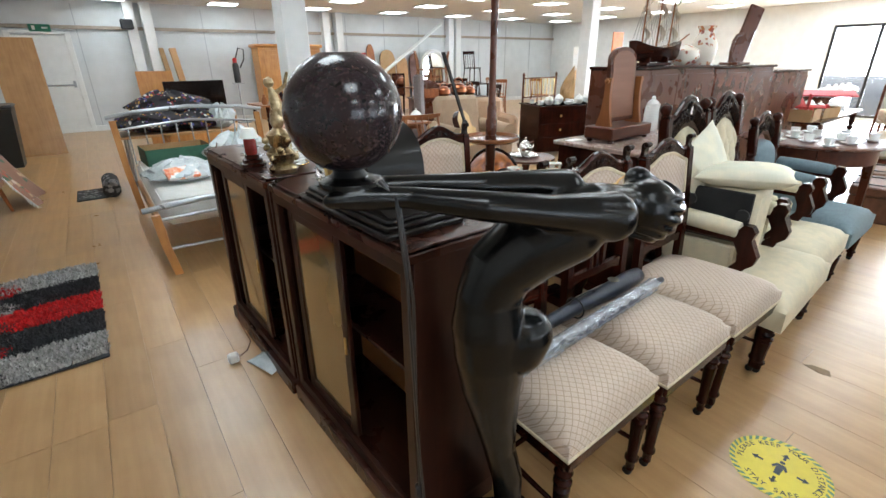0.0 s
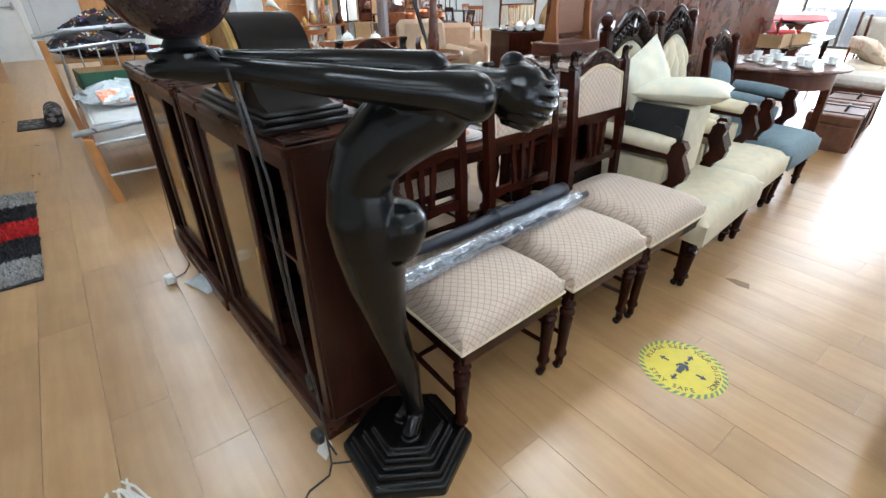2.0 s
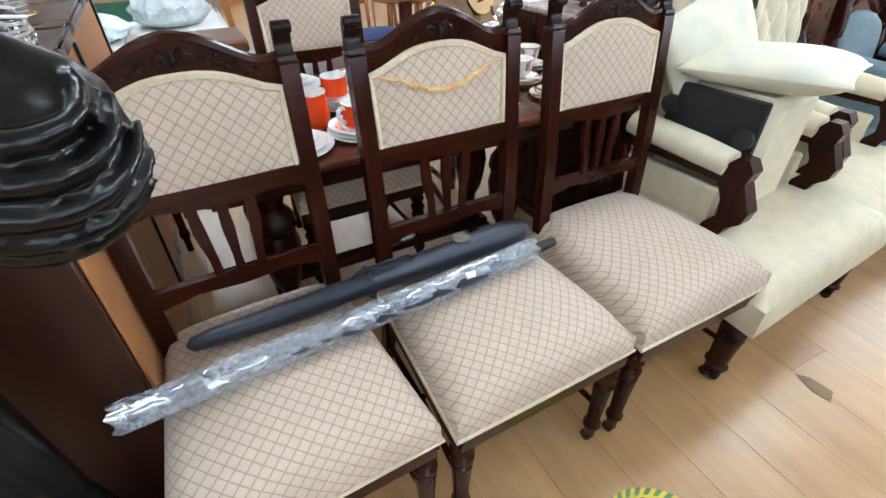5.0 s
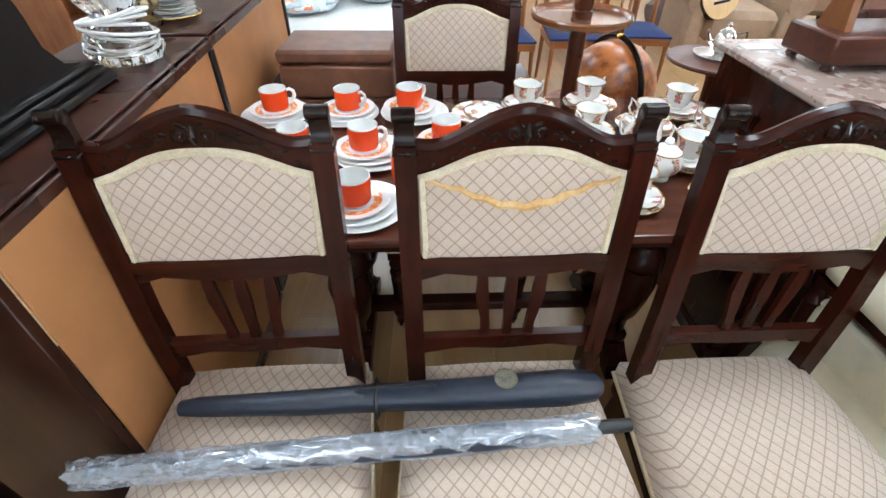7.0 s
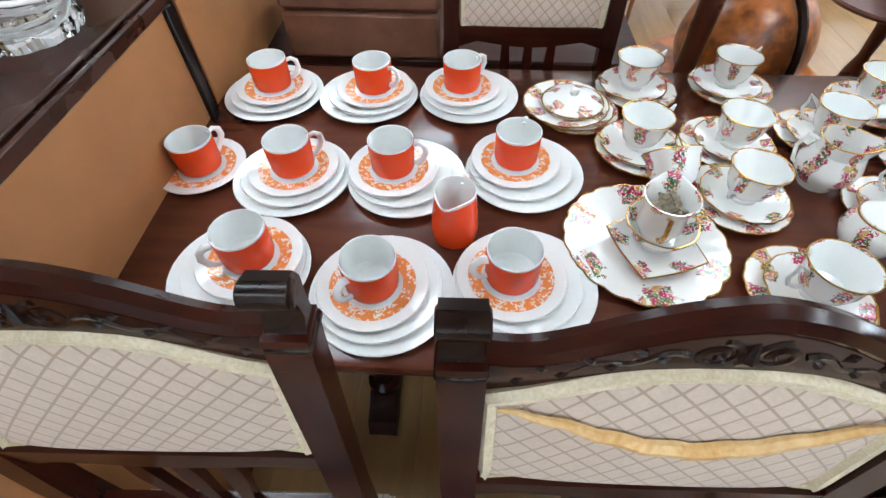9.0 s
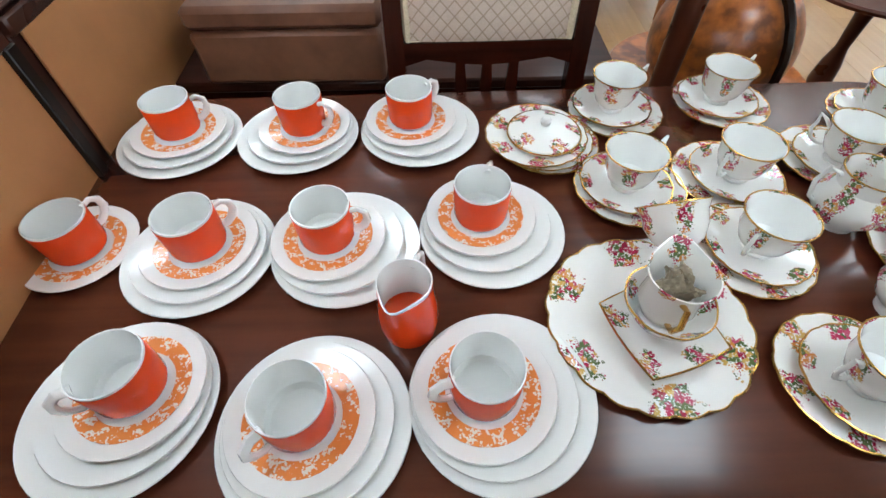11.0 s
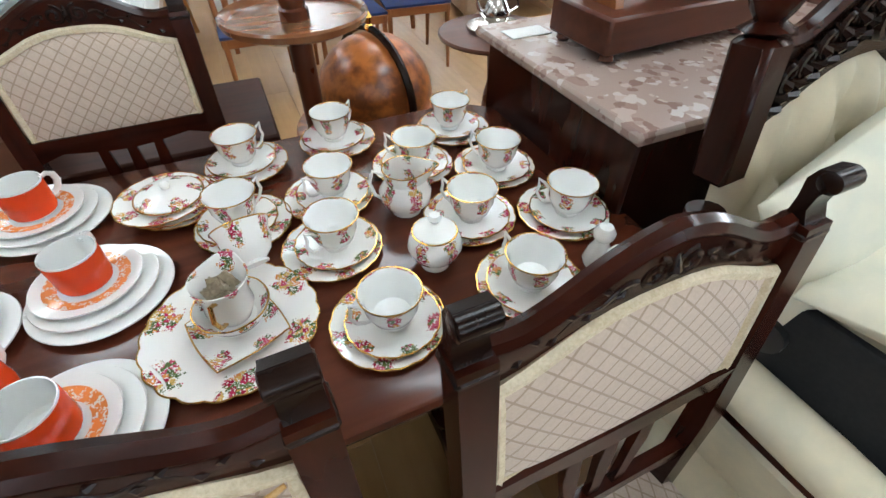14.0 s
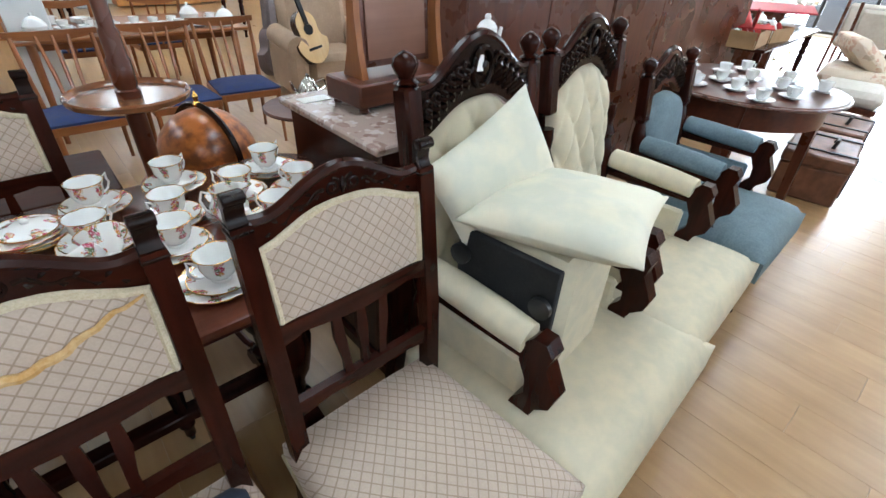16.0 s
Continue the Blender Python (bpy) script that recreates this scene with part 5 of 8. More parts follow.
part("pad", Geo().pillow(0.44, 0.44, 0.115, 18), CREAM2, pl, smooth=80)
pl2 = thing("cushion", "ivory damask cushion leaning upright against the chair back", "cushion", pose(2.71, 1.155, 0.895, 72, 0, 0) @ pose(0, 0, 0, 0, 0, 20), "ivory cushions")
part("pad", Geo().pillow(0.42, 0.36, 0.11, 18), CREAM2, pl2, smooth=80)


# ---- behind the dining table ----
cst = thing("coat_stand", "turned red-brown wooden coat stand with a round tray", "coat stand", pose(2.047, 2.163, 0))
part("pole", Geo().lathe([(0.026, 0.1), (0.03, 0.3), (0.026, 0.6), (0.03, 0.94), (0.036, 0.96), (0.036, 1.01), (0.03, 1.015), (0.034, 1.03), (0.034, 1.1), (0.028, 1.11), (0.028, 1.18), (0.022, 1.19), (0.02, 1.5), (0.022, 1.76), (0.026, 1.78), (0.018, 1.8), (0.022, 1.9), (0.001, 1.93)], 18), REDWOOD, cst)
part("tray", Geo().lathe([(0.03, 0.965), (0.14, 0.97), (0.172, 0.985), (0.178, 1.0), (0.174, 1.006), (0.166, 1.0), (0.16, 0.99), (0.03, 0.988)], 40), wood("tray_mahogany", (0.26, 0.11, 0.045), (0.17, 0.06, 0.025), 0.2, axis=0, coat=0.4), cst, "round dished tray")
for k in range(4):
    a = k * math.pi / 2 + 0.4
    part("foot", Geo().tube([(0.02 * math.cos(a), 0.02 * math.sin(a), 0.16), (0.14 * math.cos(a), 0.14 * math.sin(a), 0.12), (0.24 * math.cos(a), 0.24 * math.sin(a), 0.02), (0.27 * math.cos(a), 0.27 * math.sin(a), 0.014)], [0.018, 0.017, 0.014, 0.014], 8), REDWOOD, cst)
    part("hook", Geo().tube([(0.02 * math.cos(a), 0.02 * math.sin(a), 1.8), (0.09 * math.cos(a), 0.09 * math.sin(a), 1.79), (0.12 * math.cos(a), 0.12 * math.sin(a), 1.84), (0.1 * math.cos(a), 0.1 * math.sin(a), 1.87)], 0.007, 8), BLACKWOOD, cst)
gd = thing("globe_bar", "antique-style wooden globe drinks cabinet with a dark meridian band", "globe", pose(2.288, 2.39, 0))
part("globe", Geo().lathe([(0.19 * math.sin(radians(a)), 0.66 - 0.19 * math.cos(radians(a))) for a in range(0, 181, 9)], 36), GLOBEMAP, gd)
part("meridian", Geo().tube([(0.207 * math.cos(radians(a)) * 0.3, 0.207 * math.cos(radians(a)) * -0.954, 0.66 + 0.207 * math.sin(radians(a))) for a in range(0, 360, 12)], 0.012, 6, True), CARVED, gd)
part("finial", Geo().lathe([(0.012, 0.86), (0.016, 0.87), (0.008, 0.88), (0.012, 0.9), (0.001, 0.92)], 12), GOLD, gd, "small gilt knob")
part("ring_table", Geo().lathe([(0.17, 0.54), (0.28, 0.54), (0.286, 0.55), (0.28, 0.562), (0.17, 0.562)], 40), GLOBEMAP, gd)
for k in range(3):
    a = k * 2.094 + 0.5
    part("leg", Geo().lathe(turned_leg(0.54, 0.02), 12, (0.23 * math.cos(a), 0.23 * math.sin(a), 0)), REDWOOD, gd)
CH = pose(2.49, 1.43, 0, 0, 0, 1)
ch_ = thing("marble_top_chest", "dark mahogany chest with a speckled pink-grey marble top", "chest", CH)
part("carcass", Geo().box((0.47, 0.295, 0.485), (0.9, 0.56, 0.89), 0.006), MAHOGANY, ch_)
part("marble_top", Geo().box((0.47, 0.295, 0.943), (0.96, 0.61, 0.026), 0.007), MARBLE, ch_, "speckled pink-grey marble slab")
part("plinth", Geo().box((0.47, 0.295, 0.03), (0.93, 0.58, 0.06), 0.006), MAHOGANY_X, ch_)
part("price_card", Geo().box((0.08, 0.5, 0.9575), (0.11, 0.06, 0.002), 0.0005), PAPER, ch_, "white card lying on the marble")
MI = pose(2.82, 1.79, 0.956, 0, 0, 3)
mi = thing("dressing_mirror", "mahogany swing dressing mirror on a box base, seen from behind", "mirror", MI)
part("base", Geo().box((0, 0, 0.058), (0.46, 0.2, 0.075), 0.006), REDWOOD_X, mi)
for sx in (-1, 1):
    for sy in (-1, 1):
        part("foot", Geo().lathe([(0.01, 0), (0.018, 0.006), (0.014, 0.02)], 12, (sx * 0.2, sy * 0.075, 0)), REDWOOD, mi)
    part("support", Geo().prism([(-0.05, 0.095), (-0.03, 0.18), (-0.018, 0.28), (-0.02, 0.38), (0.02, 0.38), (0.022, 0.27), (0.035, 0.17), (0.06, 0.095)], "x", sx * 0.17 - 0.011, sx * 0.17 + 0.011), TEAK, mi)
    part("knob", Geo().lathe([(0.006, 0), (0.014, 0.008), (0.014, 0.02), (0.004, 0.026)], 12, (0, 0, 0), pose(sx * 0.182, 0, 0.36, 0, sx * 90, 0)), TEAK, mi)
mir = [(-0.145, 0.12), (0.145, 0.12)] + arc(0, 0.48, 0.145, 0, 180, 18, 0.075)
mf = part("mirror_frame", Geo().prism(mir, "y", -0.012, 0.012, pose(0, 0, 0, -4, 0, 0)), REDWOOD, mi)
part("backboard", Geo().prism([(x * 0.86, 0.335 + (z - 0.335) * 0.9) for x, z in mir], "y", -0.018, -0.011, pose(0, 0, 0, -4, 0, 0)), wood("pale_backboard", (0.24, 0.115, 0.075), (0.19, 0.085, 0.055), 0.6, axis=0), mf)
part("mirror_glass", Geo().prism([(x * 0.86, 0.335 + (z - 0.335) * 0.9) for x, z in mir], "y", 0.011, 0.015, pose(0, 0, 0, -4, 0, 0)), MIRROR, mf)
tp = thing("coffee_pot", "tall white china coffee pot with a knobbed lid", "crockery", pose(3.37, 1.9, 0.956))
part("pot", Geo().lathe([(0.05, 0), (0.056, 0.01), (0.052, 0.08), (0.045, 0.16), (0.042, 0.18), (0.044, 0.185), (0.03, 0.205), (0.012, 0.215), (0.015, 0.225), (0.01, 0.236), (0, 0.238)], 28), PORCELAIN, tp)
part("handle", Geo().tube([(-0.045, 0, 0.16), (-0.08, 0, 0.165), (-0.09, 0, 0.11), (-0.075, 0, 0.06), (-0.053, 0, 0.05)], 0.006, 8), PORCELAIN, tp)
part("spout", Geo().tube([(0.05, 0, 0.09), (0.075, 0, 0.13), (0.088, 0, 0.18)], [0.013, 0.01, 0.007], 8), PORCELAIN, tp)
ot = thing("occasional_table", "small round polished wooden occasional table", "table", pose(2.88, 2.649, 0))
part("tabletop", Geo().lathe([(0.001, 0.68), (0.21, 0.68), (0.232, 0.688), (0.235, 0.697), (0.228, 0.703), (0.215, 0.7), (0.001, 0.7)], 40), REDWOOD_X, ot)
part("pedestal", Geo().lathe([(0.03, 0.2), (0.045, 0.22), (0.03, 0.26), (0.024, 0.3), (0.04, 0.38), (0.034, 0.44), (0.02, 0.5), (0.026, 0.6), (0.04, 0.66), (0.06, 0.68)], 20), REDWOOD, ot)
for k in range(3):
    part("leg", Geo().tube([(0.02, 0, 0.24), (0.09, 0, 0.22), (0.16, 0, 0.12), (0.2, 0, 0.03), (0.225, 0, 0.015)], [0.022, 0.02, 0.016, 0.013, 0.014], 8), REDWOOD, ot, m=pose(0, 0, 0, 0, 0, 120 * k + 30))
sv = thing("silver_teapot", "polished silver teapot on a tray", "teapot", pose(2.904, 2.691, 0.7))
SILVER = mat("polished_silver", (0.75, 0.74, 0.72), (0.6, 0.58, 0.55), 0.15, 1.0, 20, 0.05)
part("tray", Geo().lathe([(0.1, 0), (0.12, 0.008), (0.12, 0.01), (0.1, 0.005)], 28), SILVER, sv)
part("pot", Geo().lathe([(0.03, 0.006), (0.035, 0.015), (0.055, 0.04), (0.058, 0.07), (0.04, 0.1), (0.03, 0.115), (0.008, 0.13), (0.01, 0.14), (0.002, 0.15)], 20), SILVER, sv)
part("handle", Geo().tube([(0.045, 0, 0.1), (0.09, 0, 0.11), (0.1, 0, 0.07), (0.055, 0, 0.05)], 0.005, 8), SILVER, sv)
part("spout", Geo().tube([(-0.05, 0, 0.05), (-0.08, 0, 0.08), (-0.095, 0, 0.12)], [0.012, 0.009, 0.006], 8), SILVER, sv)
bn = thing("side_table", "low dark mahogany side table", "table", pose(1.40, 2.36, 0, 0, 0, 0))
part("tabletop", Geo().box((0, 0, 0.69), (1.08, 0.42, 0.028), 0.006), wood("side_table_mahogany", (0.06, 0.017, 0.009), (0.025, 0.007, 0.004), 0.55, axis=0, spec=0.12), bn)
part("apron", Geo().box((0, 0, 0.635), (1.0, 0.36, 0.08), 0.004), MAHOGANY_X, bn)
for sx in (-0.48, 0.48):
    for sy in (-0.16, 0.16):
        part("leg", Geo().lathe(turned_leg(0.62, 0.024), 12, (sx, sy, 0)), MAHOGANY, bn)
br = thing("leather_case", "brown leather travelling case closed on the side table", "case", pose(1.17, 2.28, 0.705, 0, 0, 0))
part("body", Geo().box((0, 0, 0.062), (0.42, 0.28, 0.124), 0.01), TANLEATHER, br)
part("lid", Geo().box((0, 0, 0.152), (0.426, 0.286, 0.05), 0.012), TANLEATHER, br)

# ---- the further dining set ----
def slat_chair(m):
    c = thing("slat_back_chair", "teak dining chair with curved slats and a navy seat", "chair", m, "teak chairs at the further table")

    def topf(u, v):
        e = max(0, 1 - abs(2 * u - 1) ** 3) * max(0, 1 - abs(2 * v - 1) ** 3)
        return ((2 * u - 1) * (0.225 - 0.02 * v), -0.21 + 0.42 * v, 0.44 + 0.03 * e ** 0.5)
    part("seat", Geo().slab(topf, lambda u, v: ((2 * u - 1) * (0.225 - 0.02 * v), -0.21 + 0.42 * v, 0.425), 8, 8), NAVY, c, "navy blue padded seat", smooth=60)
    fr = Geo()
    fr.box((0, -0.205, 0.4), (0.44, 0.022, 0.05), 0.004)
    fr.box((0, 0.2, 0.4), (0.4, 0.022, 0.05), 0.004)
    for s in (-1, 1):
        fr.box((s * 0.212, 0, 0.4), (0.022, 0.4, 0.05), 0.004)
    part("seat_frame", fr, TEAK_X, c)
    for s in (-1, 1):
        part("leg", Geo().tube([(s * 0.2, -0.2, 0.42), (s * 0.205, -0.205, 0)], [0.018, 0.011], 10), TEAK, c)
        part("back_post", Geo().tube([(s * 0.2, 0.27, 0), (s * 0.195, 0.21, 0.42), (s * 0.205, 0.25, 0.66), (s * 0.21, 0.3, 0.84)], [0.012, 0.019, 0.016, 0.013], 10), TEAK, c)
    n = 10
    rings_ = []
    for i in range(n + 1):
        x = -0.245 + 0.49 * i / n
        z = 0.855 - 0.02 * math.cos(math.pi * x / 0.5)
        y = 0.31 + 0.02 * math.cos(math.pi * x / 0.5)
        hz = 0.016 + 0.014 * math.cos(math.pi * x / 0.52)
        rings_.append([(x, y - 0.012, z - hz), (x, y + 0.012, z - hz), (x, y + 0.012, z + hz), (x, y - 0.012, z + hz)])
    part("top_rail", Geo().rings(rings_), TEAK_X, c)
    for x0, x1 in ((-0.06, -0.085), (0.0, 0.0), (0.06, 0.085)):
        part("slat", Geo().tube([(x0, 0.215, 0.43), (x0 * 1.1, 0.245, 0.62), (x1, 0.31, 0.84)], [0.013, 0.018, 0.012], 8, flat=0.5), TEAK, c)
    return c


sc1 = slat_chair(pose(2.032, 4.07, 0, 0, 0, 2))
copy_thing(sc1, pose(2.603, 4.144, 0, 0, 0, -1))
copy_thing(sc1, pose(3.08, 4.218, 0, 0, 0, -4))
copy_thing(sc1, pose(2.26, 6.268, 0, 0, 0, 176))
copy_thing(sc1, pose(2.982, 6.337, 0, 0, 0, 184))
ft = thing("teak_dining_table", "long teak dining table set with white crockery", "table", pose(2.609, 5.273, 0))
part("tabletop", Geo().box((0, 0, 0.735), (1.62, 1.0, 0.028), 0.008), TEAK_X, ft)
part("apron", Geo().box((0, 0, 0.69), (1.35, 0.75, 0.06), 0.004), TEAK_X, ft)
for sx in (-0.7, 0.7):
    for sy in (-0.38, 0.38):
        part("leg", Geo().tube([(sx, sy, 0.72), (sx * 1.03, sy * 1.05, 0)], [0.03, 0.018], 10), TEAK, ft)
W_SET = None


def white_set(x, y, z, turn, kind):
    global W_SET
    if W_SET is None:
        W_SET = [mesh("cup", Geo().lathe([(0.022, 0), (0.034, 0.02), (0.04, 0.055), (0.038, 0.055), (0.03, 0.02), (0, 0.008)], 20), PORCELAIN), mesh("saucer", Geo().lathe(dish(0.072, 0.014), 24), PORCELAIN),
                 mesh("handle", Geo().tube([(0.036, 0, 0.044), (0.055, 0, 0.046), (0.056, 0, 0.026), (0.034, 0, 0.02)], 0.0035, 6), PORCELAIN),
                 mesh("pot", Geo().lathe([(0.04, 0), (0.07, 0.03), (0.075, 0.07), (0.05, 0.11), (0.03, 0.125), (0.008, 0.135), (0.012, 0.15), (0.0, 0.155)], 20), PORCELAIN)]
    s = thing("cup_and_saucer" if kind == 0 else "tureen" if kind == 1 else "plate_pile", ("white china cup on its saucer" if kind == 0 else "white china lidded tureen" if kind == 1 else "small pile of white china plates"), "crockery", pose(x, y, z, 0, 0, turn), "white table china")
    if kind == 0:
        part("saucer", W_SET[1], None, s)
        c = part("cup", W_SET[0], None, s, m=pose(0, 0, 0.008))
        part("handle", W_SET[2], None, c)
    elif kind == 1:
        part("pot", W_SET[3], None, s)
    else:
        for i in range(5):
            part("plate", W_SET[1], None, s, m=pose(0, 0, 0.007 * i, 0, 0, 0))


rnd = random.Random(5)
for i in range(22):
    white_set(1.97 + 0.16 * (i % 9) + rnd.uniform(-0.03, 0.03), 4.92 + 0.25 * (i // 9) + rnd.uniform(-0.05, 0.05), 0.75, rnd.uniform(0, 360), 0 if i % 4 else (2 if i % 8 else 1))

# beige armchair with the guitar
ea = thing("easy_chair", "beige fabric easy chair with wide rolled arms", "armchair", pose(4.317, 5.165, 0, 0, 0, -8))
BEIGE = mat("beige_fabric", (0.42, 0.30, 0.20), (0.35, 0.24, 0.16), 0.9, 0, 70, 0.2)
part("seat", Geo().box((0, -0.05, 0.31), (0.62, 0.7, 0.26), 0.06), BEIGE, ea)
part("backrest", Geo().box((0, 0, 0), (0.72, 0.2, 0.62), 0.07, pose(0, 0.33, 0.66, -12, 0, 0)), BEIGE, ea)
for s in (-1, 1):
    part("arm", Geo().box((s * 0.41, -0.03, 0.28), (0.18, 0.78, 0.48), 0.05).tube([(s * 0.41, -0.42, 0.52), (s * 0.41, 0.3, 0.54)], 0.105, 14), BEIGE, ea)
SPRUCE = wood("spruce_top", (0.72, 0.5, 0.24), (0.62, 0.4, 0.18), 0.25, coat=0.4)
gu = thing("guitar", "acoustic guitar with a pale spruce top leaning on the chair", "guitar", pose(4.037, 4.775, 0.42, -16, -9, 10))
body = []
for a in range(0, 360, 10):
    t_ = radians(a)
    r = 0.185 if math.sin(t_) < 0 else 0.14
    wst = 1 - 0.22 * math.exp(-((math.sin(t_) - 0.22) / 0.28) ** 2)
    body.append((r * math.cos(t_) * wst, 0.2 + 0.24 * math.sin(t_)))
part("body", Geo().prism(body, "y", 0.0, 0.095), wood("rosewood", (0.07, 0.025, 0.015), None, 0.25, coat=0.4), gu)
tp_ = part("soundboard", Geo().prism([(x * 0.985, 0.2 + (z - 0.2) * 0.985) for x, z in body], "y", -0.006, 0.0), SPRUCE, gu)
part("sound_hole", Geo().lathe([(0.001, 0), (0.05, 0), (0.05, 0.002), (0.001, 0.002)], 24, (0, 0, 0), pose(0, -0.0065, 0.27, 90, 0, 0)), BLACKWOOD, tp_)
part("bridge", Geo().box((0, -0.012, 0.1), (0.15, 0.01, 0.022), 0.003), BLACKWOOD, tp_)
nk = part("neck", Geo().box((0, -0.004, 0.67), (0.052, 0.024, 0.72), 0.006), BLACKWOOD, gu)
part("headstock", Geo().box((0, 0.002, 1.09), (0.07, 0.018, 0.17), 0.006), BLACKWOOD, gu)
gc = thing("guitar_case", "upright grey-brown guitar case leaning behind the chair", "case", pose(4.081, 6.028, 0, -10, 12, 20))
part("shell", Geo().prism([(x * 1.15, 0.26 + (z - 0.2) * 1.12) for x, z in body], "y", -0.07, 0.07).box((0, 0, 0.85), (0.15, 0.13, 0.85), 0.03), mat("case_vinyl", (0.16, 0.12, 0.115), None, 0.5, 0, 60, 0.2), gc)

# ---- tall cabinets and the far side of the row ----
def back_cabinet(m, w, h, d, panels, label):
    c = thing("bookcase", label, "bookcase", m)
    part("carcass", Geo().box((w / 2, d / 2, h / 2), (w, d, h), 0.006), REDWOOD, c)
    for i in range(panels):
        pw = w / panels
        part("back_panel", Geo().box((pw * (i + 0.5), -0.004, h / 2 - 0.01), (pw - 0.008, 0.01, h - 0.06), 0.002), REDWOOD, c)
    part("top_edge", Geo().box((w / 2, d / 2 - 0.01, h + 0.012), (w + 0.03, d + 0.03, 0.024), 0.005), MAHOGANY_X, c)
    return c


back_cabinet(pose(3.478, 2.144, 0, 0, 0, -1), 1.2, 1.36, 0.42, 2, "tall red-brown mahogany bookcase seen from its panelled back")
back_cabinet(pose(4.724, 2.135, 0, 0, 0, -1), 1.2, 1.35, 0.42, 2, "tall red-brown mahogany bookcase seen from its panelled back")
back_cabinet(pose(5.994, 2.189, 0, 0, 0, -4), 0.95, 1.29, 0.4, 1, "dark mahogany chest of drawers seen from behind")
rt = thing("round_table", "round mahogany table with a rope-carved edge set with teacups", "table", pose(5.255, 1.418, 0))
part("tabletop", Geo().lathe([(0.3, 0.735), (0.5, 0.735), (0.545, 0.745), (0.55, 0.758), (0.54, 0.768), (0.3, 0.77)], 48), REDWOOD_X, rt)
rope = [((0.552) * math.cos(i * math.pi / 60), 0.552 * math.sin(i * math.pi / 60), 0.754) for i in range(120)]
part("rope_edge", Geo().tube(rope, [0.011 if i % 3 else 0.007 for i in range(120)], 6, True), REDWOOD, rt)
part("apron", Geo().lathe([(0.46, 0.6), (0.47, 0.605), (0.47, 0.735), (0.44, 0.735), (0.44, 0.6)], 40, caps=False), REDWOOD_X, rt)
for k in range(4):
    a = k * math.pi / 2 + 0.35
    part("leg", Geo().rings([[(0.43 * math.cos(a) * q + sx * w, 0.43 * math.sin(a) * q + sy * w, z) for sx, sy in ((-1, -1), (1, -1), (1, 1), (-1, 1))] for z, w, q in ((0, 0.02, 1.08), (0.1, 0.024, 1.05), (0.74, 0.034, 1.0))]), REDWOOD, rt)
for i in range(13):
    a = i * 2.4
    r = 0.13 * math.sqrt(i + 0.4)
    white_set(5.245 + r * math.cos(a), 1.425 + r * math.sin(a), 0.77, i * 77, 0)


def trunk(m, label):
    t = thing("trunk", label, "trunk", m, "old leather trunks")
    part("body", Geo().box((0.33, 0.2, 0.12), (0.66, 0.4, 0.24), 0.012), TANLEATHER, t)
    part("lid", Geo().box((0.33, 0.2, 0.285), (0.672, 0.412, 0.085), 0.014), TANLEATHER, t)
    for x in (0.13, 0.53):
        part("strap", Geo().box((x, -0.009, 0.18), (0.035, 0.01, 0.28), 0.003).box((x, 0.2, 0.331), (0.035, 0.42, 0.008), 0.003), LEATHER, t)
    part("handle", Geo().tube([(0.24, 0.15, 0.33), (0.28, 0.14, 0.37), (0.38, 0.14, 0.37), (0.42, 0.15, 0.33)], 0.012, 8), LEATHER, t)
    return t


trunk(pose(5.73, 0.746, 0, 0, 0, 8), "old scuffed tan leather travelling trunk on the floor")
trunk(pose(6.477, 0.852, 0, 0, 0, 5), "old scuffed tan leather travelling trunk on the floor")


def stool_long(m, label, top):
    s = thing("upholstered_stool", label, "stool", m)
    part("seat", Geo().box((0, 0, 0.4), (0.6, 0.5, 0.14), 0.05), top, s)
    part("seat_frame", Geo().box((0, 0, 0.31), (0.58, 0.48, 0.05), 0.006), REDWOOD_X, s)
    for sx in (-0.25, 0.25):
        for sy in (-0.2, 0.2):
            part("leg", Geo().lathe(turned_leg(0.29, 0.024), 12, (sx, sy, 0)), REDWOOD, s)
    return s


IVORY = mat("ivory_cloth", (0.6, 0.57, 0.51), (0.52, 0.48, 0.42), 0.8, 0, 30, 0.1)
PINK = spotted("faded_rose_cloth", (0.66, 0.56, 0.44), [(0.55, 0.36, 0.27), (0.6, 0.45, 0.33), (0.5, 0.4, 0.3)], 20, 0.8, 0.6)
stool_long(pose(7.623, 1.231, 0, 0, 0, 8), "ivory upholstered stool with mahogany legs", IVORY)
lo_ = thing("chaise", "faded rose upholstered low chair with a raised end", "chair", pose(8.477, 1.39, 0, 0, 0, 8))
part("seat", Geo().box((0, 0, 0.42), (0.8, 0.6, 0.16), 0.06), PINK, lo_)
part("back", Geo().box((0, 0, 0), (0.75, 0.16, 0.45), 0.07, pose(0.1, 0.05, 0.62, -50, 0, 20)), PINK, lo_)
for sx in (-0.33, 0.33):
    for sy in (-0.24, 0.24):
        part("leg", Geo().lathe(turned_leg(0.36, 0.024), 10, (sx, sy, 0)), REDWOOD, lo_)

# brown leather sofa beside the aisle
so = thing("sofa", "dark brown leather sofa with puffed cushions beside the aisle", "sofa", pose(2.98, -0.46, 0, 0, 0, 1))


def puff(g, c, s, rx=0):
    return g.pillow(s[0], s[1], s[2], 10, 4, pose(*c, rx, 0, 0))


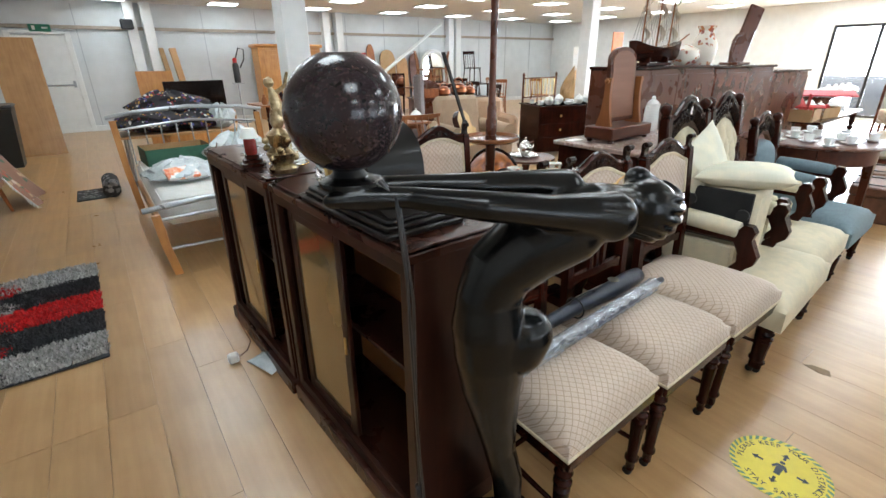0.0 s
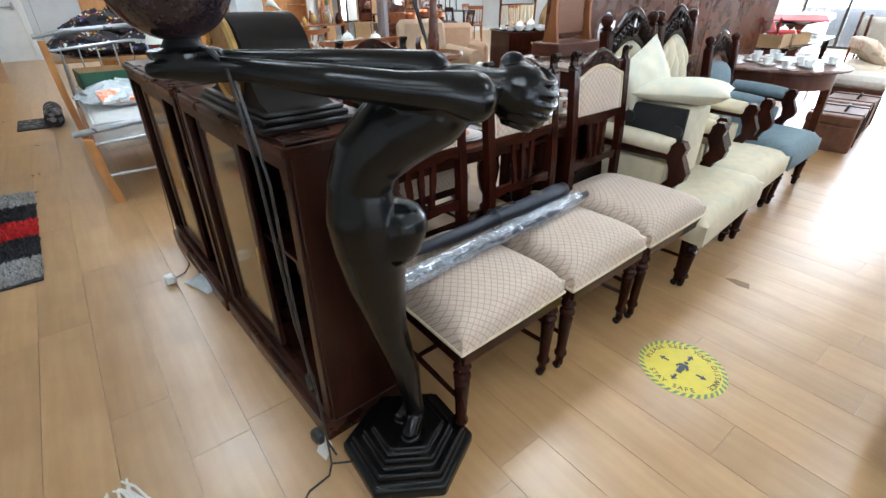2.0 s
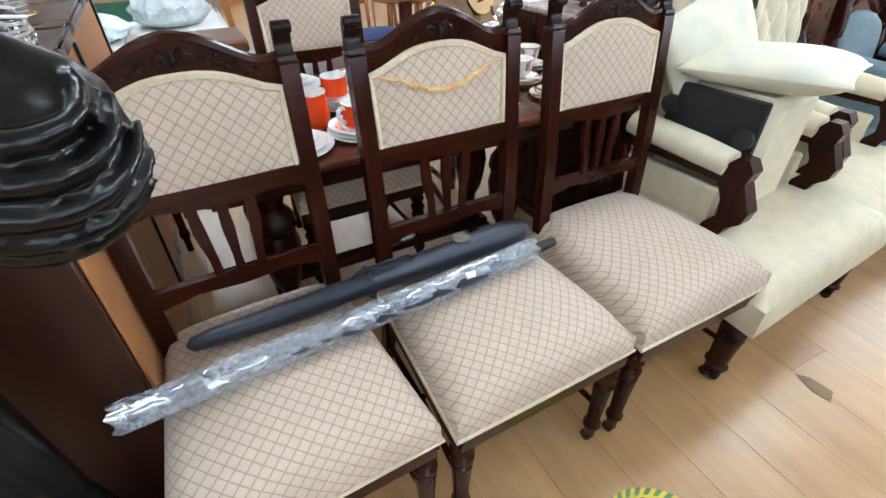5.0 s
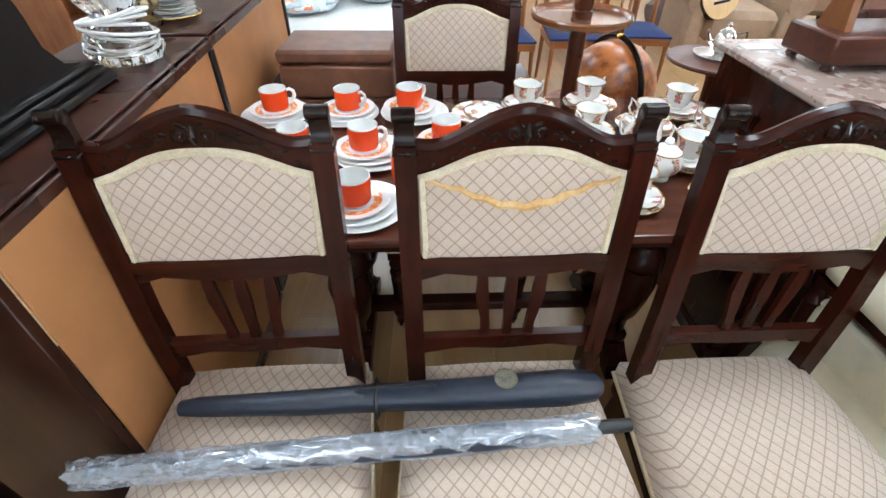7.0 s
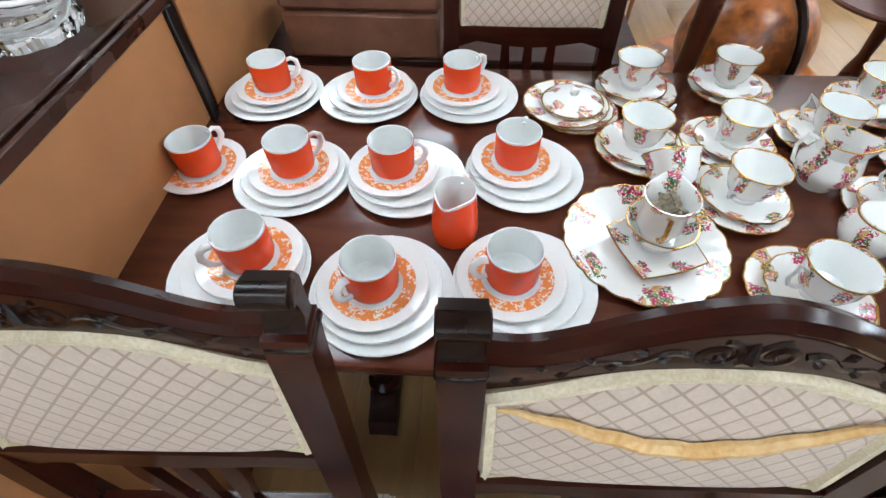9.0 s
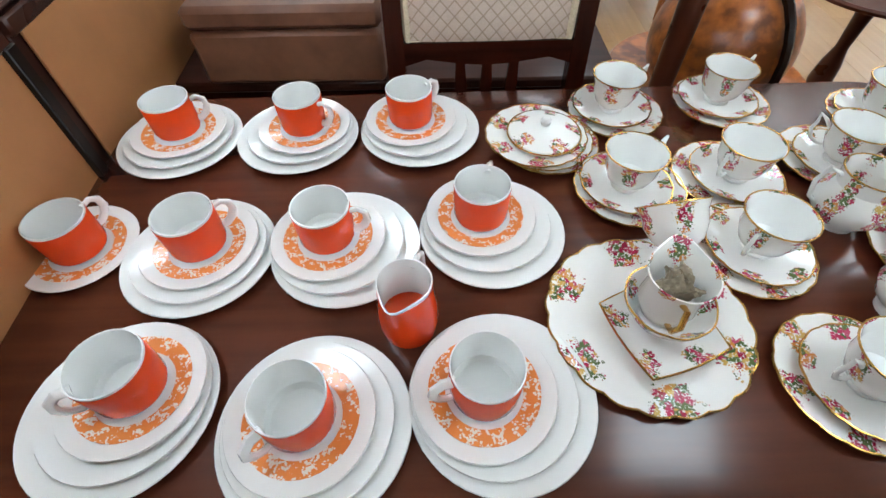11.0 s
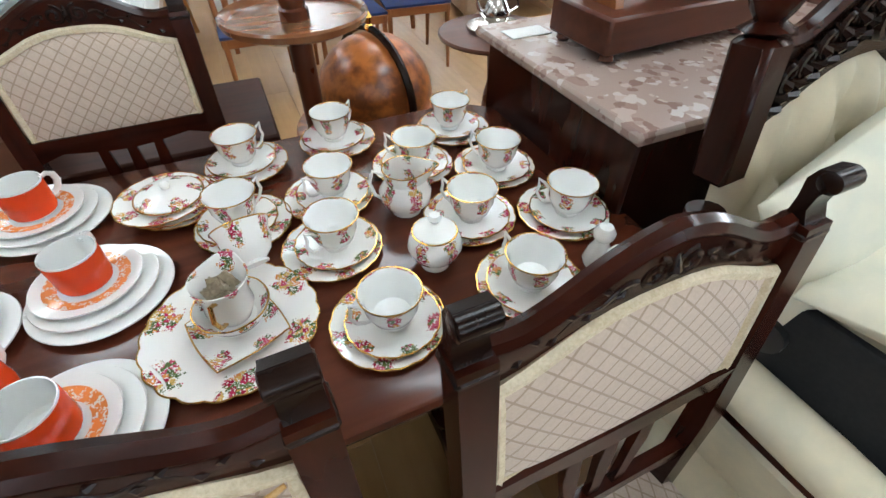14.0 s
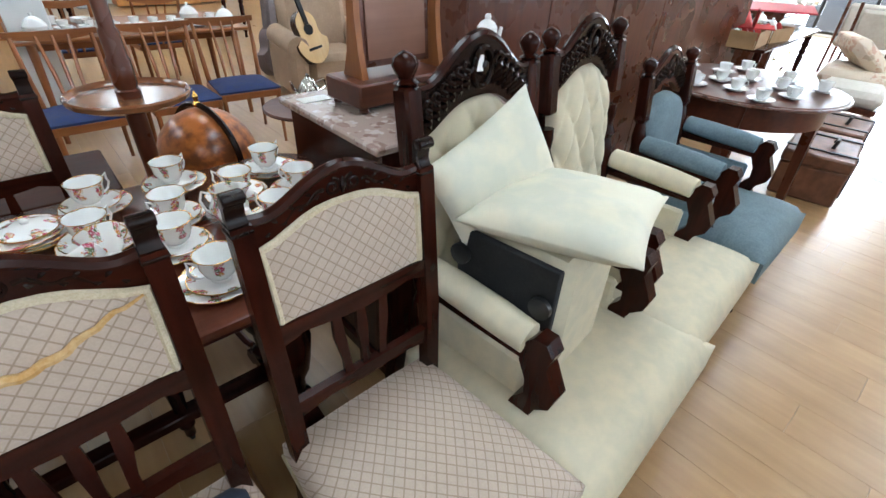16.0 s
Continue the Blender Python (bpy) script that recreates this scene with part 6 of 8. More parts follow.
part("base", Geo().box((0, -0.42, 0.2), (2.1, 0.72, 0.32), 0.05), LEATHER, so)
for i in range(3):
    x = -0.7 + 0.7 * i
    part("seat_cushion", Geo().box((x, -0.36, 0.43), (0.68, 0.7, 0.2), 0.07), LEATHER, so)
    part("front_roll", Geo().tube([(x - 0.34, -0.02, 0.3), (x - 0.3, 0.0, 0.3), (x, 0.015, 0.3), (x + 0.3, 0.0, 0.3), (x + 0.34, -0.02, 0.3)], [0.06, 0.13, 0.14, 0.13, 0.06], 14, flat=1.4), LEATHER, so)
    part("back_cushion", Geo().box((0, 0, 0), (0.68, 0.22, 0.55), 0.09, pose(x, -0.76, 0.74, -12, 0, 0)), LEATHER, so)
for s in (-1, 1):
    part("arm", Geo().box((s * 1.13, -0.4, 0.32), (0.2, 0.84, 0.6), 0.08).tube([(s * 1.13, -0.8, 0.6), (s * 1.13, 0.0, 0.56)], 0.12, 14), LEATHER, so)


# ---- left side: bed, rug, teak furniture ----
bed = thing("bed", "pine and grey steel bed with a bare white mattress", "bed", pose(0.1, -0.11, 0))
for i, (x, y, h_) in enumerate(((0.17, 3.74, 0.46), (1.42, 3.74, 0.46), (0.11, 5.62, 0.93), (1.45, 5.62, 0.93))):
    part("post", Geo().rings([[(x + dx + sx * 0.028, y + sy * 0.02, z) for sx, sy in ((-1, -1), (1, -1), (1, 1), (-1, 1))] for z, dx in ((0, 0.06), (h_ * 0.5, 0.02), (h_, 0.0))]), PINE, bed)
part("side_rail", Geo().box((0.2, 4.68, 0.3), (0.03, 1.84, 0.09), 0.006), PINE, bed)
part("side_rail", Geo().box((1.4, 4.68, 0.3), (0.03, 1.84, 0.09), 0.006), PINE, bed)
part("head_tube", Geo().tube([(0.06, 5.62, 0.96), (0.3, 5.6, 1.0), (0.78, 5.58, 1.03), (1.26, 5.6, 1.0), (1.5, 5.62, 0.96)], 0.02, 10), STEEL, bed)
part("head_tube", Geo().tube([(0.12, 5.62, 0.84), (0.78, 5.6, 0.9), (1.44, 5.62, 0.84)], 0.012, 8), STEEL, bed)
for i in range(9):
    x = 0.22 + 0.14 * i
    part("head_bar", Geo().tube([(x, 5.61, 0.5), (x, 5.61, 0.87)], 0.007, 6), STEEL, bed)
part("foot_tube", Geo().tube([(0.1, 3.74, 0.5), (0.45, 3.7, 0.54), (0.8, 3.68, 0.555), (1.5, 3.74, 0.5)], 0.02, 10), STEEL, bed)
part("foot_tube", Geo().tube([(0.17, 3.74, 0.42), (0.8, 3.7, 0.45), (1.42, 3.74, 0.42)], 0.012, 8), STEEL, bed)
part("foot_tube", Geo().tube([(0.17, 3.74, 0.2), (1.42, 3.74, 0.2)], 0.012, 8), STEEL, bed)
MATTRESS = mat("white_ticking", (0.74, 0.74, 0.72), (0.66, 0.66, 0.64), 0.85, 0, 14, 0.25, dist=0.02)
mt = thing("mattress", "plain white quilted mattress lying on the bed", "mattress", pose(0.9, 4.55, 0.35))
part("pad", Geo().box((0, 0, 0.1), (1.18, 1.8, 0.2), 0.06), MATTRESS, mt, smooth=60)
part("piping", Geo().tube([(sx * 0.57, sy * 0.88, 0.19) for sx, sy in ((-1, -1), (1, -1), (1, 1), (-1, 1))], 0.008, 6, True), MATTRESS, mt)


def crumpled(name, label, cat, m, s, material, seed):
    """A crumpled soft bag or cloth heap."""
    g = Geo()
    n, k = 18, 26
    rs = []
    for i in range(n + 1):
        v = i / n
        r = math.sin(math.pi * min(0.98, 0.06 + v * 0.92)) ** 0.6
        rs.append([((s[0] / 2) * r * math.cos(2 * math.pi * j / k) * (1 + 0.35 * noise.noise((math.cos(j * 0.24) * 2 + seed, math.sin(j * 0.24) * 2, v * 4))),
                    (s[1] / 2) * r * math.sin(2 * math.pi * j / k) * (1 + 0.35 * noise.noise((math.cos(j * 0.24) * 2, math.sin(j * 0.24) * 2 + seed, v * 4))),
                    max(0.0, s[2] * v ** 1.2 * (1 + 0.3 * noise.noise((math.cos(j * 0.24) * 3, math.sin(j * 0.24) * 3, seed)) * (v > 0.05)))) for j in range(k)])
    g.rings(rs)
    return solid(name, g, material, label, cat, m, smooth=24)


POLY = mat("milky_polythene", (0.62, 0.67, 0.68), (0.45, 0.52, 0.54), 0.2, 0, 22, 0.6, dist=0.02)
bagp = crumpled("plastic_bag", "milky polythene bag with orange packets inside, on the mattress", "bag", pose(0.57, 4.34, 0.55), (0.5, 0.62, 0.16), POLY, 3)
crumpled("plastic_bag", "crumpled pale polythene bag on the mattress", "bag", pose(1.1, 4.64, 0.55), (0.55, 0.5, 0.3), POLY, 8)
solid("packet", Geo().box((0, 0, 0), (0.24, 0.14, 0.03), 0.008, pose(0.54, 4.09, 0.64, 28, 0, 12)), spotted("orange_print", (0.75, 0.72, 0.68), [(0.75, 0.2, 0.08), (0.8, 0.35, 0.2)], 40, 0.4, 0.8), "flat packet with orange print in the bag", "packet")
tray_ = thing("cardboard_tray", "shallow green and brown cardboard fruit tray on the bed", "box", pose(0.65, 5.19, 0.552, 0, 0, 4))
CARD = mat("brown_card", (0.42, 0.27, 0.14), (0.34, 0.21, 0.1), 0.85, 0, 12, 0.1)
GREENCARD = mat("green_printed_card", (0.03, 0.12, 0.07), (0.02, 0.08, 0.05), 0.6, 0, 12, 0.05)
part("bottom", Geo().box((0, 0, 0.005), (0.56, 0.38, 0.01), 0.002), CARD, tray_)
for sx, sy, cx, cy in ((0.56, 0.008, 0, 0.19), (0.56, 0.008, 0, -0.19), (0.008, 0.37, 0.28, 0), (0.008, 0.37, -0.28, 0)):
    part("side", Geo().box((cx, cy, 0.075), (sx, sy, 0.15), 0.002), GREENCARD if cy < 0 or cx < 0 else CARD, tray_)
TEXTILE = spotted("dark_patterned_textile", (0.012, 0.01, 0.014), [(0.25, 0.03, 0.03), (0.05, 0.07, 0.25), (0.55, 0.3, 0.05), (0.6, 0.58, 0.52), (0.1, 0.05, 0.2)], 26, 0.85, 0.5)
tbl = thing("trestle_table", "folding trestle table under a heap of cloth", "table", pose(0.935, 6.751, 0))
part("tabletop", Geo().box((0, 0, 0.66), (1.4, 0.9, 0.03), 0.005), OAKVENEER, tbl)
for sx in (-0.6, 0.6):
    for sy in (-0.38, 0.38):
        part("leg", Geo().tube([(sx, sy, 0.65), (sx * 1.05, sy, 0)], 0.015, 8), STEEL, tbl)
for i, (x, y, z, s) in enumerate(((0.63, 6.65, 0.675, (0.8, 0.7, 0.26)), (1.13, 6.7, 0.675, (0.75, 0.7, 0.22)), (0.88, 6.9, 0.82, (0.9, 0.6, 0.28)))):
    crumpled("blanket", "heap of dark patterned folded textiles on the table", "blanket", pose(x, y, z), s, TEXTILE, 20 + i * 5)
crumpled("plastic_bag", "white carrier bag among the textiles", "bag", pose(1.385, 6.501, 0.675), (0.3, 0.3, 0.28), POLY, 31)
tv = thing("television", "large black flat television standing on a cabinet", "television", pose(1.687, 9.869, 0.6, 0, 0, 6))
part("screen", Geo().box((0, 0, 0.3), (1.02, 0.05, 0.46), 0.008), mat("dark_screen", (0.004, 0.004, 0.005), None, 0.12, 0, 5, 0), tv)
part("stand", Geo().box((0, 0, 0.035), (0.4, 0.2, 0.07), 0.01), BLACKPLASTIC, tv)
tvs = thing("low_cabinet", "low pine cabinet holding the television", "cabinet", pose(1.687, 9.919, 0))
part("carcass", Geo().box((0, 0, 0.3), (1.2, 0.45, 0.6), 0.008), PINE, tvs)
for s in (-1, 1):
    part("door", Geo().box((s * 0.29, -0.23, 0.3), (0.54, 0.02, 0.5), 0.004), PINE, tvs)
solid("board", Geo().box((0, 0, 0.65), (0.6, 0.02, 1.3), 0.004, pose(1.174, 10.486, 0, -6, 0, 4)), PINE, "orange pine board leaning upright behind the television", "board")
mr = thing("rolled_mat", "black patterned doormat, half rolled up on the floor", "mat", pose(-0.061, 6.719, 0.001))
BLACKMAT = spotted("black_mat", (0.012, 0.012, 0.013), [(0.22, 0.22, 0.22), (0.12, 0.12, 0.12)], 18, 0.8, 0.5)
part("sheet", Geo().box((-0.08, -0.02, 0.006), (0.3, 0.55, 0.01), 0.002), BLACKMAT, mr)
part("roll", Geo().tube([(0.12, -0.32, 0.09), (0.12, 0.3, 0.09)], 0.088, 18), BLACKMAT, mr)

# shaggy rug: long lozenge patches in red, grey and black
rug = thing("rug", "shaggy rug of red, grey and charcoal lozenges on the floor", "rug", pose(-0.82, 3.42, 0.001, 0, 0, 1))
RED = mat("red_pile", (0.70, 0.02, 0.022), (0.5, 0.012, 0.014), 0.9, 0, 60, 0.5, var=0.3)
GREYP = mat("grey_pile", (0.52, 0.51, 0.49), (0.36, 0.35, 0.34), 0.9, 0, 60, 0.5, var=0.3)
COAL = mat("charcoal_pile", (0.055, 0.055, 0.06), (0.025, 0.025, 0.028), 0.9, 0, 60, 0.5, var=0.4)
part("backing", Geo().box((0, 0, 0.006), (1.34, 1.5, 0.01), 0.003), COAL, rug)
rr_ = random.Random(3)
row_h = 0.30
for c_, order in ((0.45, (GREYP, COAL, RED, COAL, GREYP, RED, COAL, GREYP)), (-0.17, (RED, GREYP, COAL, RED, COAL, GREYP, RED, COAL)), (-0.79, (COAL, RED, GREYP, COAL, RED, COAL, GREYP, RED))):
    for r, kind in enumerate(order):
        cx, cy = c_, 0.60 - row_h * (r + (0.5 if c_ == -0.17 else 0.0))
        lo, hi = max(-0.67, cx - 0.42), min(0.67, cx + 0.42)
        if hi - lo < 0.12 or cy < -0.8:
            continue
        y0, y1 = max(-0.75, cy - row_h * 0.5), min(0.75, cy + row_h * 0.5)

        def inside(x, y, cx=cx, cy=cy):
            return abs(y - cy - 0.12 * (x - cx)) < row_h * 0.48 * min(1, max(0, (0.42 - abs(x - cx)) / 0.14)) ** 0.6
        g = Geo()
        tries = int(17000 * (hi - lo) * (y1 - y0))
        for _ in range(tries):
            x, y = rr_.uniform(lo, hi), rr_.uniform(y0, y1)
            if not inside(x, y):
                continue
            a, L_ = rr_.uniform(0, 6.28), rr_.uniform(0.022, 0.04)
            dx, dy = 0.006 * math.cos(a), 0.006 * math.sin(a)
            bx_, by_ = rr_.uniform(-0.018, 0.018), rr_.uniform(-0.018, 0.018)
            g.add([(x - dx, y - dy, 0.008), (x + dx, y + dy, 0.008), (x + bx_ + dx * 0.6, y + by_ + dy * 0.6, L_), (x + bx_ - dx * 0.6, y + by_ - dy * 0.6, L_)], [(0, 1, 2, 3)])
        if g.v:
            part("pile_patch", g, kind, rug, smooth=0)
scrap = thing("rag", "frayed white cotton rag end on the floor", "rag", pose(-0.02, 0.98, 0.001, 0, 0, 20))
sg = Geo()
for i in range(26):
    x = -0.1 + 0.2 * i / 25
    sg.tube([(x, -0.02, 0.004), (x + 0.01 * math.sin(i), 0.05, 0.008 + 0.004 * math.sin(i * 2.1)), (x + 0.015 * math.sin(i * 1.7), 0.09 + 0.025 * math.sin(i * 3.3), 0.004)], 0.004, 5)
part("fringe", sg, PAPER, scrap)
part("cloth", Geo().box((0, -0.1, 0.004), (0.21, 0.17, 0.006), 0.002), PAPER, scrap)
solid("paper_scrap", Geo().box((0, 0, 0.002), (0.17, 0.12, 0.003), 0.001, pose(-0.64, 1.72, 0, 0, 0, 25)), PAPER, "torn sheet of white paper on the floor", "paper")
tealite = thing("plug_adaptor", "white plug on a thin brown flex lying on the floor", "plug", pose(0.382, 2.24, 0.001))
part("body", Geo().box((0, 0, 0.025), (0.05, 0.045, 0.05), 0.008), PAPER, tealite)
part("flex", Geo().tube([(0.02, 0.0, 0.02), (0.08, 0.06, 0.004), (0.12, 0.14, 0.004), (0.11, 0.3, 0.06), (0.13, 0.36, 0.4), (0.16, 0.45, 0.95), (0.2, 0.46, 1.045)], 0.003, 6), TANLEATHER, tealite)
pl3 = thing("mains_plug", "white mains plug on a black flex on the floor", "plug", pose(0.44, 0.56, 0.001))
part("body", Geo().box((0, 0, 0.022), (0.048, 0.05, 0.044), 0.01), PAPER, pl3)
part("flex", Geo().tube([(0, 0.02, 0.02), (0.0, 0.06, 0.012), (-0.02, 0.12, 0.004), (0.03, 0.16, 0.004), (0.1, 0.17, 0.004), (0.13, 0.21, 0.004)], 0.0035, 6), BLACKPLASTIC, pl3)
solid("poly_packet", Geo().pillow(0.2, 0.12, 0.03, 8, 2.5, pose(0.523, 2.111, 0.018, 4, 0, -70)), POLY, "small clear polythene packet on the floor by the cabinet", "packet")

bu = thing("teak_bureau", "teak bureau with an open niche, drop front and splayed legs", "bureau", pose(-1.056, 5.928, 0, 0, 0, -2))
part("lower_body", Geo().box((0, 0, 0.55), (0.42, 1.08, 0.54), 0.006), TEAK, bu)
part("drop_front", Geo().box((0.216, 0, 0.58), (0.016, 1.0, 0.42), 0.004), TEAK, bu)
prof = [(-0.21, 0.82), (0.205, 0.82), (0.13, 0.87), (0.04, 1.0), (0.02, 1.24), (-0.21, 1.24)]
for y in (-0.53, 0.51):
    part("side", Geo().prism(prof, "y", y, y + 0.02), TEAK, bu)
part("top", Geo().box((-0.09, 0, 1.25), (0.25, 1.1, 0.02), 0.003), TEAK_X, bu)
part("back_panel", Geo().box((-0.2, 0, 1.03), (0.012, 1.03, 0.41), 0.002), TEAK, bu)
part("shelf", Geo().box((-0.09, 0, 1.05), (0.2, 1.02, 0.016), 0.002), TEAK_X, bu)
part("handle", Geo().box((0.229, -0.1, 0.68), (0.012, 0.05, 0.09), 0.005), BLACKWOOD, bu, "dark oval grip")
for sx in (-0.16, 0.16):
    for sy in (-0.46, 0.46):
        part("leg", Geo().tube([(sx, sy, 0.29), (sx * 1.25, sy * 1.12, 0)], [0.024, 0.013], 10), TEAK, bu)
bc = thing("teak_bookcase", "open teak bookcase holding silver ware", "bookcase", pose(-1.179, 4.264, 0, 0, 0, -4))
for y in (-0.3, 0.3):
    part("side", Geo().box((0, y, 0.56), (0.4, 0.02, 1.12), 0.004), TEAK, bc)
for z in (0.06, 0.45, 0.8, 1.11):
    part("shelf", Geo().box((0, 0, z), (0.39, 0.58, 0.02), 0.003), TEAK_X, bc)
part("back_panel", Geo().box((-0.19, 0, 0.56), (0.01, 0.58, 1.1), 0.002), TEAK, bc)
for i in range(4):
    solid("silver_cup", Geo().lathe([(0.03, 0), (0.01, 0.02), (0.012, 0.05), (0.04, 0.07), (0.045, 0.12), (0.04, 0.12), (0.01, 0.075)], 16), SILVER, "small silver goblet on the bookcase shelf", "goblet", pose(-1.06 - 0.05 * (i % 2), 4.12 + 0.09 * i, 0.811))
solid("leaning_picture", Geo().box((0, 0, 0.31), (0.02, 0.42, 0.62), 0.006, pose(-0.892, 4.961, 0.005, 0, -14, -6)), MAHOGANY, "dark framed picture leaning on the bureau", "picture")
solid("storage_tub", Geo().rings([[(-1.156 + w * sx, 5.65 + w * sy, z + 0.04) for sx, sy in ((-1, -1), (1, -1), (1, 1), (-1, 1))] for z, w in ((1.222, 0.1), (1.46, 0.12), (1.47, 0.125), (1.49, 0.125))]), mat("pale_blue_plastic", (0.42, 0.5, 0.58), None, 0.4, 0, 10, 0.03), "pale blue plastic storage tub on the bureau", "tub")
pf = thing("picture_frame", "empty wooden picture frame leaning against the wall", "picture", pose(-1.156, 6.198, 1.262, 0, -8, -10))
for cy, cz, sy, sz in ((0, 0.03, 0.4, 0.05), (0, 0.47, 0.4, 0.05), (-0.18, 0.25, 0.05, 0.4), (0.18, 0.25, 0.05, 0.4)):
    part("frame", Geo().box((0, cy, cz), (0.025, sy, sz), 0.006), OAKVENEER, pf)
part("picture", Geo().box((0.002, 0, 0.25), (0.008, 0.32, 0.4), 0.001), mat("faded_print", (0.42, 0.38, 0.3), (0.3, 0.27, 0.22), 0.6, 0, 8, 0), pf)
hr = thing("hanging_rug", "fringed oriental rug draped over the end of the bureau", "rug", pose(-1.057, 6.817, 0))
ORIENT = spotted("oriental_rug", (0.30, 0.17, 0.12), [(0.6, 0.5, 0.38), (0.12, 0.16, 0.1), (0.42, 0.12, 0.08), (0.5, 0.36, 0.22)], 14, 0.95, 0.6)


def drape(u, w, off):
    z = 1.14 * (1 - u)
    return (-0.05 + 0.46 * u ** 1.5 + 0.05 * math.sin(w * 9) * u + off, -0.3 + 0.75 * w + 0.05 * math.sin(u * 6), z + 0.006)


part("cloth", Geo().slab(lambda u, w: drape(u, w, 0.008), lambda u, w: drape(u, w, -0.004), 20, 20), ORIENT, hr, smooth=60)
fg = Geo()
for i in range(40):
    p0 = drape(i / 39, 0, 0.004)
    fg.tube([p0, (p0[0] + 0.02, p0[1] - 0.05, p0[2] - 0.01), (p0[0] + 0.03 + 0.01 * math.sin(i), p0[1] - 0.08, max(0.004, p0[2] - 0.04))], 0.006, 5)
part("fringe", fg, PAPER, hr, "cream knotted fringe")
bin_ = thing("wheelie_bin", "black plastic bin standing by the wall", "bin", pose(-1.134, 9.458, 0))
part("body", Geo().rings([[(w * sx, w * sy, z) for sx, sy in ((-1, -1), (1, -1), (1, 1), (-1, 1))] for z, w in ((0, 0.2), (0.8, 0.27), (0.84, 0.28))]), BLACKPLASTIC, bin_)
part("lid", Geo().box((0, 0, 0.87), (0.58, 0.58, 0.05), 0.02), BLACKPLASTIC, bin_)
pb = thing("wardrobe_panel", "tall light oak veneer wardrobe panel leaning on the wall", "panel", pose(-0.72, 10.316, 0, -6, 0, 2))
part("panel", Geo().box((0, 0, 0.92), (0.58, 0.03, 1.84), 0.003), OAKVENEER, pb)
part("edge_strip", Geo().box((0.293, 0, 0.92), (0.006, 0.032, 1.84), 0.001), OAKVENEER, pb)
part("panel", Geo().box((0.0, 0.05, 0.91), (0.57, 0.03, 1.82), 0.003), OAKVENEER, pb)


# ---- back wall fittings ----
def on_far(x, y, z, rz=0):
    return FAR @ pose(x, y, z, 0, 0, rz)


dr = new("door_1")
tagged(dr, "off-white flush fire door with a push bar, closed", "", "", "structure")
dr.matrix_basis = on_far(-0.47, -0.02, 0)
part("leaf", Geo().box((0, 0, 1.0), (0.88, 0.05, 1.98), 0.003), WHITEPAINT, dr)
for cx, cz, sx, sz in ((-0.49, 1.03, 0.1, 2.06), (0.49, 1.03, 0.1, 2.06), (0, 2.04, 0.88, 0.08)):
    part("frame", Geo().box((cx, -0.01, cz), (sx, 0.09, sz), 0.004), WHITEPAINT, dr)
pbx = part("push_bar", Geo().tube([(-0.38, -0.1, 1.0), (0.38, -0.1, 1.0)], 0.018, 8), STEEL, dr)
for s in (-1, 1):
    part("bracket", Geo().box((s * 0.38, -0.06, 1.02), (0.05, 0.1, 0.13), 0.008), STEEL, pbx)
es = thing("exit_sign", "green and white running-man exit sign above the door", "sign", on_far(-0.41, -0.06, 2.06))
part("box", Geo().box((0, 0, 0.06), (0.36, 0.05, 0.14), 0.006), mat("exit_green", (0.01, 0.16, 0.09), None, 0.4), es)
part("arrow", Geo().box((0.08, -0.028, 0.06), (0.1, 0.006, 0.03), 0.001), PAPER, es)
part("pictogram", Geo().box((-0.1, -0.028, 0.06), (0.05, 0.006, 0.08), 0.001), PAPER, es)
for x in (1.21, 1.54, 5.79, 6.17, 10.08, 10.38):
    structure("column", Geo().box((0, 0, CEIL / 2), (0.2, 0.22, CEIL), 0.004), WHITEPAINT, "white painted steel wall stanchion").matrix_basis = on_far(x, -0.12, 0)
structure("rail", Geo().box((7, -0.03, 2.15), (18, 0.06, 0.07), 0.004), mat("tan_timber_rail", (0.36, 0.3, 0.24), None, 0.7), "timber rail along the back wall").matrix_basis = FAR
structure("trim", Geo().box((7, -0.02, 0.06), (18, 0.03, 0.12), 0.004), WHITEPAINT, "white skirting").matrix_basis = FAR
for i in range(12):
    structure("panel_joint", Geo().box((0.2 + 1.25 * i, -0.004, 1.3), (0.02, 0.008, 2.6), 0.001), STEEL).matrix_basis = FAR
structure("brace", Geo().tube([(7.4, 0.0, 1.1), (9.55, 0.0, 2.5)], 0.05, 10), WHITEPAINT, "white diagonal steel brace").matrix_basis = on_far(0.09, -0.25, 0)
for x, y in ((1.95, 5.2), (8.78, 6.72)):
    structure("pillar", Geo().box((x, y, CEIL / 2), (0.26, 0.26, CEIL), 0.006), WHITEPAINT, "white painted square steel pillar")
sp = thing("loudspeaker", "small black loudspeaker on the wall stanchion", "loudspeaker", on_far(1.12, -0.3, 2.12))
part("cabinet", Geo().box((0, 0, 0.1), (0.24, 0.16, 0.2), 0.02), BLACKPLASTIC, sp)
for i, (x, w) in enumerate(((1.86, 0.1), (2.09, 0.14))):
    solid("timber_post", Geo().box((0, 0, 0.88), (w, 0.1, 1.76), 0.008, on_far(x, -0.35, 0) @ pose(0, 0, 0, -4, -6, 0)), (CARD, OAKVENEER)[i], "weathered timber post leaning on the back wall", "post")
fe = thing("fire_extinguisher", "red and black fire extinguisher on a steel stand", "fire extinguisher", on_far(3.16, -0.6, 0))
part("stand", Geo().tube([(0, 0, 0), (0, 0, 0.95)], 0.02, 8).box((0, 0, 0.02), (0.3, 0.3, 0.03), 0.005).box((0, 0, 0.95), (0.25, 0.2, 0.02), 0.004), STEEL, fe)
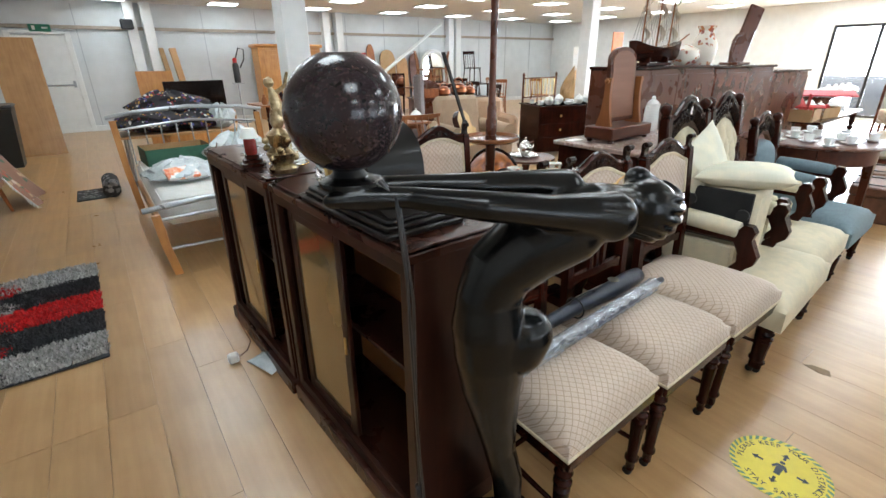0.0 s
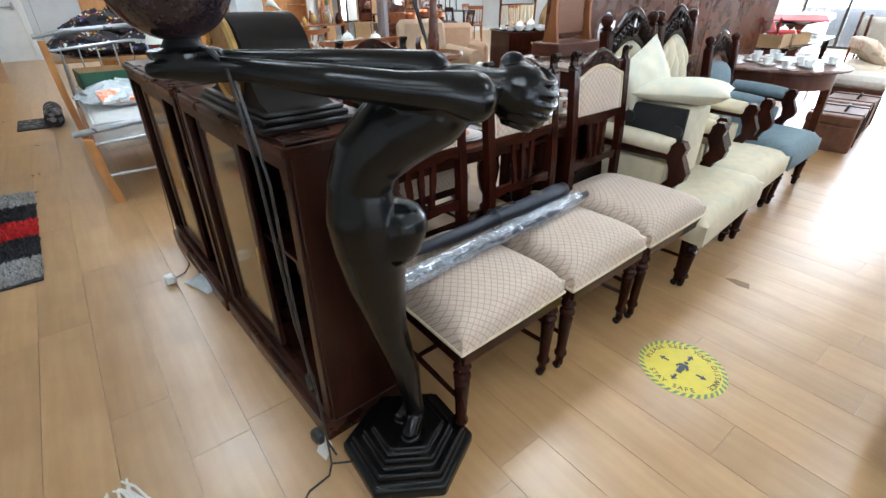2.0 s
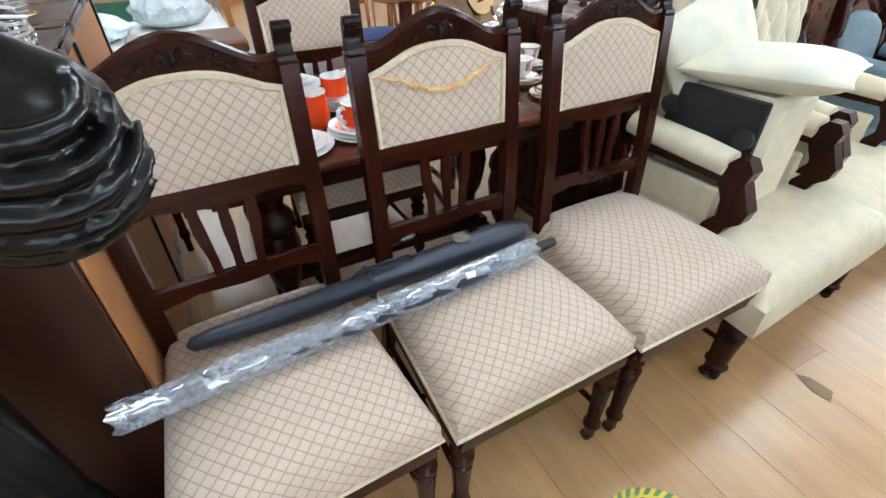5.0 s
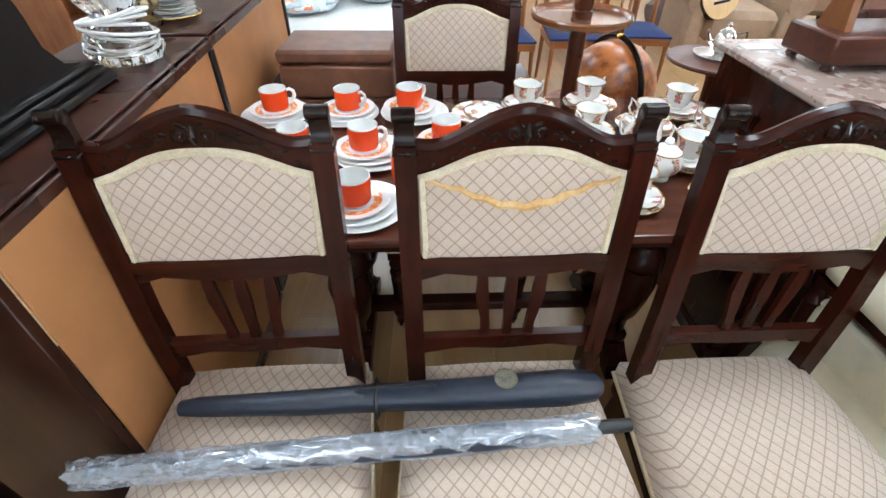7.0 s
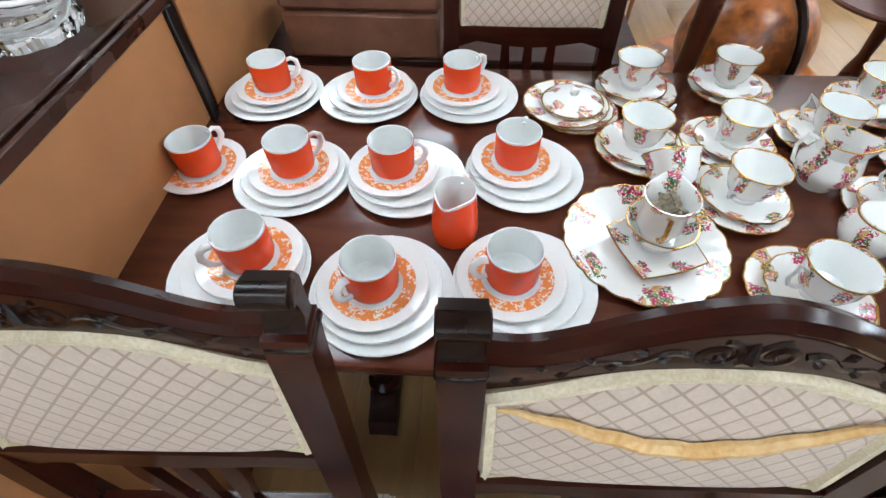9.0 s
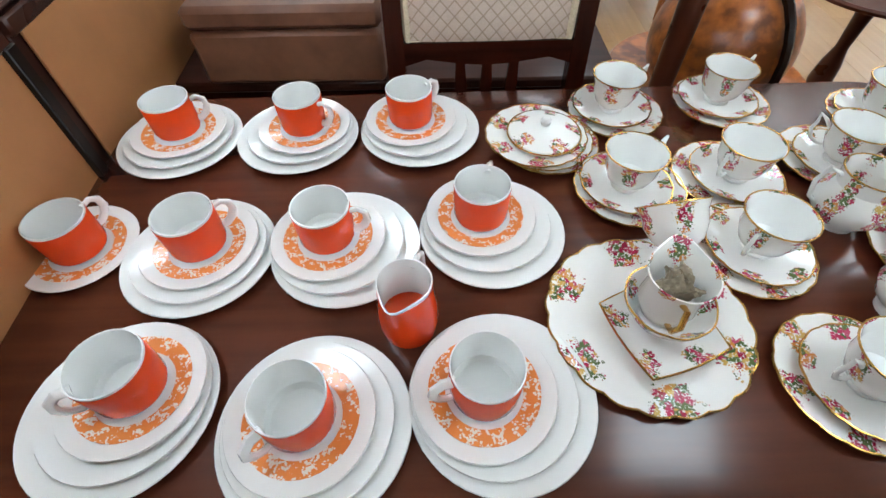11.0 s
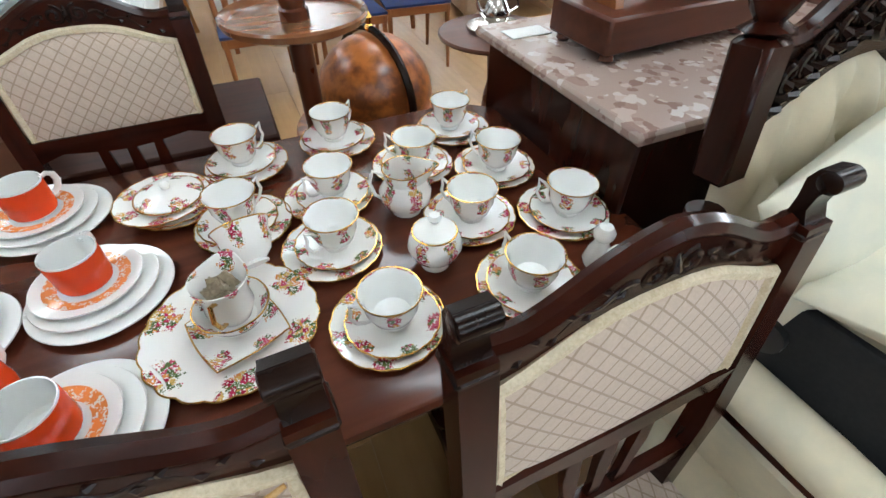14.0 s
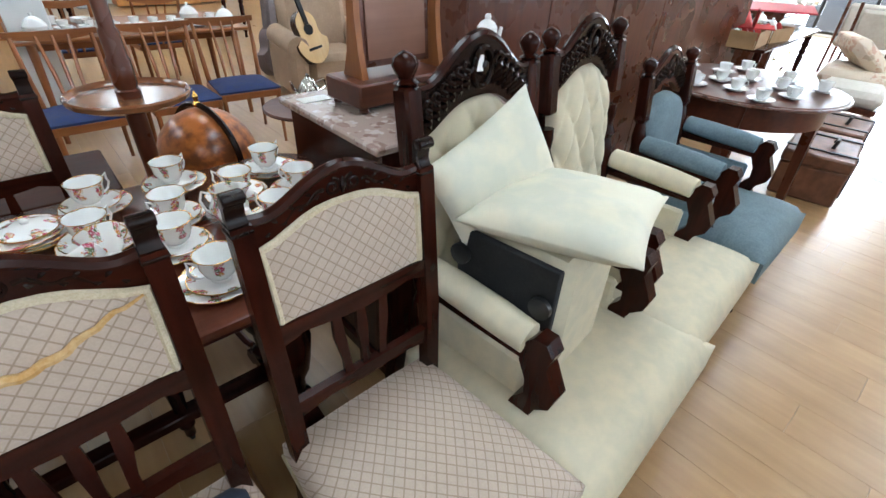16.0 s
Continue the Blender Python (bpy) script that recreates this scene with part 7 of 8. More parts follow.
part("cylinder", Geo().lathe([(0.07, 0.96), (0.075, 0.98), (0.075, 1.36), (0.05, 1.42), (0.02, 1.45)], 18), BLACKPLASTIC, fe)
part("head", Geo().lathe([(0.05, 1.42), (0.05, 1.5), (0.03, 1.53)], 14), mat("signal_red", (0.5, 0.02, 0.02), None, 0.3), fe)
part("hose", Geo().tube([(0.02, 0, 1.5), (0.12, 0, 1.75), (0.24, 0, 1.72), (0.22, 0, 1.5), (0.1, 0, 1.3)], 0.016, 8), BLACKPLASTIC, fe)
wd = thing("pine_wardrobe", "large honey pine wardrobe with a moulded cornice", "wardrobe", on_far(4.48, -0.55, 0))
part("carcass", Geo().box((0, 0, 0.9), (1.6, 0.55, 1.74), 0.008), PINE, wd)
part("cornice", Geo().box((0, -0.02, 1.8), (1.74, 0.62, 0.08), 0.03), PINE, wd)
for i in range(3):
    d_ = part("door", Geo().box((-0.52 + 0.52 * i, -0.285, 0.95), (0.48, 0.025, 1.5), 0.006), PINE, wd)
    part("panel", Geo().box((-0.52 + 0.52 * i, -0.3, 1.25), (0.32, 0.012, 0.7), 0.02), PINE, d_)
    part("knob", Geo().lathe([(0.012, 0), (0.02, 0.015), (0.012, 0.03)], 10, (0, 0, 0), pose(-0.34 + 0.52 * i, -0.3, 0.9, 90, 0, 0)), BRASS, d_)
hu = thing("pine_hutch", "small open honey pine shelf unit", "shelf", on_far(5.59, -0.5, 0))
for x in (-0.28, 0.28):
    part("side", Geo().box((x, 0, 0.83), (0.03, 0.3, 1.66), 0.004), PINE, hu)
for z in (0.05, 0.5, 0.95, 1.25, 1.64):
    part("shelf", Geo().box((0, 0, z), (0.54, 0.29, 0.025), 0.003), PINE, hu)
part("back_panel", Geo().box((0, 0.14, 0.85), (0.54, 0.01, 1.6), 0.001), PINE, hu)


# ---- middle and far showroom ----
def chest(m, w, d, h, material, label, drawers=3, name="chest_of_drawers"):
    c = thing(name, label, "chest", m)
    part("carcass", Geo().box((0, 0, h / 2 + 0.03), (w, d, h - 0.06), 0.006), material, c)
    part("top", Geo().box((0, 0, h - 0.012), (w + 0.04, d + 0.04, 0.024), 0.006), material, c)
    for i in range(drawers):
        dh = (h - 0.14) / drawers
        q = part("drawer", Geo().box((0, -d / 2 - 0.006, 0.09 + dh * (i + 0.5)), (w - 0.06, 0.016, dh - 0.02), 0.004), material, c)
        for s in (-1, 1):
            part("handle", Geo().lathe([(0.01, 0), (0.018, 0.012), (0.01, 0.024)], 10, (0, 0, 0), pose(s * w * 0.28, -d / 2 - 0.014, 0.09 + dh * (i + 0.5), 90, 0, 0)), BRASS, q)
    for sx in (-1, 1):
        for sy in (-1, 1):
            part("foot", Geo().lathe([(0.02, 0), (0.03, 0.02), (0.025, 0.06)], 10, (sx * (w / 2 - 0.05), sy * (d / 2 - 0.05), 0)), material, c)
    return c


chest(pose(5.229, 6.883, 0, 0, 0, -8), 1.3, 0.5, 0.84, REDWOOD, "red-brown mahogany chest carrying copper pots", 3)
COPPER = mat("old_copper", (0.36, 0.13, 0.06), (0.2, 0.07, 0.035), 0.3, 1.0, 20, 0.1)
for x, r in ((5.1, 0.12), (5.43, 0.15), (5.68, 0.11)):
    k = thing("copper_pot", "round-bellied copper pot with a lid knob", "pot", pose(x, 6.83, 0.842), "copper pots on the chest")
    part("body", Geo().lathe([(r * 0.6, 0), (r, r * 0.5), (r * 0.95, r * 1.0), (r * 0.65, r * 1.3), (r * 0.7, r * 1.36), (r * 0.3, r * 1.5), (r * 0.1, r * 1.55), (r * 0.12, r * 1.7), (0, r * 1.75)], 24), COPPER, k)
    part("handle", Geo().tube([(-r * 0.7, 0, r * 1.3), (-r * 0.5, 0, r * 1.9), (0, 0, r * 2.1), (r * 0.5, 0, r * 1.9), (r * 0.7, 0, r * 1.3)], 0.009, 8), COPPER, k)
cb_ = thing("coal_box", "square copper and oak coal box", "box", pose(4.759, 6.833, 0.842))
part("body", Geo().box((0, 0, 0.08), (0.3, 0.28, 0.16), 0.01), COPPER, cb_)
part("lid", Geo().prism([(-0.15, 0.16), (0.15, 0.16), (0.12, 0.24), (-0.1, 0.3)], "y", -0.13, 0.13), REDWOOD, cb_)
cc = thing("tub_chair", "pale peach upholstered tub chair", "armchair", pose(5.581, 6.23, 0, 0, 0, -20))
PEACH = mat("peach_cloth", (0.50, 0.33, 0.22), (0.43, 0.28, 0.18), 0.9, 0, 60, 0.2)
part("seat", Geo().box((0, 0, 0.3), (0.72, 0.7, 0.26), 0.06), PEACH, cc)
part("backrest", Geo().box((0, 0.3, 0.55), (0.8, 0.18, 0.55), 0.07), PEACH, cc)
for s in (-1, 1):
    part("arm", Geo().box((s * 0.38, 0, 0.36), (0.16, 0.72, 0.4), 0.06), PEACH, cc)
    part("foot", Geo().lathe([(0.02, 0), (0.03, 0.17)], 10, (s * 0.3, -0.28, 0)), BLACKWOOD, cc)
    part("foot", Geo().lathe([(0.02, 0), (0.03, 0.17)], 10, (s * 0.3, 0.28, 0)), BLACKWOOD, cc)
dk = chest(pose(6.55, 5.12, 0, 0, 0, -20), 1.65, 0.7, 0.77, MAHOGANY, "dark mahogany pedestal desk covered with white china", 3, "desk")
rnd2 = random.Random(11)
for i in range(20):
    white_set(5.83 + 0.14 * (i % 10) + 0.1 * (i // 10) + rnd2.uniform(-0.02, 0.02), 5.23 - 0.051 * (i % 10) + 0.26 * (i // 10) + rnd2.uniform(-0.06, 0.06), 0.77, rnd2.uniform(0, 360), (0, 1, 0, 2)[i % 4])
tk = thing("display_table", "long dark wooden table laid with bric-a-brac", "table", pose(3.578, 8.757, 0, 0, 0, 4))
part("tabletop", Geo().box((0, 0, 0.74), (2.4, 0.8, 0.03), 0.005), TEAK_X, tk)
for sx in (-1.1, 1.1):
    for sy in (-0.33, 0.33):
        part("leg", Geo().lathe(turned_leg(0.73, 0.035), 10, (sx, sy, 0)), MAHOGANY, tk)
vs = thing("flower_vase", "white vase of red and white silk lilies", "vase", pose(4.528, 8.757, 0.756))
part("vase", Geo().lathe([(0.05, 0), (0.07, 0.08), (0.06, 0.2), (0.04, 0.26), (0.05, 0.3)], 18), PORCELAIN, vs)
REDPETAL = mat("red_silk_petal", (0.55, 0.03, 0.03), (0.4, 0.015, 0.015), 0.7)
rf = random.Random(7)
for i in range(16):
    a, hgt, rad_ = rf.uniform(0, 6.28), rf.uniform(0.42, 0.85), rf.uniform(0.04, 0.2)
    x, y = rad_ * math.cos(a), rad_ * math.sin(a)
    st_ = part("stem", Geo().tube([(0, 0, 0.25), (x * 0.5, y * 0.5, hgt * 0.7), (x, y, hgt)], 0.005, 5), mat("stem_green", (0.05, 0.11, 0.03), None, 0.7) if i == 0 else bpy.data.materials["stem_green"], vs)
    fl_ = Geo()
    for k in range(6):
        b_ = k * math.pi / 3
        fl_.tube([(x, y, hgt), (x + 0.03 * math.cos(b_), y + 0.03 * math.sin(b_), hgt + 0.025), (x + 0.06 * math.cos(b_), y + 0.06 * math.sin(b_), hgt + 0.015)], [0.006, 0.02, 0.003], 6, flat=0.35)
    part("flower", fl_, REDPETAL if i % 3 else PORCELAIN, st_)
gf = thing("giraffe_figure", "tall carved wooden giraffe ornament", "ornament", pose(4.228, 8.407, 0.756, 0, 0, 30))
part("body", Geo().tube([(0, 0, 0.2), (0.05, 0, 0.24), (0.1, 0, 0.27), (0.12, 0, 0.42), (0.13, 0, 0.58), (0.17, 0, 0.6)], [0.03, 0.05, 0.045, 0.02, 0.018, 0.015], 10), TEAK, gf)
for x, y in ((0, 0.02), (0, -0.02), (0.08, 0.02), (0.08, -0.02)):
    part("leg", Geo().tube([(x, y, 0.24), (x, y, 0)], [0.014, 0.009], 6), TEAK, gf)
gn = thing("horn_gramophone", "white-horned gramophone on a wooden box", "gramophone", pose(3.578, 8.557, 0.756, 0, 0, -30))
part("box", Geo().box((0, 0, 0.07), (0.34, 0.3, 0.14), 0.01), REDWOOD, gn)
part("horn", Geo().lathe([(0.015, 0), (0.03, 0.16), (0.07, 0.26), (0.13, 0.3), (0.125, 0.3), (0.06, 0.25), (0.02, 0.1)], 20, (0, 0, 0), pose(0.05, 0, 0.2, 0, -50, 0)), PORCELAIN, gn)
sm_ = thing("triple_mirror", "three-fold dressing table mirror in a dark frame", "mirror", pose(5.028, 8.707, 0.756, 0, 0, 10))
for i, (x, a) in enumerate(((-0.28, 25), (0, 0), (0.28, -25))):
    q = part("frame", Geo().box((0, 0, 0.22), (0.27, 0.025, 0.44), 0.005, pose(x, 0.03 * abs(i - 1) * -2, 0, 0, 0, a)), MAHOGANY, sm_)
    part("mirror_glass", Geo().box((0, -0.014, 0.22), (0.22, 0.006, 0.38), 0.001, pose(x, 0.03 * abs(i - 1) * -2, 0, 0, 0, a)), MIRROR, q)
rb = random.Random(21)
for i in range(26):
    x, y = rb.uniform(2.5, 4.7), rb.uniform(8.45, 9.05)
    r, h_ = rb.uniform(0.03, 0.07), rb.uniform(0.08, 0.24)
    solid("ornament", Geo().lathe([(r * 0.7, 0), (r, h_ * 0.2), (r * rb.uniform(0.5, 1.0), h_ * 0.6), (r * 0.4, h_ * 0.85), (r * 0.5, h_)], 14), rb.choice([PORCELAIN, BRASS, TEAK, COPPER, MAHOGANY]), "small bric-a-brac ornament on the long table", "ornament", pose(x, y, 0.756), "bric-a-brac ornaments")


def wood_chair(m, material, group="stacked wooden chairs", label="plain wooden kitchen chair with a spindle back"):
    c = thing("wooden_chair", label, "chair", m, group)
    part("seat", Geo().box((0, 0, 0.44), (0.42, 0.4, 0.03), 0.012), material, c)
    for s in (-1, 1):
        part("leg", Geo().tube([(s * 0.18, -0.16, 0.43), (s * 0.2, -0.18, 0)], [0.018, 0.013], 8), material, c)
        part("back_post", Geo().tube([(s * 0.2, 0.22, 0), (s * 0.18, 0.18, 0.44), (s * 0.19, 0.26, 0.92)], [0.013, 0.019, 0.014], 8), material, c)
    part("top_rail", Geo().box((0, 0.255, 0.88), (0.42, 0.022, 0.09), 0.008), material, c)
    for i in range(4):
        part("spindle", Geo().tube([(-0.12 + 0.08 * i, 0.185, 0.45), (-0.12 + 0.08 * i, 0.25, 0.86)], 0.008, 6), material, c)
    return c


wc1 = wood_chair(pose(7.324, 10.213, 0, 0, 0, 30), TEAK)
wc2 = wood_chair(pose(9.191, 11.484, 0, 0, 0, -30), MAHOGANY)
for i, (x, y, a) in enumerate(((8.0, 10.6, 200), (8.5, 9.7, 80), (9.7, 10.4, 140), (6.7, 8.9, 330), (10.5, 11.4, 20), (7.4, 8.3, 250), (11.2, 10.2, 100))):
    copy_thing((wc1, wc2)[i % 2], pose(x, y, 0, 0, 0, a))
for i, (x, y, a) in enumerate(((7.8, 11.4, 10), (10.1, 12.1, 70), (8.9, 12.2, 200))):
    tt = thing("plain_table", "plain dark wooden table among the stored chairs", "table", pose(x, y, 0, 0, 0, a), "stored tables")
    part("tabletop", Geo().box((0, 0, 0.74), (1.2, 0.8, 0.03), 0.006), (TEAK_X, MAHOGANY_X)[i % 2], tt)
    for sx in (-0.52, 0.52):
        for sy in (-0.33, 0.33):
            part("leg", Geo().lathe(turned_leg(0.73, 0.032), 10, (sx, sy, 0)), MAHOGANY, tt)
    copy_thing((wc1, wc2)[i % 2], pose(x, y, 0.757, 0, 0, a + 40))
for i, (x, w, h_, mm) in enumerate(((6.59, 0.42, 1.7, OAKVENEER), (7.1, 0.25, 1.9, TEAK), (7.66, 0.5, 1.75, CARD), (8.16, 0.4, 1.55, OAKVENEER), (8.61, 0.35, 1.65, REDWOOD))):
    solid("headboard", Geo().prism([(-w / 2, 0), (w / 2, 0), (w / 2, h_ * 0.85)] + arc(0, h_ * 0.85, w / 2, 0, 180, 12, h_ * 0.15)[1:-1] + [(-w / 2, h_ * 0.85)], "y", -0.02, 0.02, on_far(x, -0.35, 0) @ pose(0, 0, 0, -6, 0, 0)), mm, "old wooden board or headboard leaning on the back wall", "board", None, "boards on the back wall")
wm_ = thing("ornate_mirror", "white painted ornate arched overmantel mirror", "mirror", on_far(9.29, -0.3, 0.5))
ring_ = [(-0.45, 0), (0.45, 0), (0.45, 0.75)] + arc(0, 0.75, 0.45, 0, 180, 14, 0.45)[1:-1] + [(-0.45, 0.75)]
part("frame", Geo().tube([(x, 0, z) for x, z in ring_], 0.06, 8, True), WHITEPAINT, wm_)
part("mirror_glass", Geo().prism(ring_, "y", 0.0, 0.02), MIRROR, wm_)
part("stand", Geo().box((0, 0, -0.28), (0.95, 0.25, 0.44), 0.01), WHITEPAINT, wm_)
bb = thing("brass_bed", "brass and wood spindle bedstead standing upright", "bed", pose(10.568, 9.627, 0, 0, 0, 4))
for z in (0.45, 0.95):
    part("rail", Geo().tube([(-0.7, 0, z), (0.7, 0, z)], 0.022, 8), REDWOOD, bb)
for i in range(9):
    part("spindle", Geo().tube([(-0.64 + 0.16 * i, 0, 0.45), (-0.64 + 0.16 * i, 0, 0.95)], 0.011, 6), BRASS, bb)
for s in (-1, 1):
    part("post", Geo().lathe([(0.03, 0), (0.03, 1.0), (0.04, 1.02), (0.03, 1.08), (0.001, 1.1)], 10, (s * 0.72, 0, 0)), REDWOOD, bb)
bn_ = thing("banner", "orange roll-up banner on a black stand", "banner", pose(7.9, 5.4, 0))
part("sheet", Geo().box((0, 0, 1.5), (0.3, 0.02, 0.74), 0.003), mat("orange_vinyl", (0.75, 0.2, 0.03), None, 0.5), bn_)
part("stand", Geo().box((0, 0, 0.02), (0.34, 0.22, 0.04), 0.01), BLACKPLASTIC, bn_)
part("pole", Geo().tube([(0, 0.014, 0.03), (0, 0.014, 1.86)], 0.012, 8), STEEL, bn_)
for i, (x, y, w, h_) in enumerate(((13.4, 10.4, 0.8, 1.8),)):
    solid("white_panel", Geo().box((0, 0, h_ / 2), (w, 0.06, h_), 0.006, pose(x, y, 0, -3, 0, -12)), WHITEPAINT, "plain white door panel stood on end", "panel", None, "white panels")
crumpled("dust_sheet", "heap of pale wrapped sacks and cloth", "heap", pose(13.837, 10.374, 0), (1.2, 0.9, 1.0), POLY, 51)
crumpled("wicker_heap", "heap of straw and wicker baskets", "heap", pose(11.958, 9.497, 0), (0.9, 0.8, 1.1), CARD, 57)

# on the tall bookcases
SAIL = mat("old_sailcloth", (0.62, 0.57, 0.48), (0.5, 0.45, 0.36), 0.85, 0, 20, 0.15)
sh = thing("model_ship", "wooden model galleon with cream sails on the bookcase", "model ship", pose(4.004, 2.325, 1.385, 0, 0, -4))
hull = []
for i in range(11):
    t_ = i / 10
    w_ = 0.075 * math.sin(math.pi * (0.12 + 0.8 * t_)) ** 0.6
    x = -0.3 + 0.6 * t_
    k0 = 0.045 - 0.02 * math.sin(math.pi * t_)
    hull.append([(x, -w_, 0.14 + 0.05 * (2 * t_ - 1) ** 2), (x, -w_ * 0.7, 0.08), (x, 0, k0), (x, w_ * 0.7, 0.08), (x, w_, 0.14 + 0.05 * (2 * t_ - 1) ** 2)])
part("hull", Geo().rings(hull), MAHOGANY_X, sh)
part("stand", Geo().box((0, 0, 0.012), (0.34, 0.12, 0.024), 0.004).box((-0.12, 0, 0.04), (0.02, 0.1, 0.05), 0.003).box((0.12, 0, 0.04), (0.02, 0.1, 0.05), 0.003), MAHOGANY_X, sh)
part("bowsprit", Geo().tube([(0.28, 0, 0.17), (0.44, 0, 0.25)], 0.006, 6), TEAK, sh)
for mx_, mh in ((-0.19, 0.46), (0.0, 0.54), (0.17, 0.48)):
    ms = part("mast", Geo().tube([(mx_, 0, 0.1), (mx_, 0, 0.1 + mh)], [0.008, 0.004], 8), TEAK, sh)
    for k in range(3):
        z0, z1 = 0.17 + mh * 0.28 * k, 0.17 + mh * (0.28 * k + 0.24)
        hw_ = 0.115 - 0.022 * k
        part("sail", Geo().slab(lambda u, v: (mx_ + (2 * u - 1) * hw_ * 0.72 + 0.03 * math.sin(math.pi * v), (2 * u - 1) * hw_ * 0.68 - 0.03 * math.sin(math.pi * v) - 0.001, z0 + (z1 - z0) * v), lambda u, v: (mx_ + (2 * u - 1) * hw_ * 0.72 + 0.03 * math.sin(math.pi * v), (2 * u - 1) * hw_ * 0.68 - 0.03 * math.sin(math.pi * v) + 0.001, z0 + (z1 - z0) * v), 6, 6), SAIL, ms, smooth=60)
        part("yard", Geo().tube([(mx_ - hw_ * 0.76, -hw_ * 0.72, z1), (mx_ + hw_ * 0.76, hw_ * 0.72, z1)], 0.0035, 6), TEAK, ms)
rg = Geo()
for mx_, mh in ((-0.19, 0.46), (0.0, 0.54), (0.17, 0.48)):
    for s in (-1, 1):
        for q in (-0.05, 0, 0.05):
            rg.tube([(mx_ + q, s * 0.07, 0.15), (mx_, 0, 0.1 + mh * 0.9)], 0.0012, 4)
part("rigging", rg, BLACKWOOD, sh)
vz = thing("floral_vase", "tall white and rust floral china vase", "vase", pose(4.704, 2.275, 1.375))
FLORAL = spotted("rust_floral_china", (0.68, 0.62, 0.54), [(0.5, 0.12, 0.05), (0.45, 0.2, 0.1), (0.3, 0.1, 0.08)], 30, 0.25, 0.55)
part("body", Geo().lathe([(0.07, 0), (0.1, 0.06), (0.11, 0.16), (0.07, 0.26), (0.06, 0.29), (0.08, 0.33), (0.075, 0.33), (0.055, 0.29), (0.06, 0.1)], 28), FLORAL, vz)
bwl = thing("floral_bowl", "squat white and rust floral china bowl", "bowl", pose(4.434, 2.295, 1.375))
part("body", Geo().lathe([(0.06, 0), (0.1, 0.03), (0.12, 0.08), (0.11, 0.13), (0.04, 0.17), (0.0, 0.18)], 24), FLORAL, bwl)
swm = thing("cheval_mirror", "tilted mahogany cheval mirror seen from behind", "mirror", pose(5.484, 2.325, 1.375))
part("mirror_frame", Geo().box((0, 0, 0.28), (0.16, 0.03, 0.56), 0.01, pose(0, 0, 0, -4, 16, -30)), REDWOOD, swm)
part("support", Geo().tube([(-0.1, 0, 0.01), (-0.13, 0, 0.12), (-0.11, 0, 0.22), (-0.06, 0, 0.27), (0.05, 0, 0.29)], 0.016, 8), REDWOOD, swm)
part("base", Geo().box((0, 0, 0.012), (0.28, 0.18, 0.024), 0.005), REDWOOD, swm)

# clutter beyond the round table
ct = thing("long_table", "long dark table crowded with toys, boxes and china", "table", pose(7.923, 2.366, 0, 0, 0, 4))
part("tabletop", Geo().box((0, 0, 0.72), (2.2, 0.9, 0.03), 0.006), MAHOGANY_X, ct)
for sx in (-1, 1):
    for sy in (-0.38, 0.38):
        part("leg", Geo().lathe(turned_leg(0.71, 0.035), 10, (sx, sy, 0)), MAHOGANY, ct)
for x, y, a, sx, sy, sz in ((6.97, 2.11, 8, 0.5, 0.35, 0.14), (7.52, 2.1, -5, 0.45, 0.32, 0.12)):
    bx1 = thing("cardboard_box", "open brown cardboard box of odds and ends", "box", pose(x, y, 0.736, 0, 0, a), "cardboard boxes")
    part("bottom", Geo().box((0, 0, 0.004), (sx, sy, 0.008), 0.001), CARD, bx1)
    for qx, qy, cx, cy in ((sx, 0.008, 0, sy / 2), (sx, 0.008, 0, -sy / 2), (0.008, sy - 0.02, sx / 2, 0), (0.008, sy - 0.02, -sx / 2, 0)):
        part("side", Geo().box((cx, cy, sz / 2), (qx, qy, sz), 0.001), CARD, bx1)
    for i in range(7):
        solid("toy", Geo().lathe([(0.02, 0), (0.05, 0.03), (0.045, 0.09), (0.02, 0.13), (0.001, 0.14)], 12), (PORCELAIN, BLACKPLASTIC, REDPETAL, STEEL)[i % 4], "small toy or part jumbled in the box", "toy", pose(x - sx * 0.35 + sx * 0.12 * i, y + 0.06 * math.sin(i * 3), 0.745), "jumbled toys")
ap_ = thing("model_aeroplane", "red and white model aeroplane resting on the boxes", "model aeroplane", pose(7.323, 2.266, 0.93, 0, -14, 30))
part("fuselage", Geo().tube([(-0.5, 0, 0.05), (-0.2, 0, 0.02), (0.2, 0, 0), (0.4, 0, 0)], [0.015, 0.04, 0.055, 0.03], 12), REDPETAL, ap_)
part("wing", Geo().box((0.12, 0, 0.06), (0.22, 1.2, 0.018), 0.008), mat("red_film", (0.5, 0.03, 0.05), (0.42, 0.02, 0.04), 0.3), ap_)
part("tail", Geo().box((-0.45, 0, 0.08), (0.1, 0.36, 0.012), 0.005).box((-0.47, 0, 0.15), (0.1, 0.012, 0.16), 0.005), REDPETAL, ap_)
for s in (-1, 1):
    part("wheel", Geo().lathe([(0.01, -0.012), (0.04, -0.008), (0.04, 0.008), (0.01, 0.012)], 14, (0, 0, 0), pose(0.2, s * 0.1, -0.08, 90, 0, 0)), BLACKPLASTIC, ap_)
for i in range(12):
    white_set(8.02 + 0.17 * (i % 6), 2.22 + 0.28 * (i // 6), 0.736, i * 50, (1, 0, 2)[i % 3])
hb_ = chest(pose(9.901, 2.759, 0, 0, 0, 4), 1.4, 0.5, 0.86, REDWOOD, "red-brown mahogany sideboard with silver tureens on it", 2, "sideboard")
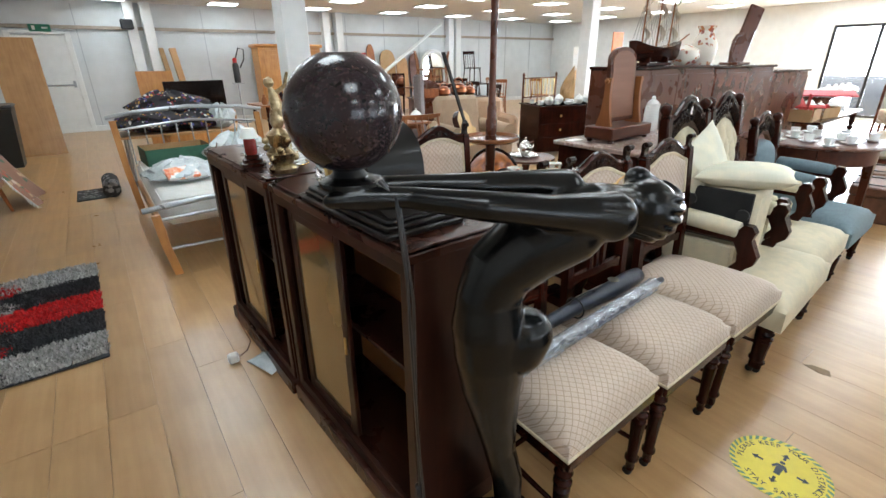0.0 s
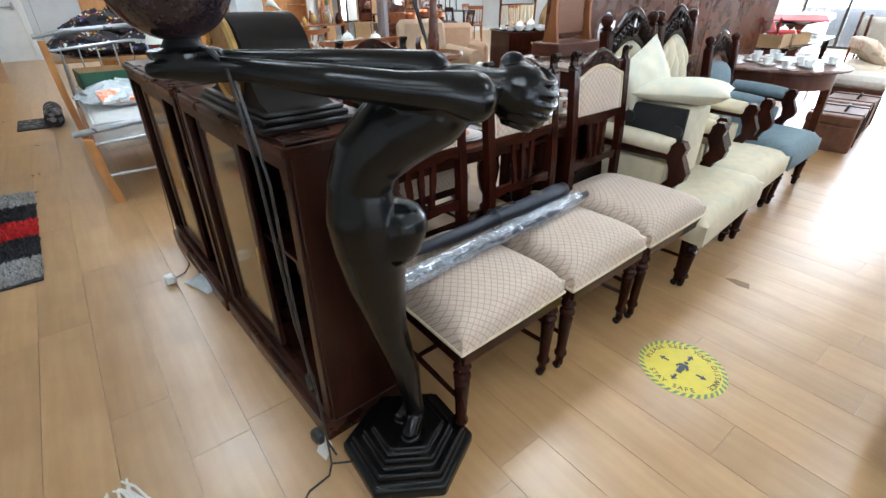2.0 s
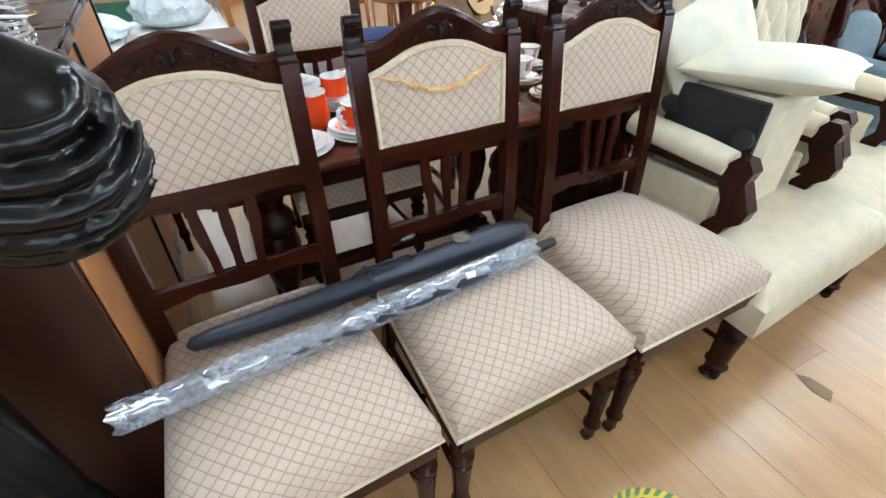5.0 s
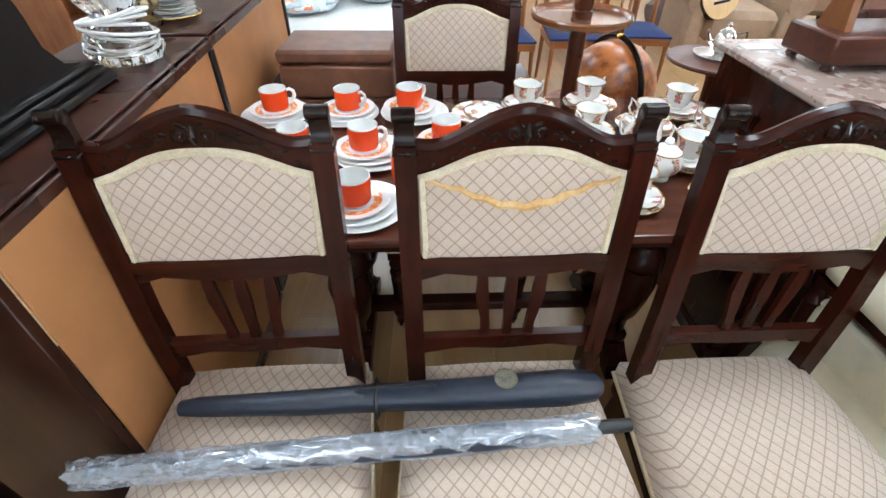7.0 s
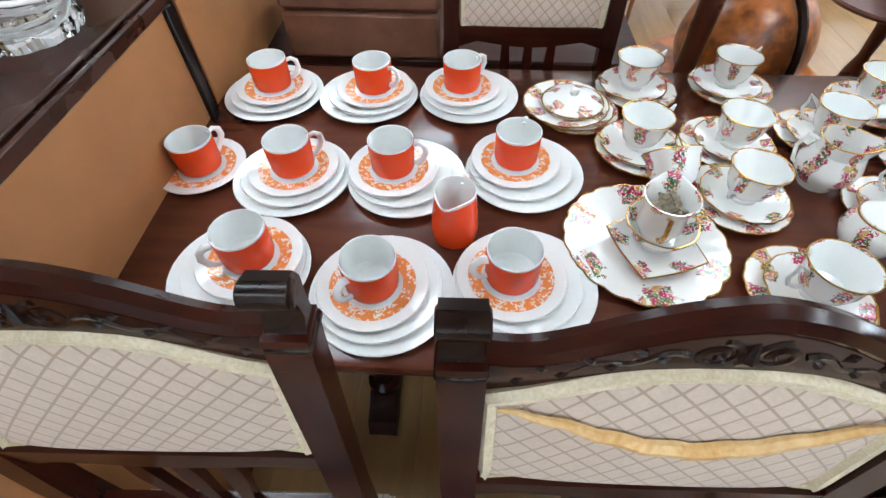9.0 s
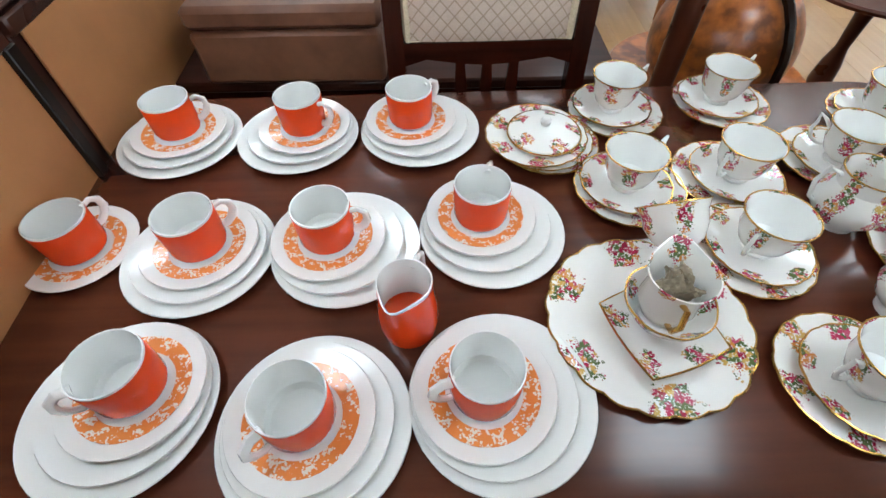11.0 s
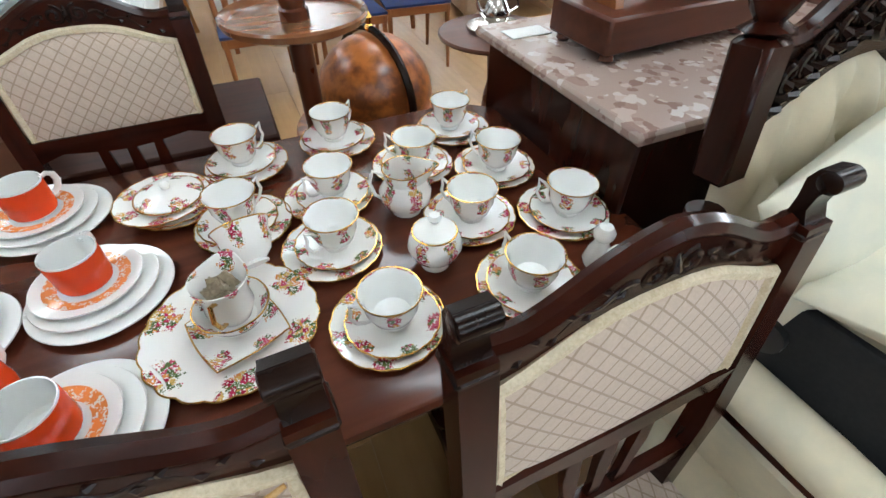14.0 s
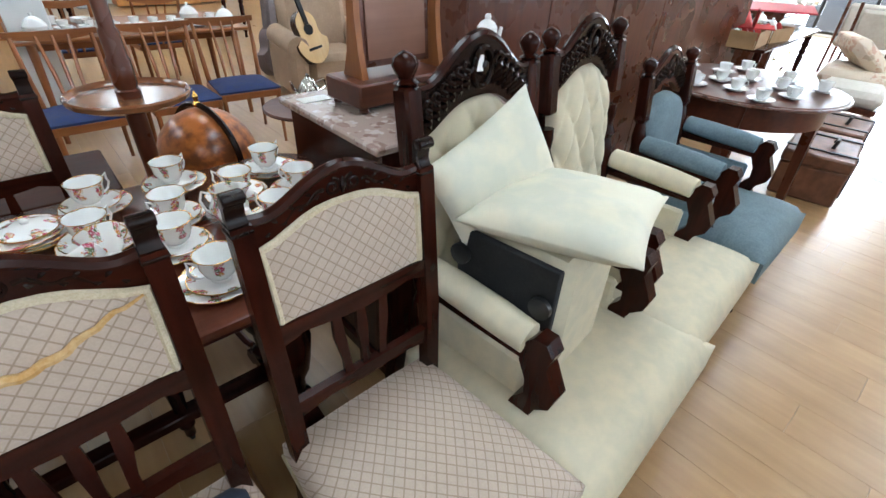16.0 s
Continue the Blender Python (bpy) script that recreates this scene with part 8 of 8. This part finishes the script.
for i in range(4):
    solid("silver_tureen", Geo().lathe([(0.06, 0), (0.14, 0.04), (0.15, 0.08), (0.12, 0.12), (0.03, 0.15), (0.02, 0.18), (0, 0.185)], 20), SILVER if i % 2 else PORCELAIN, "domed covered serving dish on the sideboard", "tureen", pose(9.3 + 0.32 * i, 2.55, 0.862), "covered serving dishes")
for x, y, a in ((10.2, 1.6, 80), (11.2, 2.0, 95)):
    ec = thing("parlour_chair", "mahogany parlour chair with an ivory seat and back", "chair", pose(x, y, 0, 0, 0, a), "ivory parlour chairs")
    part("seat", Geo().box((0, 0, 0.42), (0.5, 0.48, 0.12), 0.05), IVORY, ec)
    part("backrest", Geo().box((0, 0, 0), (0.42, 0.07, 0.42), 0.03, pose(0, 0.24, 0.72, -10, 0, 0)), IVORY, ec)
    for s in (-1, 1):
        part("back_post", Geo().tube([(s * 0.24, 0.26, 0), (s * 0.24, 0.22, 0.45), (s * 0.235, 0.3, 1.0)], 0.02, 8), REDWOOD, ec)
        part("leg", Geo().lathe(turned_leg(0.37, 0.024), 10, (s * 0.2, -0.2, 0)), REDWOOD, ec)
so2 = thing("pink_sofa", "faded salmon pink sofa beside the aisle", "sofa", pose(6.0, -0.55, 0, 0, 0, -2))
SALMON = mat("salmon_cloth", (0.52, 0.33, 0.27), (0.45, 0.28, 0.22), 0.9, 0, 60, 0.2)
part("base", Geo().box((0, -0.35, 0.24), (1.6, 0.8, 0.4), 0.06), SALMON, so2)
part("backrest", Geo().box((0, -0.7, 0.6), (1.6, 0.22, 0.5), 0.08), SALMON, so2)
for s in (-1, 1):
    part("arm", Geo().box((s * 0.85, -0.35, 0.34), (0.2, 0.84, 0.62), 0.08), SALMON, so2)
hd = thing("sack_truck", "steel sack truck with rubber tyres", "trolley", pose(10.4, -0.1, 0, 0, 0, 20))
part("frame", Geo().tube([(-0.2, 0, 0.1), (-0.2, 0.1, 1.1), (0.2, 0.1, 1.1), (0.2, 0, 0.1)], 0.016, 8).tube([(-0.2, 0.05, 0.6), (0.2, 0.05, 0.6)], 0.014, 8).box((0, -0.12, 0.03), (0.45, 0.25, 0.02), 0.004), STEEL, hd)
for s in (-1, 1):
    wh = part("wheel", Geo().tube([(s * 0.25, 0.06 + 0.1 * math.cos(i * 0.5236), 0.13 + 0.1 * math.sin(i * 0.5236)) for i in range(12)], 0.032, 8, True), BLACKPLASTIC, hd)
    part("rim", Geo().lathe([(0.07, -0.015), (0.07, 0.015)], 14, (0, 0, 0), pose(s * 0.25, 0.06, 0.13, 0, 90, 0)), mat("yellow_rim", (0.55, 0.4, 0.04), None, 0.4) if s < 0 else bpy.data.materials["yellow_rim"], wh)

# glazed exit and windows
def glazed(name, along, at, lo, hi, z0, z1, bars, label):
    w = tagged(new(name), label, "", "", "structure")
    put = (lambda p, s_: ((p, at, s_), 0)) if along == "x" else (lambda p, s_: ((at, p, s_), 1))
    fw = 0.06
    for k in range(bars + 1):
        p = lo + (hi - lo) * k / bars
        c, o = put(p, (z0 + z1) / 2)
        part("frame", Geo().box(c, (fw, 0.08, z1 - z0) if o == 0 else (0.08, fw, z1 - z0), 0.005), BLACKPLASTIC if along == "y" else WHITEPAINT, w)
    for z in (z0 + fw / 2, z1 - fw / 2):
        for k in range(bars):
            p = lo + (hi - lo) * (k + 0.5) / bars
            c, o = put(p, z)
            L_ = (hi - lo) / bars - fw
            part("frame", Geo().box(c, (L_, 0.075, fw) if o == 0 else (0.075, L_, fw), 0.005), BLACKPLASTIC if along == "y" else WHITEPAINT, w)
    for k in range(bars):
        p = lo + (hi - lo) * (k + 0.5) / bars
        c, o = put(p, (z0 + z1) / 2)
        L_ = (hi - lo) / bars - fw
        q = part("pane", Geo().box(c, (L_, 0.008, z1 - z0 - 2 * fw) if o == 0 else (0.008, L_, z1 - z0 - 2 * fw), 0.0005), GLASS, w)
        q.visible_shadow = False


glazed("door_2", "y", WALL_E + 0.04, 0.8, 4.4, 0.05, 2.15, 4, "dark-framed glazed exit doors")
for i, (wx, ww) in enumerate(WINDOWS):
    glazed("window_%d" % (i + 1), "x", WIN_Y - 0.06, wx - ww / 2, wx + ww / 2, 0.75, 2.25, 3, "white framed shop window")
structure("backdrop", Geo().box((60, 3, 8), (0.5, 120, 20), 0.01), glow("bright_overcast", (0.86, 0.93, 1.0), 6.0), "bright overcast daylight outside")
structure("backdrop", Geo().box((6, -60, 8), (160, 0.5, 20), 0.01), glow("dull_overcast", (0.86, 0.93, 1.0), 1.6), "bright overcast daylight outside")

# ---- floor sticker ----
YELLOW = mat("yellow_vinyl", (0.68, 0.55, 0.05), (0.6, 0.48, 0.05), 0.45, 0, 30, 0.03)
GREENV = mat("dull_green_vinyl", (0.14, 0.25, 0.13), (0.12, 0.22, 0.12), 0.45, 0, 30, 0.03)
INK = mat("dark_print", (0.035, 0.045, 0.05), (0.05, 0.06, 0.065), 0.5, 0, 60, 0)


def letter(ch, size):
    cu = bpy.data.curves.new("letter", "FONT")
    cu.body, cu.size, cu.align_x, cu.extrude = ch, size, "CENTER", 0.0004
    tmp = bpy.data.objects.new("letter", cu)
    me = bpy.data.meshes.new_from_object(tmp)
    bpy.data.objects.remove(tmp)
    vs_, fs_ = [tuple(v.co) for v in me.vertices], [tuple(p.vertices) for p in me.polygons]
    bpy.data.meshes.remove(me)
    return vs_, fs_


def floor_sticker(m, n=36):
    s = thing("floor_sticker", "round yellow social-distancing floor sticker with a striped green edge", "sticker", m, "floor stickers")
    part("disc", Geo().lathe([(0.165, 0), (0.165, 0.001), (0.001, 0.001)], 64), YELLOW, s)
    st_ = Geo()
    for k in range(n):
        a0, a1 = 2 * math.pi * k / n, 2 * math.pi * (k + 0.5) / n
        q = [(r * math.cos(a + sh_), r * math.sin(a + sh_), 0.0014) for r, a, sh_ in ((0.145, a0, 0.09), (0.165, a0, 0), (0.165, a1, 0), (0.145, a1, 0.09))]
        st_.add(q, [(0, 1, 2, 3)])
    part("striped_edge", st_, GREENV, s)
    for word, a0, a1, r, inward in (("PLEASE KEEP YOUR DISTANCE", 196, -16, 0.118, False), ("STAY SAFE", 232, 310, 0.134, True)):
        for i, chx in enumerate(word):
            if chx == " ":
                continue
            a = a0 + (a1 - a0) * i / (len(word) - 1)
            vs_, fs_ = letter(chx, 0.03)
            g = Geo().add(vs_, fs_, pose(r * math.cos(radians(a)), r * math.sin(radians(a)), 0.0016, 0, 0, a + (90 if inward else -90)))
            part("letter", g, INK, s)
    for a in (0, 90, 180, 270):
        g = Geo().add([(-0.005, 0.055, 0.0016), (0.005, 0.055, 0.0016), (0.005, 0.075, 0.0016), (0.014, 0.075, 0.0016), (0, 0.095, 0.0016), (-0.014, 0.075, 0.0016), (-0.005, 0.075, 0.0016)], [(0, 1, 2, 3, 4, 5, 6)], pose(0, 0, 0, 0, 0, a))
        part("arrow", g, INK, s)
    part("pictogram", Geo().add([(-0.01, -0.04, 0.0016), (0.01, -0.04, 0.0016), (0.012, 0.005, 0.0016), (0.02, -0.01, 0.0016), (0.026, 0.0, 0.0016), (0.014, 0.024, 0.0016), (-0.014, 0.024, 0.0016), (-0.026, 0.0, 0.0016), (-0.02, -0.01, 0.0016), (-0.012, 0.005, 0.0016)], [(0, 1, 2, 3, 4, 5, 6, 7, 8, 9)]).lathe([(0.009, 0.0014), (0.009, 0.0017)], 14, (0, 0.037, 0)), INK, s, "dark upright printed symbol")
    return s


fs1 = floor_sticker(pose(1.878, 0.288, 0.0008, 0, 0, -86))
copy_thing(fs1, pose(1.14, 3.58, 0.0008, 0, 0, 20))
solid("floor_label", Geo().lathe([(0.09, 0), (0.09, 0.001), (0.001, 0.001)], 28), PAPER, "small round white floor label", "sticker", pose(6.68, 0.62, 0.0008))
solid("floor_chip", Geo().prism([(0, 0), (0.05, 0.02), (0.04, 0.09), (0.01, 0.12), (-0.01, 0.05)], "z", 0.0, 0.0012), mat("bare_chipboard", (0.3, 0.2, 0.11), None, 0.9), "worn patch of bare chipboard in the floor", "patch", pose(2.69, 0.36, 0.0004))


# ---- floor boards ----
BW, BL, GAP = 0.192, 1.24, 0.0012
near_floor = tagged(new("floor"), "worn honey oak laminate floor boards with pale seams", "", "", "structure")
board = mesh("board", Geo().box((0, 0, -0.007), (BW - GAP, BL - GAP, 0.014), 0.0003), BOARD, 0)
rest = Geo()
fr_ = random.Random(2)
x0 = -2.09
i = 0
while x0 + BW * i < WALL_E:
    off = fr_.uniform(0, BL)
    y = WIN_Y - off
    while y < 14.6:
        cx, cy = x0 + BW * (i + 0.5), y + BL / 2
        a, b = max(cy - BL / 2, WIN_Y), min(cy + BL / 2, 14.4)
        if -1.2 < cx < 4.6 and -1.1 < cy < 3.9 and b - a > BL - 0.01:
            part("board", board, None, near_floor, m=pose(cx, cy, 0))
        elif b > a:
            rest.box((cx, (a + b) / 2, -0.007), (BW - GAP, b - a - GAP, 0.014), 0.0003)
        y += BL
    i += 1
tagged(part("board_field", rest, BOARD, near_floor, smooth=0), kind="stuff")
